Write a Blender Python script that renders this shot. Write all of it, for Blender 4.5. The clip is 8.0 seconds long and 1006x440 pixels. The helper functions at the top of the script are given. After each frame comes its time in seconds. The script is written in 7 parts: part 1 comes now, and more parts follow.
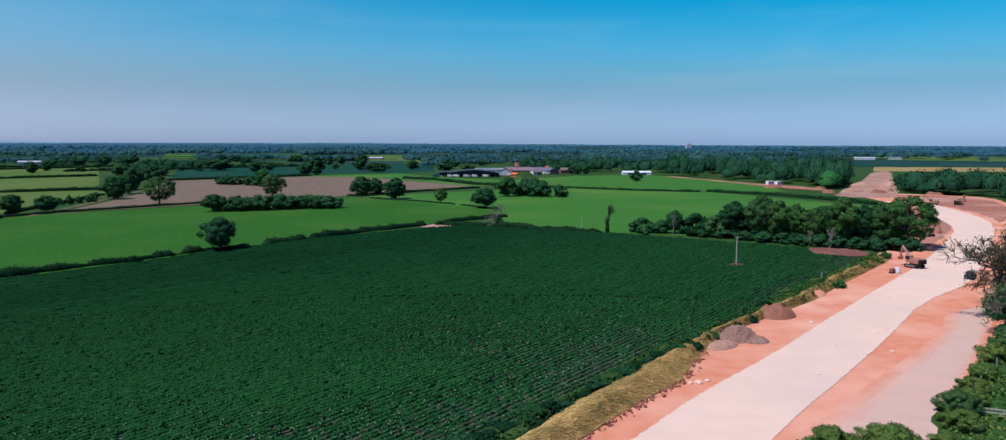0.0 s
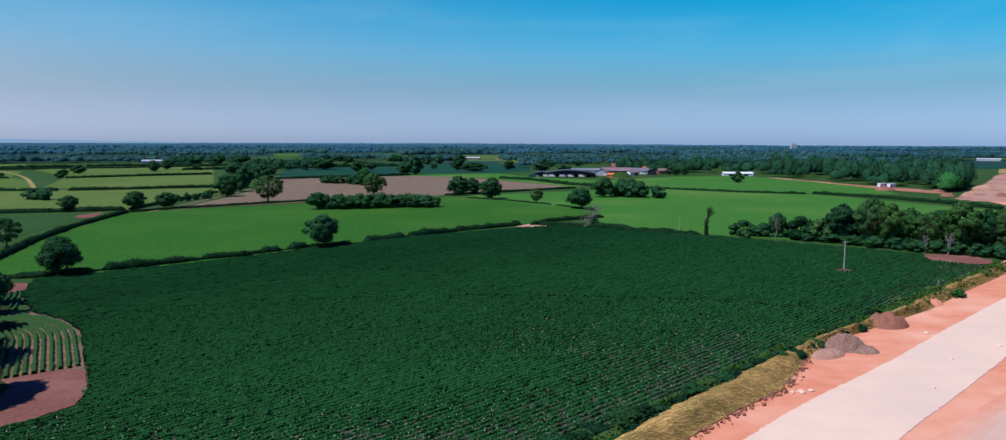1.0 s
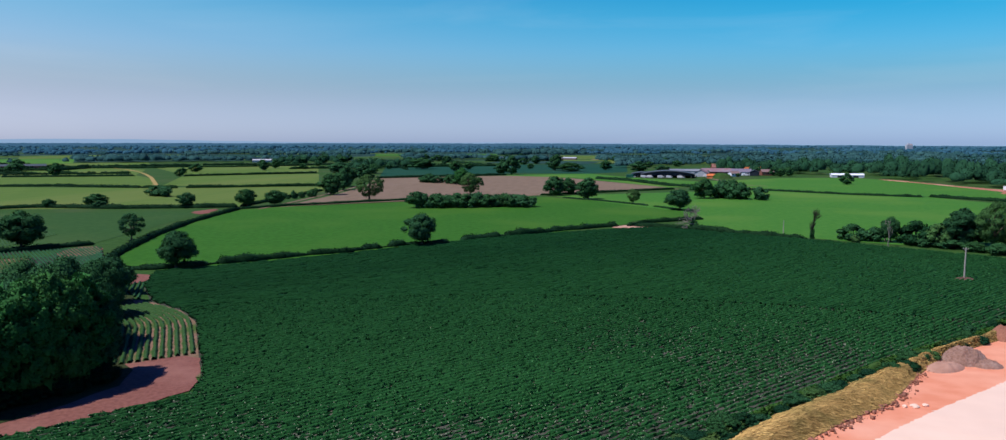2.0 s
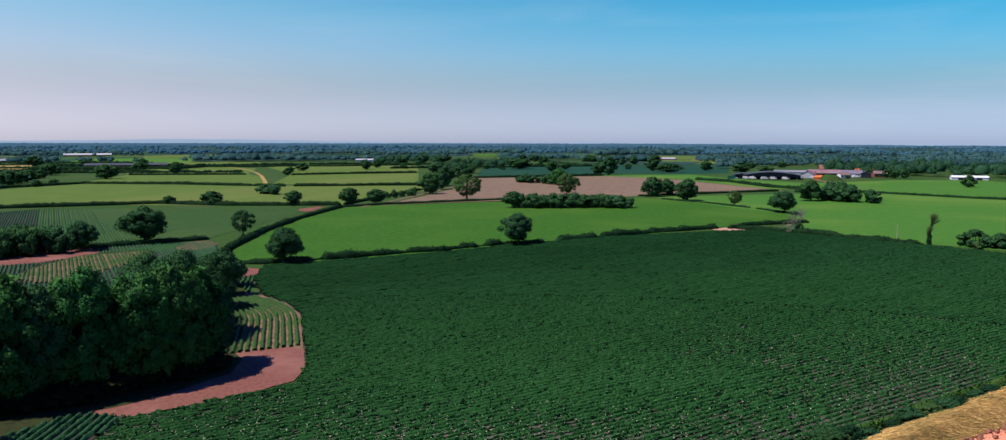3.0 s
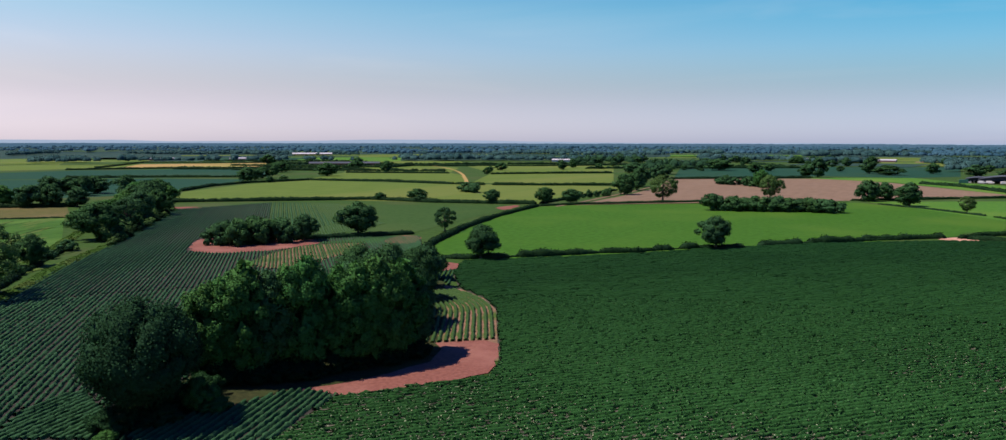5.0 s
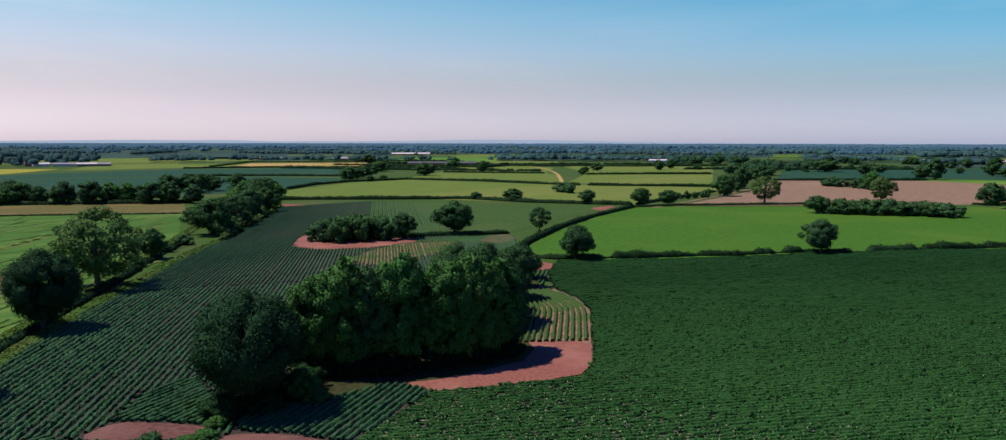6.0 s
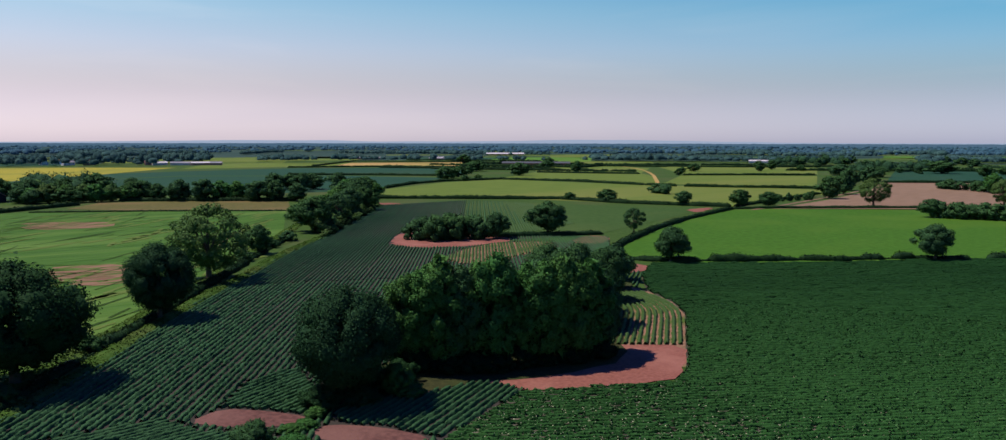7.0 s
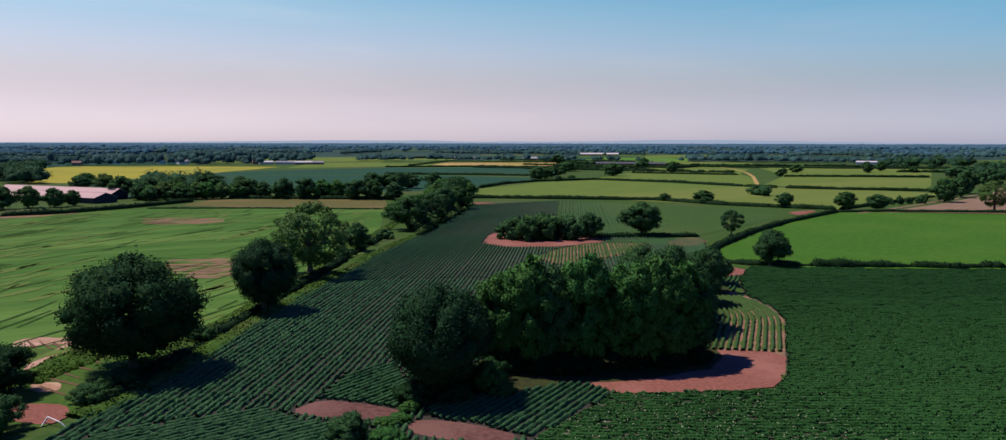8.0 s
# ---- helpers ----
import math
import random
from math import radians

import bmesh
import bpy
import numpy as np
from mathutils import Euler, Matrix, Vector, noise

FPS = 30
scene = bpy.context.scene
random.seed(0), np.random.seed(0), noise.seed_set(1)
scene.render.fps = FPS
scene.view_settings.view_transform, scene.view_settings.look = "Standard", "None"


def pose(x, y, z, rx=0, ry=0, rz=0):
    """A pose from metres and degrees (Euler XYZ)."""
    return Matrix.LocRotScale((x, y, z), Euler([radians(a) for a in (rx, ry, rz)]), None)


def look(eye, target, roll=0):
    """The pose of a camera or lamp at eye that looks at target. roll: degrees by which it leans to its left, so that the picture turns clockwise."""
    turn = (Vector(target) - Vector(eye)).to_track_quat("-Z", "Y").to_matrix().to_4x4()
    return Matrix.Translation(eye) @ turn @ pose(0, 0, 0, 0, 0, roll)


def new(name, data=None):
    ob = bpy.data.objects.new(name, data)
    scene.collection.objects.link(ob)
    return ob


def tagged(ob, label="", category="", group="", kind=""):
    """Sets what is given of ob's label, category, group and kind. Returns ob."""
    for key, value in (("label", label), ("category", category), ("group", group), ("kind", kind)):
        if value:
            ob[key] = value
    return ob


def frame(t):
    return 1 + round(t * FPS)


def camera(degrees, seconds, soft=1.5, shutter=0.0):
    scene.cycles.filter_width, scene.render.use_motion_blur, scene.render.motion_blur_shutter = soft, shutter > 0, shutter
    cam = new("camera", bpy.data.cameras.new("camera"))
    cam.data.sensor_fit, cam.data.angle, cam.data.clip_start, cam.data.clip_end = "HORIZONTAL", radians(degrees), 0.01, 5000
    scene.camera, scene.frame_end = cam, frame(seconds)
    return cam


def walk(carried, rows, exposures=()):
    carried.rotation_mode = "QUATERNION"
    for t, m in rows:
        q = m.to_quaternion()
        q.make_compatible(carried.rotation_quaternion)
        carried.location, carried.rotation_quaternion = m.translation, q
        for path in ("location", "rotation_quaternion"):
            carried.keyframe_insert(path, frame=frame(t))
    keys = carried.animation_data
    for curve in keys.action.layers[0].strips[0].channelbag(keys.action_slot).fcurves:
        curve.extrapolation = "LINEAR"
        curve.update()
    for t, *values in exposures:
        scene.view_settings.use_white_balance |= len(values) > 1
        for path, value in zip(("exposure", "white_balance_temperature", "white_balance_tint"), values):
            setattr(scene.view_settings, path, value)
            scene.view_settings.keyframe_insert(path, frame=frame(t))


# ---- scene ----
# ---------- camera: hovers over the field and pans to its left ----------
cam = camera(65.52, 8.0, soft=1.3)
EYE, PITCH, ROLL = 30.0, -5.70, -0.085
YAW = [(0.0, 0.0), (0.5, 3.51), (1.0, 7.02), (1.5, 10.54), (3.0, 21.13), (3.5, 24.69), (4.0, 28.27), (4.5, 31.83),
       (6.0, 42.33), (6.5, 45.77), (7.0, 49.2), (7.5, 52.61), (8.0, 56.03)]
walk(cam, [(t, pose(0, 0, EYE, 90 + PITCH, ROLL, yaw)) for t, yaw in YAW],
     exposures=[(0.0, -0.05, 5750, 6), (1.5, 0.05, 5850, 8), (3.0, 0.25, 6650, 15), (4.5, 0.34, 7150, 19), (6.0, 0.28, 7250, 21), (8.0, 0.16, 7250, 22)])

# ---------- sky and sun ----------
SUN_DIR = Vector((-0.83, -0.56, 0.0)).normalized()
SUN_EL = radians(60)
world = bpy.data.worlds.new("sky")
scene.world = world
world.use_nodes = True
wn, wl = world.node_tree.nodes, world.node_tree.links
wn.clear()
sky = wn.new("ShaderNodeTexSky")
sky.sky_type, sky.sun_disc = "NISHITA", False
sky.sun_elevation, sky.sun_rotation = SUN_EL, math.atan2(SUN_DIR.x, SUN_DIR.y) % (2 * math.pi)
sky.altitude, sky.air_density, sky.dust_density, sky.ozone_density = 30, 1.0, 0.6, 2.0
bg = wn.new("ShaderNodeBackground")
bg.inputs["Strength"].default_value = 0.10
wout = wn.new("ShaderNodeOutputWorld")
# hazy lilac band low down, deep cyan-blue above, warmer towards the sun
wco, wsep = wn.new("ShaderNodeTexCoord"), wn.new("ShaderNodeSeparateXYZ")
wl.new(wco.outputs["Generated"], wsep.inputs[0])


def sky_ramp(stops):
    r = wn.new("ShaderNodeValToRGB")
    r.color_ramp.interpolation = "CARDINAL"
    while len(r.color_ramp.elements) < len(stops):
        r.color_ramp.elements.new(0.5)
    for e, (at, col) in zip(r.color_ramp.elements, stops):
        e.position, e.color = at, (*(0.5 * c for c in col), 1)
    wl.new(wsep.outputs["Z"], r.inputs[0])
    return r.outputs[0]


def sky_math(op, a, b):
    m = wn.new("ShaderNodeMath")
    m.operation = op
    for k, v in enumerate((a, b)):
        if isinstance(v, (int, float)):
            m.inputs[k].default_value = v
        else:
            wl.new(v, m.inputs[k])
    return m.outputs[0]


away = sky_ramp([(0.0, (0.685, 0.918, 1.622)), (0.06, (0.506, 0.720, 0.965)), (0.12, (0.285, 0.870, 1.083)), (0.19, (0.032, 0.760, 1.060)), (0.45, (0.04, 0.30, 0.95)), (1.0, (0.03, 0.22, 1.10))])
sunward = sky_ramp([(0.0, (1.013, 1.08, 1.672)), (0.06, (0.960, 0.840, 1.009)), (0.12, (0.980, 0.990, 1.046)), (0.19, (0.600, 0.973, 1.070)), (0.45, (0.12, 0.32, 0.95)), (1.0, (0.03, 0.22, 1.10))])
facing = sky_math("ADD", sky_math("MULTIPLY", wsep.outputs["X"], SUN_DIR.x), sky_math("MULTIPLY", wsep.outputs["Y"], SUN_DIR.y))
wmap = wn.new("ShaderNodeMapRange")
wmap.interpolation_type = "SMOOTHSTEP"
wmap.inputs["From Min"].default_value, wmap.inputs["From Max"].default_value = -0.85, 0.72
wl.new(facing, wmap.inputs["Value"])
wmix = wn.new("ShaderNodeMix")
wmix.data_type = "RGBA"
wl.new(wmap.outputs[0], wmix.inputs[0])
wl.new(away, wmix.inputs[6])
wl.new(sunward, wmix.inputs[7])
wmul = wn.new("ShaderNodeMix")
wmul.data_type, wmul.blend_type = "RGBA", "MULTIPLY"
wmul.inputs[0].default_value = 1.0
wl.new(sky.outputs[0], wmul.inputs[6])
wl.new(wmix.outputs[2], wmul.inputs[7])
wgain = wn.new("ShaderNodeVectorMath")
wgain.operation = "MULTIPLY"
wgain.inputs[1].default_value = (2.0, 2.0, 2.0)
wl.new(wmul.outputs[2], wgain.inputs[0])
# faint thin cirrus
wmp, wnz, wrg, whs = wn.new("ShaderNodeMapping"), wn.new("ShaderNodeTexNoise"), wn.new("ShaderNodeMapRange"), wn.new("ShaderNodeHueSaturation")
wmp.inputs["Rotation"].default_value, wmp.inputs["Scale"].default_value = (0.12, -0.1, 0.4), (1.6, 1.6, 11)
wnz.inputs["Scale"].default_value, wnz.inputs["Detail"].default_value, wnz.inputs["Distortion"].default_value = 1.5, 7.0, 0.6
wrg.inputs["From Min"].default_value, wrg.inputs["From Max"].default_value = 0.52, 0.80
wl.new(wco.outputs["Generated"], wmp.inputs[0])
wl.new(wmp.outputs[0], wnz.inputs["Vector"])
wl.new(wnz.outputs["Fac"], wrg.inputs["Value"])
wl.new(sky_math("SUBTRACT", 1.0, sky_math("MULTIPLY", wrg.outputs[0], 0.14)), whs.inputs["Saturation"])
wl.new(sky_math("ADD", 1.0, sky_math("MULTIPLY", wrg.outputs[0], 0.03)), whs.inputs["Value"])
wl.new(wgain.outputs[0], whs.inputs["Color"])
wl.new(whs.outputs[0], bg.inputs[0])
wl.new(bg.outputs[0], wout.inputs[0])

sun_data = bpy.data.lights.new("sun", "SUN")
sun_data.energy, sun_data.angle, sun_data.color = 4.4, radians(0.53), (1.0, 0.95, 0.87)
sun = new("sun", sun_data)
sun_to = Vector((SUN_DIR.x * math.cos(SUN_EL), SUN_DIR.y * math.cos(SUN_EL), math.sin(SUN_EL)))
sun.matrix_world = look(sun_to * 200, (0, 0, 0))

# ---------- materials ----------
def material(name, a, b, scale=1.0, fine=8.0, rough=0.9, bump=0.3, dist=0.1, spec=0.05, c=None, metal=0.0, per_object=0.0, per_island=0.0,
             leaf=0.0, stretch=None, spread=0.14, paler=None):
    """A surface that wanders between the colours a and b (and c in blotches) at two scales, with fine relief."""
    m = bpy.data.materials.new(name)
    m.use_nodes = True
    n, l = m.node_tree.nodes, m.node_tree.links
    p = n["Principled BSDF"]
    p.inputs["Roughness"].default_value, p.inputs["Metallic"].default_value = rough, metal
    p.inputs["Specular IOR Level"].default_value = spec
    co = n.new("ShaderNodeTexCoord")
    vec = co.outputs["Object"]
    if stretch:
        mp = n.new("ShaderNodeMapping")
        mp.inputs["Rotation"].default_value = (0, 0, radians(stretch[0]))
        mp.inputs["Scale"].default_value = (stretch[1], stretch[2], 1)
        l.new(vec, mp.inputs[0])
        vec = mp.outputs[0]

    def noise_node(sc, detail):
        t = n.new("ShaderNodeTexNoise")
        t.inputs["Scale"].default_value, t.inputs["Detail"].default_value = sc, detail
        l.new(vec, t.inputs["Vector"])
        return t.outputs["Fac"]

    def span(value, lo, hi):
        r = n.new("ShaderNodeMapRange")
        r.inputs["From Min"].default_value, r.inputs["From Max"].default_value = lo, hi
        l.new(value, r.inputs["Value"])
        return r.outputs[0]

    def mix(fac, x, y):
        k = n.new("ShaderNodeMix")
        k.data_type = "RGBA"
        l.new(fac, k.inputs[0]) if not isinstance(fac, float) else None
        if isinstance(fac, float):
            k.inputs[0].default_value = fac
        for v, s in ((x, k.inputs[6]), (y, k.inputs[7])):
            if isinstance(v, tuple):
                s.default_value = (*v, 1)
            else:
                l.new(v, s)
        return k.outputs[2]

    grain = noise_node(fine, 4.0)
    col = mix(span(grain, 0.5 - spread, 0.5 + spread), a, b)
    if c:
        col = mix(span(noise_node(scale, 5.0), 0.48, 0.66), col, c)
    else:
        big = mix(span(noise_node(scale, 3.0), 0.3, 0.7), a, b)
        col = mix(0.5, col, big)
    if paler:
        # the colour shifts to a paler one along one direction of the plan
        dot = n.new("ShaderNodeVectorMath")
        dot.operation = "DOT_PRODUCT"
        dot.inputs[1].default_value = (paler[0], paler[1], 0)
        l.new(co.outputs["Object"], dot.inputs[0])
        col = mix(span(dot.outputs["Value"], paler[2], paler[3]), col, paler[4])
    if per_object or per_island:
        hsv = n.new("ShaderNodeHueSaturation")
        src = None
        if per_island:
            g = n.new("ShaderNodeNewGeometry")
            src = g.outputs["Random Per Island"]
            amount = per_island
        if per_object:
            o = n.new("ShaderNodeObjectInfo")
            r2 = n.new("ShaderNodeMapRange")
            r2.inputs["To Min"].default_value, r2.inputs["To Max"].default_value = 0.5 - 0.010, 0.5 + 0.014
            l.new(o.outputs["Random"], r2.inputs["Value"])
            l.new(r2.outputs[0], hsv.inputs["Hue"])
            if src is None:
                src, amount = o.outputs["Random"], per_object
        r = n.new("ShaderNodeMapRange")
        r.inputs["To Min"].default_value, r.inputs["To Max"].default_value = 1 - amount, 1 + amount
        l.new(src, r.inputs["Value"])
        l.new(r.outputs[0], hsv.inputs["Value"])
        l.new(col, hsv.inputs["Color"])
        col = hsv.outputs[0]
    l.new(col, p.inputs["Base Color"])
    if bump:
        bn = n.new("ShaderNodeBump")
        bn.inputs["Strength"].default_value, bn.inputs["Distance"].default_value = bump, dist
        l.new(grain, bn.inputs["Height"])
        l.new(bn.outputs[0], p.inputs["Normal"])
    if leaf:
        tr = n.new("ShaderNodeBsdfTranslucent")
        l.new(col, tr.inputs[0])
        ms = n.new("ShaderNodeMixShader")
        ms.inputs[0].default_value = leaf
        l.new(p.outputs[0], ms.inputs[1])
        l.new(tr.outputs[0], ms.inputs[2])
        l.new(ms.outputs[0], n["Material Output"].inputs[0])
    return m


M = {}
M["grass"] = material("rough_grass", (0.024, 0.066, 0.013), (0.043, 0.090, 0.019), 0.02, 0.6, bump=0.4, dist=0.2, c=(0.054, 0.082, 0.026))
# litter colour is held dark to carry the shadow under the wood
M["litter"] = material("shaded_woodland_floor", (0.022, 0.028, 0.012), (0.040, 0.046, 0.018), 0.1, 1.2, bump=0.6, dist=0.2, c=(0.030, 0.050, 0.014))
M["pasture"] = material("pasture_grass", (0.027, 0.096, 0.009), (0.040, 0.126, 0.014), 0.02, 0.5, bump=0.2, dist=0.08, c=(0.052, 0.128, 0.015))
M["pasture_b"] = material("pasture_grass_second", (0.044, 0.142, 0.018), (0.062, 0.168, 0.024), 0.012, 0.4, bump=0.4, dist=0.12, c=(0.090, 0.182, 0.028))
M["hay"] = material("cut_hay_grass", (0.072, 0.128, 0.022), (0.098, 0.152, 0.030), 0.012, 0.25, bump=0.2, dist=0.1, c=(0.118, 0.155, 0.036), stretch=(50, 1, 0.15))
M["green_mid"] = material("young_crop", (0.027, 0.070, 0.015), (0.038, 0.086, 0.021), 0.015, 0.4, bump=0.3, dist=0.1, c=(0.056, 0.094, 0.025))
M["teal"] = material("bluish_crop", (0.010, 0.050, 0.030), (0.015, 0.063, 0.036), 0.01, 0.25, bump=0.2, dist=0.1, c=(0.020, 0.062, 0.032))
M["barley"] = material("green_barley", (0.023, 0.082, 0.012), (0.054, 0.138, 0.024), 0.05, 0.34, bump=1.0, dist=0.5, c=(0.076, 0.160, 0.032), stretch=(-46, 1.2, 0.16), spread=0.2)
M["yellow"] = material("rape_in_flower", (0.215, 0.215, 0.028), (0.275, 0.260, 0.036), 0.01, 0.2, bump=0.1, c=(0.165, 0.190, 0.030))
M["straw"] = material("dry_stubble", (0.30, 0.21, 0.075), (0.37, 0.26, 0.10), 0.01, 0.3, bump=0.2, c=(0.22, 0.20, 0.055))
M["thin_crop"] = material("bare_soil_in_thin_crop", (0.165, 0.098, 0.062), (0.225, 0.138, 0.088), 0.22, 1.0, bump=0.7, dist=0.2, c=(0.055, 0.10, 0.022), stretch=(-46, 1.0, 0.3))
M["dry_pasture"] = material("parched_grass", (0.075, 0.082, 0.026), (0.105, 0.100, 0.034), 0.02, 0.4, bump=0.3, c=(0.15, 0.11, 0.05))
M["plough"] = material("bare_tilled_soil", (0.165, 0.115, 0.075), (0.20, 0.138, 0.092), 0.01, 0.3, bump=0.4, dist=0.1, c=(0.21, 0.15, 0.10), stretch=(-30, 1, 0.2))
M["soil"] = material("red_field_soil", (0.165, 0.066, 0.050), (0.225, 0.092, 0.070), 0.12, 1.8, bump=0.8, dist=0.12, c=(0.25, 0.112, 0.086))
# row soils darkened for shade between ridges; the c blotches are open soil
M["row_shade_soil"] = material("row_shade_soil", (0.029, 0.029, 0.024), (0.047, 0.043, 0.036), 0.05, 1.2, bump=0.6, dist=0.1)
M["main_shade_soil"] = material("open_shade_soil", (0.038, 0.041, 0.029), (0.062, 0.062, 0.045), 0.035, 1.2, bump=0.6, dist=0.1, c=(0.118, 0.114, 0.082))
M["red"] = material("stripped_red_subsoil", (0.660, 0.235, 0.128), (0.720, 0.285, 0.165), 0.05, 0.35, bump=0.15, dist=0.05, c=(0.780, 0.390, 0.255))
M["site"] = material("churned_red_soil", (0.315, 0.120, 0.076), (0.420, 0.180, 0.119), 0.03, 0.5, bump=0.5, dist=0.2, c=(0.525, 0.270, 0.187))
# haze is painted in here: the farmland green is dulled towards blue
M["haze_land"] = material("haze_tinted_farmland", (0.020, 0.052, 0.041), (0.031, 0.068, 0.051), 0.004, 0.02, bump=0, c=(0.015, 0.043, 0.041))
M["row_crop"] = material("young_row_leaves", (0.024, 0.066, 0.016), (0.043, 0.094, 0.025), 0.04, 2.2, rough=0.7, bump=0.8, dist=0.15, spec=0.08)
M["pale_roof"] = material("weathered_pale_sheeting", (0.40, 0.40, 0.42), (0.50, 0.50, 0.51), 0.1, 1.0, rough=0.6, bump=0.1)
M["damp_soil"] = material("damp_headland_soil", (0.085, 0.042, 0.036), (0.135, 0.066, 0.055), 0.12, 1.4, bump=0.9, dist=0.15, c=(0.15, 0.078, 0.064))
M["wood_leaf"] = material("dense_wood_leaves", (0.013, 0.047, 0.023), (0.025, 0.076, 0.036), 0.03, 0.3, rough=0.8, bump=0, per_island=0.25, spec=0.03)
M["dry_leaf"] = material("withered_leaves", (0.150, 0.190, 0.110), (0.240, 0.265, 0.165), 0.1, 2.0, bump=0, per_island=0.3)
M["cut_soil"] = material("weathered_red_soil", (0.378, 0.200, 0.136), (0.504, 0.290, 0.207), 0.03, 0.3, bump=0.4, dist=0.2, c=(0.284, 0.140, 0.097))
M["farm_roof"] = material("dark_sheet_roof", (0.060, 0.072, 0.084), (0.088, 0.100, 0.112), 0.1, 1.0, rough=0.6, bump=0.2)
M["rust_roof"] = material("faded_red_sheet_roof", (0.21, 0.115, 0.125), (0.30, 0.17, 0.175), 0.15, 1.2, rough=0.6, bump=0.2, c=(0.25, 0.20, 0.22))
M["slate_roof"] = material("purplish_slate_roof", (0.15, 0.13, 0.17), (0.22, 0.18, 0.22), 0.2, 1.5, rough=0.6, bump=0.3)
M["green_paint"] = material("green_container_paint", (0.015, 0.10, 0.075), (0.03, 0.13, 0.10), 0.6, 4.0, rough=0.5, bump=0.1, spec=0.3)
M["old_tile"] = material("weathered_roof_tiles", (0.20, 0.125, 0.115), (0.27, 0.18, 0.165), 0.3, 2.0, bump=0.4, dist=0.04)
M["machine"] = material("faded_machine_paint", (0.34, 0.15, 0.10), (0.42, 0.21, 0.15), 0.6, 5.0, rough=0.45, bump=0.1, spec=0.4)
M["stone"] = material("pale_road_stone", (0.765, 0.530, 0.390), (0.800, 0.565, 0.420), 0.035, 0.25, bump=0.0, c=(0.715, 0.510, 0.390))
M["track"] = material("worn_grey_track", (0.600, 0.380, 0.285), (0.635, 0.405, 0.305), 0.05, 0.3, bump=0.0, c=(0.650, 0.400, 0.300))
M["heap"] = material("grey_stony_spoil", (0.22, 0.120, 0.085), (0.31, 0.180, 0.132), 0.4, 3.0, bump=1.0, dist=0.2, c=(0.37, 0.235, 0.180))
M["lime_leaf"] = material("sunny_scrub_leaves", (0.120, 0.190, 0.042), (0.195, 0.270, 0.066), 0.05, 0.5, rough=0.65, bump=0, per_object=0.15, per_island=0.25, leaf=0.35, spec=0.04)
M["bank_leaf"] = material("bank_grass_blades", (0.078, 0.150, 0.026), (0.125, 0.195, 0.040), 0.12, 1.0, rough=0.7, bump=0, per_island=0.25, spec=0.04, c=(0.160, 0.165, 0.050))
M["road_leaf"] = material("light_wood_leaves", (0.050, 0.128, 0.030), (0.084, 0.180, 0.045), 0.05, 0.5, rough=0.65, bump=0, per_object=0.15, per_island=0.2, leaf=0.15, spec=0.04)
M["track_rim"] = material("track_dust", (0.665, 0.270, 0.165), (0.715, 0.315, 0.200), 0.06, 0.4, bump=0.0, c=(0.740, 0.385, 0.262))
M["track_edge"] = material("dusty_track_margin", (0.650, 0.310, 0.205), (0.690, 0.345, 0.232), 0.06, 0.4, bump=0.0, c=(0.705, 0.390, 0.275))
M["track_worn"] = material("worn_track_shoulder", (0.625, 0.350, 0.250), (0.660, 0.380, 0.272), 0.05, 0.3, bump=0.0, c=(0.675, 0.400, 0.292))
M["dirt"] = material("dark_spoil", (0.231, 0.095, 0.060), (0.352, 0.152, 0.096), 0.3, 3.0, bump=0.9, dist=0.2)
M["dry_grass"] = material("dead_yellow_grass", (0.39, 0.235, 0.074), (0.51, 0.325, 0.105), 0.22, 0.9, bump=0.4, dist=0.1, c=(0.25, 0.180, 0.055), per_island=0.5)
# both greens blend paler towards the road; leaf tops are lighter than ridges
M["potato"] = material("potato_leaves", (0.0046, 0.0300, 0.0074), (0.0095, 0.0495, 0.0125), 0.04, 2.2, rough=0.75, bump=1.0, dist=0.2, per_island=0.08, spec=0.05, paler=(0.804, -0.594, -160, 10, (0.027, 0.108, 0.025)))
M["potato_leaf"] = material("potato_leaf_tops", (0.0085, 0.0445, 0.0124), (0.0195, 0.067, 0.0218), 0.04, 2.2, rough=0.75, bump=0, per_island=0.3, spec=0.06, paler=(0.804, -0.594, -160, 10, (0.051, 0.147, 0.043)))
M["potato_b"] = material("young_potato_leaves", (0.0155, 0.060, 0.023), (0.030, 0.092, 0.037), 0.04, 2.2, rough=0.75, bump=1.0, dist=0.2, per_island=0.12, spec=0.05)
M["oak"] = material("oak_leaves", (0.023, 0.079, 0.028), (0.046, 0.126, 0.046), 0.05, 0.5, rough=0.7, bump=0, per_object=0.2, per_island=0.16, leaf=0.14, spec=0.03)
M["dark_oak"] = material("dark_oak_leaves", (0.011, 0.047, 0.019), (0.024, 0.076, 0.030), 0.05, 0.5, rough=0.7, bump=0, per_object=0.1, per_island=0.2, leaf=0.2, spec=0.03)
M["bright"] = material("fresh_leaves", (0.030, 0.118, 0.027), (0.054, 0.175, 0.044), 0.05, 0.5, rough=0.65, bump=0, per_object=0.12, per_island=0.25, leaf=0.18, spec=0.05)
M["grey_leaf"] = material("ash_leaves", (0.054, 0.128, 0.036), (0.084, 0.170, 0.052), 0.05, 0.5, rough=0.65, bump=0, per_object=0.15, per_island=0.25, leaf=0.2, spec=0.05)
M["hedge"] = material("hedge_leaves", (0.007, 0.026, 0.010), (0.013, 0.042, 0.014), 0.05, 0.6, rough=0.7, bump=0, per_object=0.15, per_island=0.4, leaf=0.1, spec=0.03)
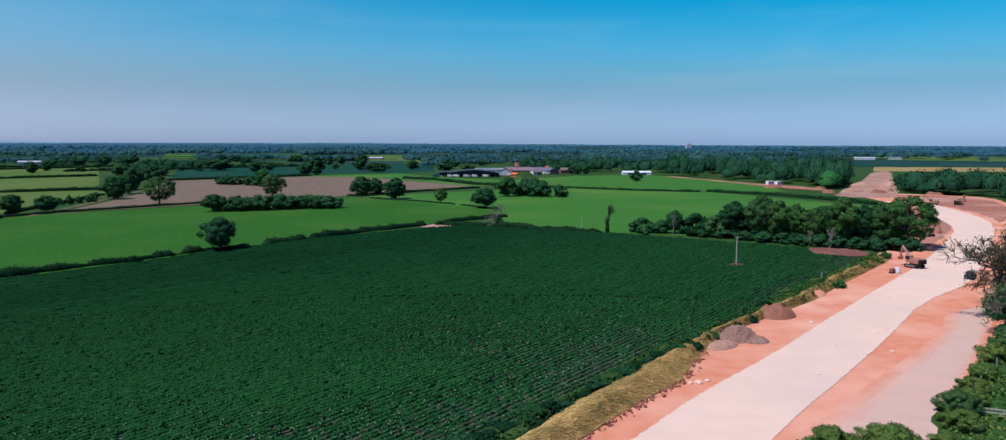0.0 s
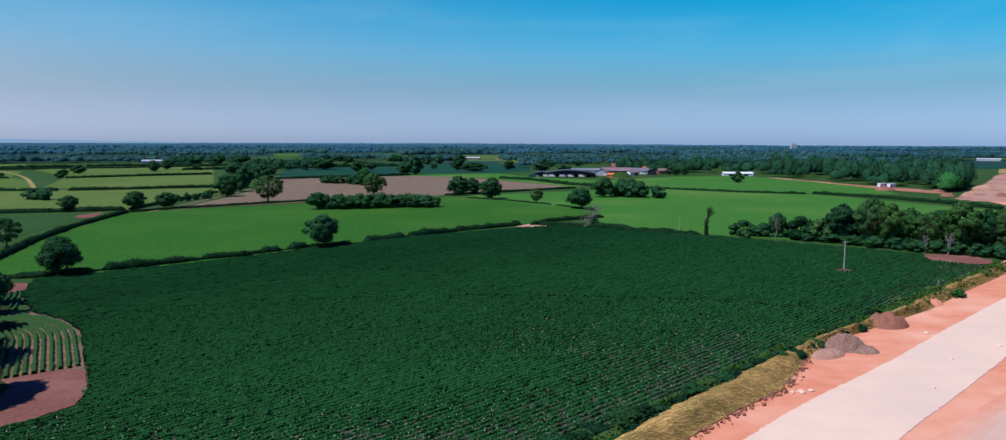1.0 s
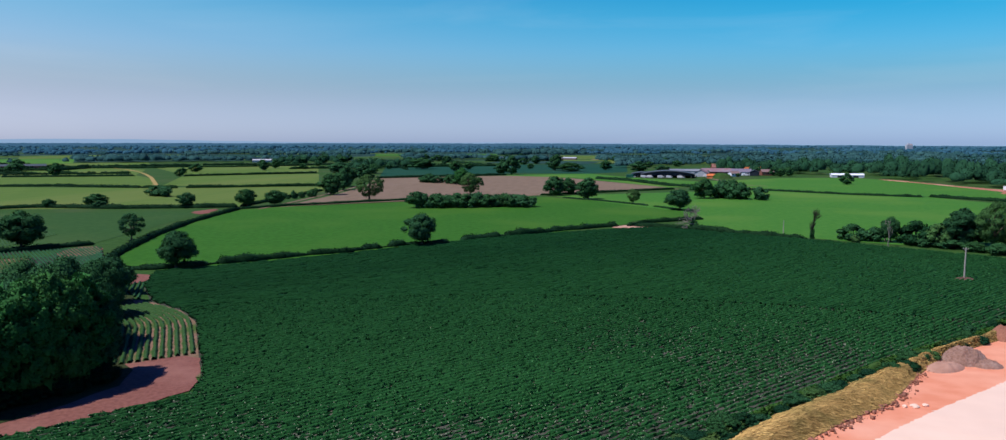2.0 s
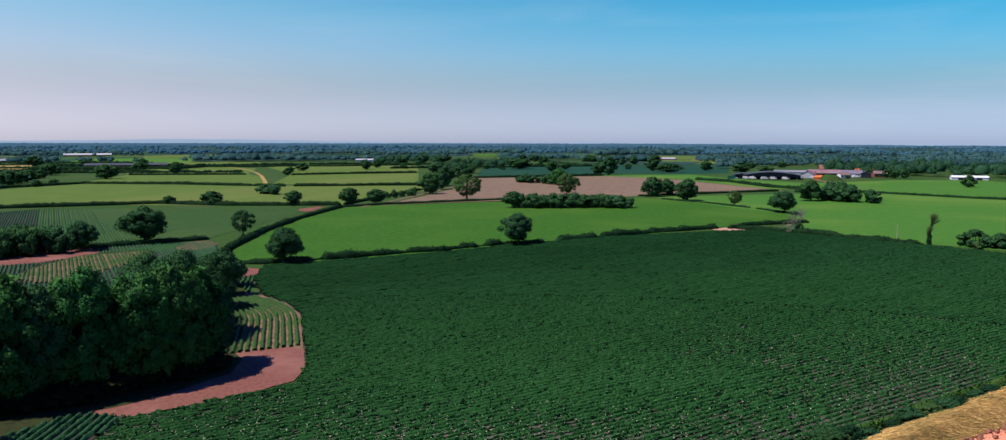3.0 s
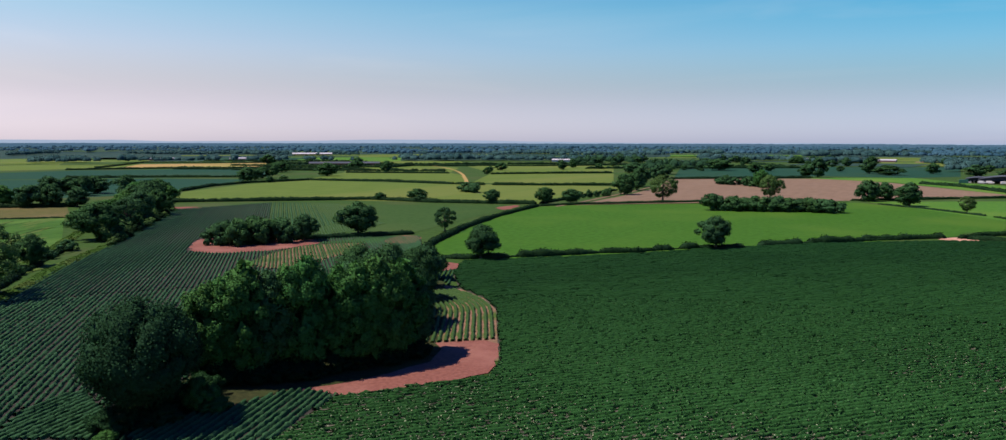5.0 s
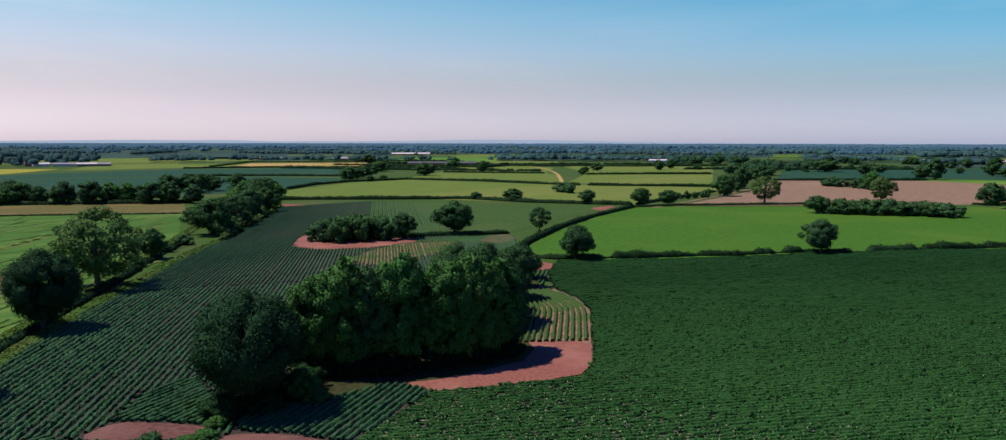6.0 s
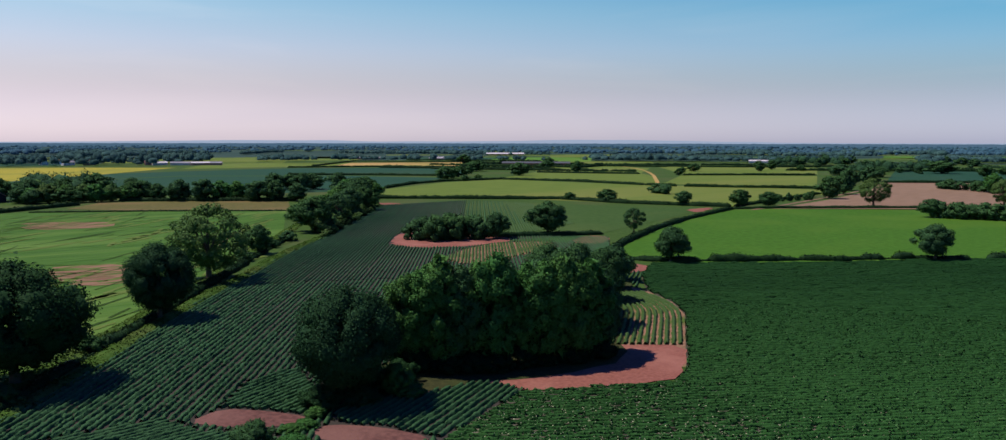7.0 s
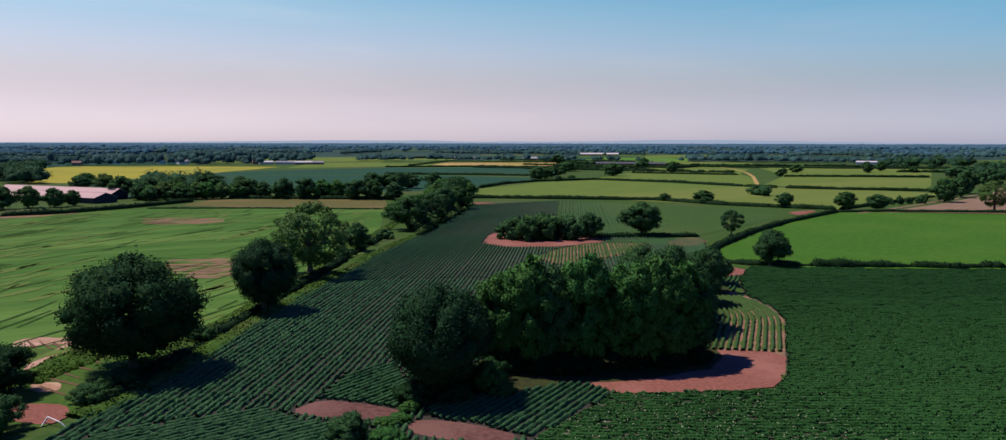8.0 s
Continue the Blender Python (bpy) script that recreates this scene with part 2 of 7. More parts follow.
# blue in these two leaf colours stands for haze over distance
M["haze_leaf"] = material("haze_blue_woodland", (0.014, 0.048, 0.050), (0.046, 0.108, 0.100), 0.010, 0.045, rough=0.9, bump=0, per_island=0.12, spec=0.02, spread=0.10)
M["haze_horizon_leaf"] = material("haze_blue_horizon_woods", (0.020, 0.068, 0.098), (0.044, 0.112, 0.146), 0.006, 0.022, rough=0.9, bump=0, per_island=0.08, spec=0.02, spread=0.10)
M["bark"] = material("bark", (0.06, 0.045, 0.035), (0.11, 0.085, 0.065), 0.5, 4.0, bump=0.8, dist=0.05)
M["pale_bark"] = material("bleached_wood", (0.22, 0.18, 0.16), (0.32, 0.27, 0.24), 0.5, 4.0, bump=0.5, dist=0.05)
M["brick"] = material("red_brick", (0.20, 0.085, 0.065), (0.27, 0.12, 0.09), 0.3, 3.0, bump=0.3, dist=0.02)
M["tile"] = material("clay_roof_tiles", (0.24, 0.11, 0.085), (0.30, 0.15, 0.12), 0.3, 2.0, bump=0.4, dist=0.04)
M["dark_clad"] = material("dark_cladding", (0.022, 0.028, 0.036), (0.034, 0.040, 0.050), 0.2, 2.0, rough=0.6, bump=0.2)
M["grey_roof"] = material("fibre_cement_roof", (0.17, 0.18, 0.21), (0.23, 0.24, 0.27), 0.1, 1.0, rough=0.7, bump=0.2, c=(0.28, 0.28, 0.30))
M["pink_roof"] = material("weathered_metal_roof", (0.40, 0.285, 0.265), (0.48, 0.345, 0.315), 0.1, 0.8, rough=0.5, bump=0.2)
M["white"] = material("white_sheeting", (0.72, 0.73, 0.75), (0.80, 0.80, 0.80), 0.2, 1.0, rough=0.5, bump=0.1)
M["yellow_paint"] = material("yellow_machine_paint", (0.26, 0.15, 0.06), (0.34, 0.20, 0.08), 0.6, 5.0, rough=0.45, bump=0.1, spec=0.5)
M["white_paint"] = material("pale_machine_paint", (0.620, 0.580, 0.560), (0.700, 0.660, 0.640), 0.6, 5.0, rough=0.45, bump=0.1, spec=0.5)
M["orange"] = material("orange_paint", (0.65, 0.16, 0.04), (0.72, 0.22, 0.06), 0.6, 5.0, rough=0.5, bump=0.1, spec=0.4)
M["black"] = material("black_rubber", (0.015, 0.015, 0.016), (0.03, 0.03, 0.03), 0.6, 6.0, rough=0.8, bump=0.4)
M["glass"] = material("dark_glass", (0.02, 0.025, 0.03), (0.025, 0.03, 0.035), 0.6, 2.0, rough=0.08, bump=0.0, spec=0.8)
M["steel"] = material("dull_steel", (0.30, 0.29, 0.28), (0.40, 0.39, 0.38), 0.6, 5.0, rough=0.5, bump=0.1, metal=0.7)
M["bare_track"] = material("sunlit_bare_ground", (0.26, 0.155, 0.105), (0.36, 0.225, 0.155), 0.25, 1.4, bump=0.7, dist=0.12, c=(0.42, 0.285, 0.205))
M["rut"] = material("rut_shade_grass", (0.10, 0.062, 0.038), (0.15, 0.092, 0.058), 0.3, 2.0, bump=0.6)
M["verge_grass"] = material("rough_verge_grass", (0.030, 0.086, 0.014), (0.052, 0.116, 0.022), 0.10, 1.4, bump=0.3, c=(0.064, 0.112, 0.028), per_island=0.15, leaf=0.12)
M["parted"] = material("parted_barley", (0.016, 0.046, 0.008), (0.030, 0.070, 0.013), 0.1, 1.0, bump=0.5)
M["pale_barley"] = material("laid_barley", (0.070, 0.125, 0.026), (0.095, 0.150, 0.036), 0.1, 1.0, bump=0.5)
M["pole_wood"] = material("weathered_pole_wood", (0.30, 0.26, 0.22), (0.40, 0.36, 0.31), 0.5, 4.0, bump=0.4, dist=0.02)


# ---------- mesh tools ----------
rng = np.random.default_rng(7)


def mesh_of(name, verts, faces, mat, smooth=False, normals=None):
    me = bpy.data.meshes.new(name)
    verts, faces = np.asarray(verts, np.float32), np.asarray(faces, np.int32)
    k = faces.shape[1]
    me.vertices.add(len(verts))
    me.vertices.foreach_set("co", verts.ravel())
    me.loops.add(faces.size)
    me.loops.foreach_set("vertex_index", faces.ravel())
    me.polygons.add(len(faces))
    me.polygons.foreach_set("loop_start", np.arange(0, faces.size, k, dtype=np.int32))
    if smooth:
        me.polygons.foreach_set("use_smooth", np.ones(len(faces), dtype=bool))
    me.update(calc_edges=True)
    me.validate()
    if normals is not None:
        me.polygons.foreach_set("use_smooth", np.ones(len(faces), dtype=bool))
        me.normals_split_custom_set_from_vertices(np.asarray(normals, np.float32))
    me.materials.append(mat)
    return me


def unit(a):
    return a / (np.linalg.norm(a, axis=1, keepdims=True) + 1e-9)


def part(name, bm, mat, parent, label=""):
    """One bmesh (or mesh) as one mesh object under a thing or a part."""
    if isinstance(bm, bmesh.types.BMesh):
        me = bpy.data.meshes.new(name)
        bm.to_mesh(me)
        bm.free()
        me.materials.append(mat)
    else:
        me = bm
    ob = new(name, me)
    ob.parent = parent
    return tagged(ob, label) if label else ob


def empty(name, m):
    ob = new(name)
    ob.empty_display_size = 0.5
    ob.matrix_world = m
    return ob


def box(bm, x, y, z, sx, sy, sz, rot=None, bevel=0.0):
    """A box with its middle at x, y, z, its edges chamfered."""
    made = bmesh.ops.create_cube(bm, size=1, matrix=Matrix.Translation((x, y, z)) @ (rot or Matrix()) @ Matrix.Diagonal((sx, sy, sz, 1)))
    if bevel:
        edges = list({e for v in made["verts"] for e in v.link_edges})
        bmesh.ops.bevel(bm, geom=edges, offset=bevel, segments=1, affect="EDGES")
    return bm


def boxed(x, y, z, sx, sy, sz, rot=None, bevel=0.0):
    return box(bmesh.new(), x, y, z, sx, sy, sz, rot, bevel)


def tubes(runs, sides=6):
    """Tapered tubes along runs of (x, y, z, radius); gives vertices and quads."""
    vs, fs, base = [], [], 0
    for run in runs:
        run = np.asarray(run, float)
        for i, (x, y, z, r) in enumerate(run):
            d = run[min(i + 1, len(run) - 1), :3] - run[max(i - 1, 0), :3]
            d = d / (np.linalg.norm(d) + 1e-9)
            u = np.cross(d, (0.3, 0.9, 0.1) if abs(d[2]) > 0.7 else (0, 0, 1))
            u = u / (np.linalg.norm(u) + 1e-9)
            w = np.cross(d, u)
            for k in range(sides):
                a = 2 * math.pi * k / sides
                vs.append(np.array((x, y, z)) + r * (u * math.cos(a) + w * math.sin(a)))
        for i in range(len(run) - 1):
            for k in range(sides):
                a, b = base + i * sides + k, base + i * sides + (k + 1) % sides
                fs.append((a, b, b + sides, a + sides))
        base += len(run) * sides
    return np.array(vs), np.array(fs)


def cards(centres, normals, size, g, jitter=0.38):
    """Small bent leaf sprays: one irregular quad a centre, facing roughly along its normal."""
    n = len(centres)
    nrm = normals + g.normal(0, jitter, (n, 3))
    nrm /= np.linalg.norm(nrm, axis=1, keepdims=True) + 1e-9
    u = np.cross(nrm, g.normal(0, 1, (n, 3)))
    u /= np.linalg.norm(u, axis=1, keepdims=True) + 1e-9
    w = np.cross(nrm, u)
    s = (size * g.uniform(0.55, 1.25, n))[:, None]
    a = g.uniform(0.35, 0.6, (n, 4, 1)) * s[:, None]
    bend = nrm * s * 0.15
    v = np.stack([centres - u * a[:, 0] - bend, centres - w * a[:, 1] * 0.8 + bend, centres + u * a[:, 2] - bend, centres + w * a[:, 3] * 0.8 + bend], 1)
    return v.reshape(-1, 3), np.arange(4 * n).reshape(n, 4)


def inside(px, py, pts):
    res = np.zeros(px.shape, bool)
    j = len(pts) - 1
    for i in range(len(pts)):
        (xi, yi), (xj, yj) = pts[i], pts[j]
        if yi != yj:
            res ^= ((yi > py) != (yj > py)) & (px < (xj - xi) * (py - yi) / (yj - yi) + xi)
        j = i
    return res


def lattice(x, y, cell, seed):
    """Smooth value noise in the plane, 0 to 1."""
    g = np.random.default_rng(seed).uniform(0, 1, (64, 64))
    u, v = x / cell, y / cell
    i, j = np.floor(u).astype(int), np.floor(v).astype(int)
    a, b = u - i, v - j
    a, b = a * a * (3 - 2 * a), b * b * (3 - 2 * b)
    i0, i1, j0, j1 = i % 64, (i + 1) % 64, j % 64, (j + 1) % 64
    return (g[i0, j0] * (1 - a) + g[i1, j0] * a) * (1 - b) + (g[i0, j1] * (1 - a) + g[i1, j1] * a) * b


def sheet(name, pts, z, mat, label, category="field", ragged=0.0, seed=0, smooth=None):
    """A flat piece of the land with the plan pts; ragged: metres by which its edge wanders."""
    for _ in range((1 if ragged else 0) if smooth is None else smooth):
        pts = [(a[0] * (1 - u) + b[0] * u, a[1] * (1 - u) + b[1] * u) for a, b in zip(pts, pts[1:] + pts[:1]) for u in (0.22, 0.78)]
    if ragged:
        g, fine = np.random.default_rng(seed), []
        for (x0, y0), (x1, y1) in zip(pts, pts[1:] + pts[:1]):
            n = max(1, int(math.hypot(x1 - x0, y1 - y0) / (ragged * 1.6)))
            for k in range(n):
                jit = g.normal(0, ragged * 0.4, 2) if k else (0, 0)
                fine.append((x0 + (x1 - x0) * k / n + jit[0], y0 + (y1 - y0) * k / n + jit[1]))
        pts = fine
    bm = bmesh.new()
    f = bm.faces.new([bm.verts.new((x, y, 0)) for x, y in pts])
    f.normal_update()
    if f.normal.z < 0:
        f.normal_flip()
    bmesh.ops.triangulate(bm, faces=[f])
    me = bpy.data.meshes.new(name)
    bm.to_mesh(me)
    bm.free()
    me.materials.append(mat)
    ob = new(name, me)
    ob.location.z = z
    return tagged(ob, label, category, kind="structure")


def ridges(name, px, py, keep, mat, label, width, height, seed, vigour=None, spray=0.0, near=140, rough=1.0, gaps=0.05, field=None, lush=None):
    """Planted rows: px, py are (rows, samples) grids of plan points; each row becomes a bushy ridge of foliage."""
    g = np.random.default_rng(seed)
    rows, n = px.shape
    dx, dy = np.gradient(px, axis=1), np.gradient(py, axis=1)
    ln = np.hypot(dx, dy) + 1e-9
    nx, ny = -dy / ln, dx / ln
    vig = np.ones_like(px) if vigour is None else vigour
    plant = np.clip(g.normal(1.0, 0.12 * rough, px.shape), 0.5, 1.5) * vig
    gap = g.uniform(0, 1, px.shape) < gaps + 0.8 * np.clip(0.8 - vig, 0, 1)
    plant = np.where(gap, 0.15, plant)
    off = np.array([-0.5, -0.27, 0.0, 0.27, 0.5]) * width
    up = np.array([-0.12, 0.72, 1.0, 0.72, -0.12]) * height
    j1, j2 = g.normal(0, 0.07 * width * rough, (rows, n, 5)), g.normal(1, 0.15 * rough, (rows, n, 5))
    shift = g.normal(0, 0.05 * width * rough, px.shape) + 0.06 * rough * g.normal(0, 1, (rows, 1))
    o = off * plant[..., None] + j1 + shift[..., None]
    x = px[..., None] + nx[..., None] * o + g.normal(0, 0.05, (rows, n, 5))
    y = py[..., None] + ny[..., None] * o + g.normal(0, 0.05, (rows, n, 5))
    z = up * plant[..., None] * j2 + 0.05
    verts = np.stack([x, y, z], -1).reshape(-1, 3)
    ok = keep[:, 1:] & keep[:, :-1]
    r, c = np.nonzero(ok)
    a = (r * n + c) * 5
    faces = np.concatenate([np.stack([a + k, a + k + 5, a + k + 6, a + k + 1], 1) for k in range(4)])
    if spray:
        sel = keep & (np.hypot(px, py) < near) & (plant > 0.4)
        cx, cy, cp = px[sel], py[sel], plant[sel]
        reps = int(max(1, spray)) if lush is None else int(max(1, spray)) + g.poisson(lush[sel])
        cx, cy, cp = np.repeat(cx, reps), np.repeat(cy, reps), np.repeat(cp, reps)
        k = len(cx)
        cen = np.stack([cx + g.normal(0, width * 0.15, k), cy + g.normal(0, width * 0.15, k), height * cp * g.uniform(0.6, 1.15, k)], 1)
        nr = np.tile((0.0, 0.0, 1.0), (k, 1)) + g.normal(0, 0.3, (k, 3))
        v2, f2 = cards(cen, nr, 0.33, g, 0.5)
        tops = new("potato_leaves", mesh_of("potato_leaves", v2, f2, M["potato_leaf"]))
        tagged(tops, "loose leaf tops above the potato rows", "crop", kind="stuff")
    if field is not None:
        # each row of plants is a piece of its field
        for row in range(rows):
            at = np.nonzero(ok[row])[0] * 5
            if len(at):
                quads = np.concatenate([np.stack([at + k, at + k + 5, at + k + 6, at + k + 1], 1) for k in range(4)])
                use = np.unique(quads)
                part("row", mesh_of("row", verts[row * n * 5 + use], np.searchsorted(use, quads), mat), None, field)
        return field
    used = np.zeros(len(verts), bool)
    used[faces.ravel()] = True
    idx = np.cumsum(used) - 1
    ob = new(name, mesh_of(name, verts[used], idx[faces], mat))
    return tagged(ob, label, "crop", kind="stuff")


def straight_rows(pts, holes, heading, spacing, step):
    """Row grid over the plan pts, running along heading (degrees left of ahead), kept clear of the holes."""
    d = np.array((-math.sin(radians(heading)), math.cos(radians(heading))))
    nrm = np.array((d[1], -d[0]))
    p = np.array(pts, float)
    s, t = p @ nrm, p @ d
    a, b = np.meshgrid(np.arange(s.min(), s.max(), spacing), np.arange(t.min(), t.max(), step), indexing="ij")
    px, py = a * nrm[0] + b * d[0], a * nrm[1] + b * d[1]
    keep = inside(px, py, pts)
    for h in holes:
        keep &= ~inside(px, py, h)
    return px, py, keep

# ---------- the land ----------
ground_bm = bmesh.new()
bmesh.ops.create_circle(ground_bm, cap_ends=True, segments=96, radius=4990)
ground = new("ground", bpy.data.meshes.new("ground"))
ground_bm.to_mesh(ground.data)
ground_bm.free()
ground.data.materials.append(M["grass"])
ground.location.z = -0.06
tagged(ground, "rough green farmland grass reaching to the horizon", "ground", kind="structure")

far_bm = bmesh.new()
ring_in, ring_out = [], []
for k in range(96):
    a = 2 * math.pi * k / 96
    ring_in.append(far_bm.verts.new((1280 * math.cos(a), 1280 * math.sin(a), 0)))
    ring_out.append(far_bm.verts.new((4970 * math.cos(a), 4970 * math.sin(a), 0)))
for k in range(96):
    far_bm.faces.new((ring_in[k], ring_out[k], ring_out[(k + 1) % 96], ring_in[(k + 1) % 96]))
plain = new("far_plain", bpy.data.meshes.new("far_plain"))
far_bm.to_mesh(plain.data)
far_bm.free()
plain.data.materials.append(M["haze_land"])
plain.location.z = 0.0
tagged(plain, "distant farmland, its green tinted blue for haze", "ground", kind="structure")

MAIN = [(-48, 6), (1.3, 76.5), (8.6, 88.4), (24.7, 110.9), (40.6, 129.2), (55, 148), (95, 203), (84, 209.5), (86.5, 221), (79.3, 226), (71.8, 231.5), (54.7, 242), (45, 249), (-13, 279), (-32, 266), (-57, 241),
        (-79, 212), (-92, 189), (-110, 166), (-121, 153), (-113, 139), (-99, 124), (-89, 119), (-81, 112), (-61, 85), (-58, 79), (-68, 62), (-62, 46), (-57, 33), (-57, 4)]
LEFT = [(-319, 199), (-315, 247), (-234, 182), (-188, 165), (-165, 187), (-119, 137), (-69, 67), (-68, 61), (-62, 46), (-57, 33), (-60, -5), (-82, -2), (-99, 13),
        (-116, 27), (-135, 41), (-180, 78), (-225, 118), (-286, 168)]
SOIL_FRONT = [(-84, 56), (-72, 62), (-68, 62.5), (-58.5, 78.5), (-61, 85), (-68, 95), (-75, 87), (-84, 76)]
SOIL_BACK = [(-130, 143), (-121, 152), (-114, 142), (-121, 132)]
SOIL_STEP = [(-107, 121), (-102, 126), (-99.5, 122), (-103, 116)]
SOIL_COPSE = [(-218, 143), (-194, 123), (-182, 126), (-176, 138), (-176, 156), (-188, 162), (-196, 160)]
SOIL_NEAR = [(-83.5, 27.5), (-85.5, 32), (-81, 35.8), (-77, 38), (-74.5, 38), (-76.5, 33.5), (-80, 29.5)]
SOIL_NEAR_B = [(-73, 36.5), (-73, 39), (-69, 42.5), (-63, 45), (-62, 42), (-69, 36)]
WOOD = [(-83.5, 43.5), (-78.5, 42), (-75.5, 52), (-74.5, 60), (-71, 66), (-69, 74), (-70, 84), (-77, 91), (-92, 112), (-108, 130), (-120, 132), (-116, 122), (-104, 98), (-96, 74), (-89, 57)]
HEAD_A = [(-74, 39), (-62, 45.5), (-68, 61.5), (-72, 62.5), (-79, 54), (-79, 44)]
HEAD_B = [(-85.5, 31.5), (-77, 38.5), (-80, 43), (-88, 44), (-95, 46), (-93, 38)]
HEAD_C = [(-88, 10), (-86, 26), (-80, 27.5), (-75, 32.5), (-69, 33.5), (-62, 40), (-57, 33), (-60, 0), (-82, -2)]
HEAD_D = [(-161, 118), (-172, 134), (-177, 151), (-168, 165), (-162, 158), (-155, 147), (-152, 136), (-147, 125), (-150, 117)]
CURVED = [(-61, 85), (-81, 112), (-89, 119), (-99, 124), (-110, 124), (-96, 104), (-75, 86)]

TRACK_A = [(-675, 774), (-567, 694), (-465, 588), (-364, 466), (-322, 414)]
TRACK_B = [(-190, 310), (-194, 340), (-201, 378), (-208, 419), (-223, 489)]
TRACK_C = [(15, 596), (29, 542), (37, 526)]
T_FAR = [(-752, 79), (-807, 268), (-829, 405), (-733, 567), (-551, 431), (-616, 358), (-707, 235), (-635, 66)]
T_NEAR = [(-626, 65), (-694, 230), (-605, 352), (-526, 390), (-455, 300), (-439, 276), (-417, 255), (-428, 208), (-461, 122), (-456, 70)]
GREEN_FAR = [(-1061, 391), (-1075, 626), (-877, 448), (-878, 292)]
TAN_FIELD = [(-857, 462), (-1076, 635), (-971, 754), (-748, 581)]

FIELD_MAIN = sheet("potato_field", MAIN, 0.0, M["main_shade_soil"], "ridged potato soil, darkened for shade between the rows")
FIELD_LEFT = sheet("potato_field", LEFT, 0.02, M["row_shade_soil"], "soil between young potato rows, darkened for their shade")
for spot, extra in ((SOIL_FRONT, "curving beside the wood"), (SOIL_BACK, "between hedge and potato rows"), (SOIL_STEP, "at the end of short rows"),
                    (SOIL_COPSE, "round a small copse"), (SOIL_NEAR, "among potato rows"), (SOIL_NEAR_B, "among potato rows by a tree")):
    sheet("bare_headland", spot, 0.06, M["damp_soil" if "among" in extra else "soil"], "bare red-brown headland soil " + extra, "soil", ragged=1.3, seed=len(extra))
sheet("bare_headland", [(-164, 167), (-172, 184), (-165, 188), (-153, 171)], 0.06, M["soil"], "bare red-brown soil at a hedge end", "soil", 1.0)
sheet("bare_headland", [(-32, 276), (-20, 290), (-8, 277), (-20, 271)], 0.06, M["cut_soil"], "pale bare soil at the field gateway", "soil", 1.0)
sheet("bare_headland", [(-211, 288), (-209, 312), (-197, 280)], 0.06, M["soil"], "bare brown soil beside a hedge", "soil", 1.0)
sheet("bare_headland", [(-335, 196), (-325, 212), (-312, 208), (-316, 196)], 0.07, M["soil"], "bare soil at the far row ends", "soil", 1.0)
sheet("bare_headland", [(84, 208.5), (86.5, 221.5), (94.4, 222), (99.5, 218), (100.3, 212), (97.5, 205.5), (93, 204.5)], 0.06, M["soil"], "brown tilled headland before the wood", "soil", 1.0)
sheet("wood_floor", WOOD, 0.10, M["litter"], "leaf litter and weeds, darkened for shade under the wood", "woodland floor", ragged=1.5, seed=4)
FIELD_THIN = sheet("curved_headland", HEAD_D, 0.045, M["thin_crop"], "pale soil under thin yellowing rows", "soil", ragged=1.0, seed=2)
FIELD_CURVED = sheet("curved_headland", CURVED, 0.05, M["thin_crop"], "pale brown soil between curving potato rows", "soil")

sheet("pasture", [(-138, 153), (-167, 202), (-187, 260), (-196, 307), (-182, 333), (-143, 375), (-92, 415), (-81, 422), (-54, 400), (-22, 372), (-1, 341),
                  (-7, 322), (-24, 302), (-26, 287), (-49, 251), (-76, 213), (-93, 193), (-110, 168), (-122, 157)], 0.0, M["pasture"], "bright green smooth pasture inside hedges")
sheet("pasture", [(-79, 430), (-17, 479), (32, 519), (86, 483), (124, 476), (165, 388), (183, 361), (120, 244), (79, 241), (43, 256), (1, 281), (-15, 286), (1, 293), (-7, 347)],
      0.02, M["pasture_b"], "bright green pasture beyond a dead tree")
sheet("pasture", [(33, 534), (3, 560), (8, 627), (66, 696), (128, 722), (159, 656), (186, 572), (174, 478), (124, 480)], 0.0, M["pasture_b"], "green pasture before a white shed")
sheet("bare_field", [(-188, 324), (-200, 404), (-219, 491), (-259, 599), (-224, 633), (-158, 685), (-100, 642), (-19, 530), (-12, 515), (-42, 484), (-70, 450), (-87, 435), (-141, 371)],
      0.0, M["plough"], "pale brown tilled field without a crop")
sheet("hay_field", [(-426, 270), (-468, 346), (-478, 411), (-351, 433), (-292, 467), (-244, 477), (-220, 434), (-222, 390), (-206, 318), (-252, 298), (-317, 274), (-348, 241), (-366, 225)],
      0.0, M["hay"], "pale yellow-green mown hay field")
sheet("crop_field", [(-315, 247), (-276, 267), (-225, 289), (-209, 310), (-185, 231), (-173, 193), (-181, 175), (-195, 164), (-224, 175)], 0.03, M["green_mid"], "plain green young crop before a hedge")
sheet("crop_field", [(-179, 155), (-174, 180), (-171, 179), (-164, 167)], 0.05, M["green_mid"], "strip of green crop below a hedge")
for pts in ([(-495, 425), (-575, 542), (-485, 594), (-427, 545), (-341, 439)], [(-697, 647), (-693, 764), (-572, 717), (-485, 594), (-575, 542)],
            [(-355, 461), (-441, 601), (-347, 672), (-253, 490), (-292, 467)], [(-610, 779), (-461, 892), (-362, 701), (-450, 614)]):
    sheet("hay_field", pts, 0.02, M["hay"], "yellow-green grass field between dark hedges")
for pts in ([(-265, 623), (-397, 960), (-242, 1014), (-175, 736), (-224, 633)], [(-242, 1014), (-97, 1094), (-70, 796), (-101, 747), (-175, 736)],
            T_NEAR, T_FAR):
    sheet("crop_field", pts, 0.0, M["teal"], "dark bluish-green crop field")
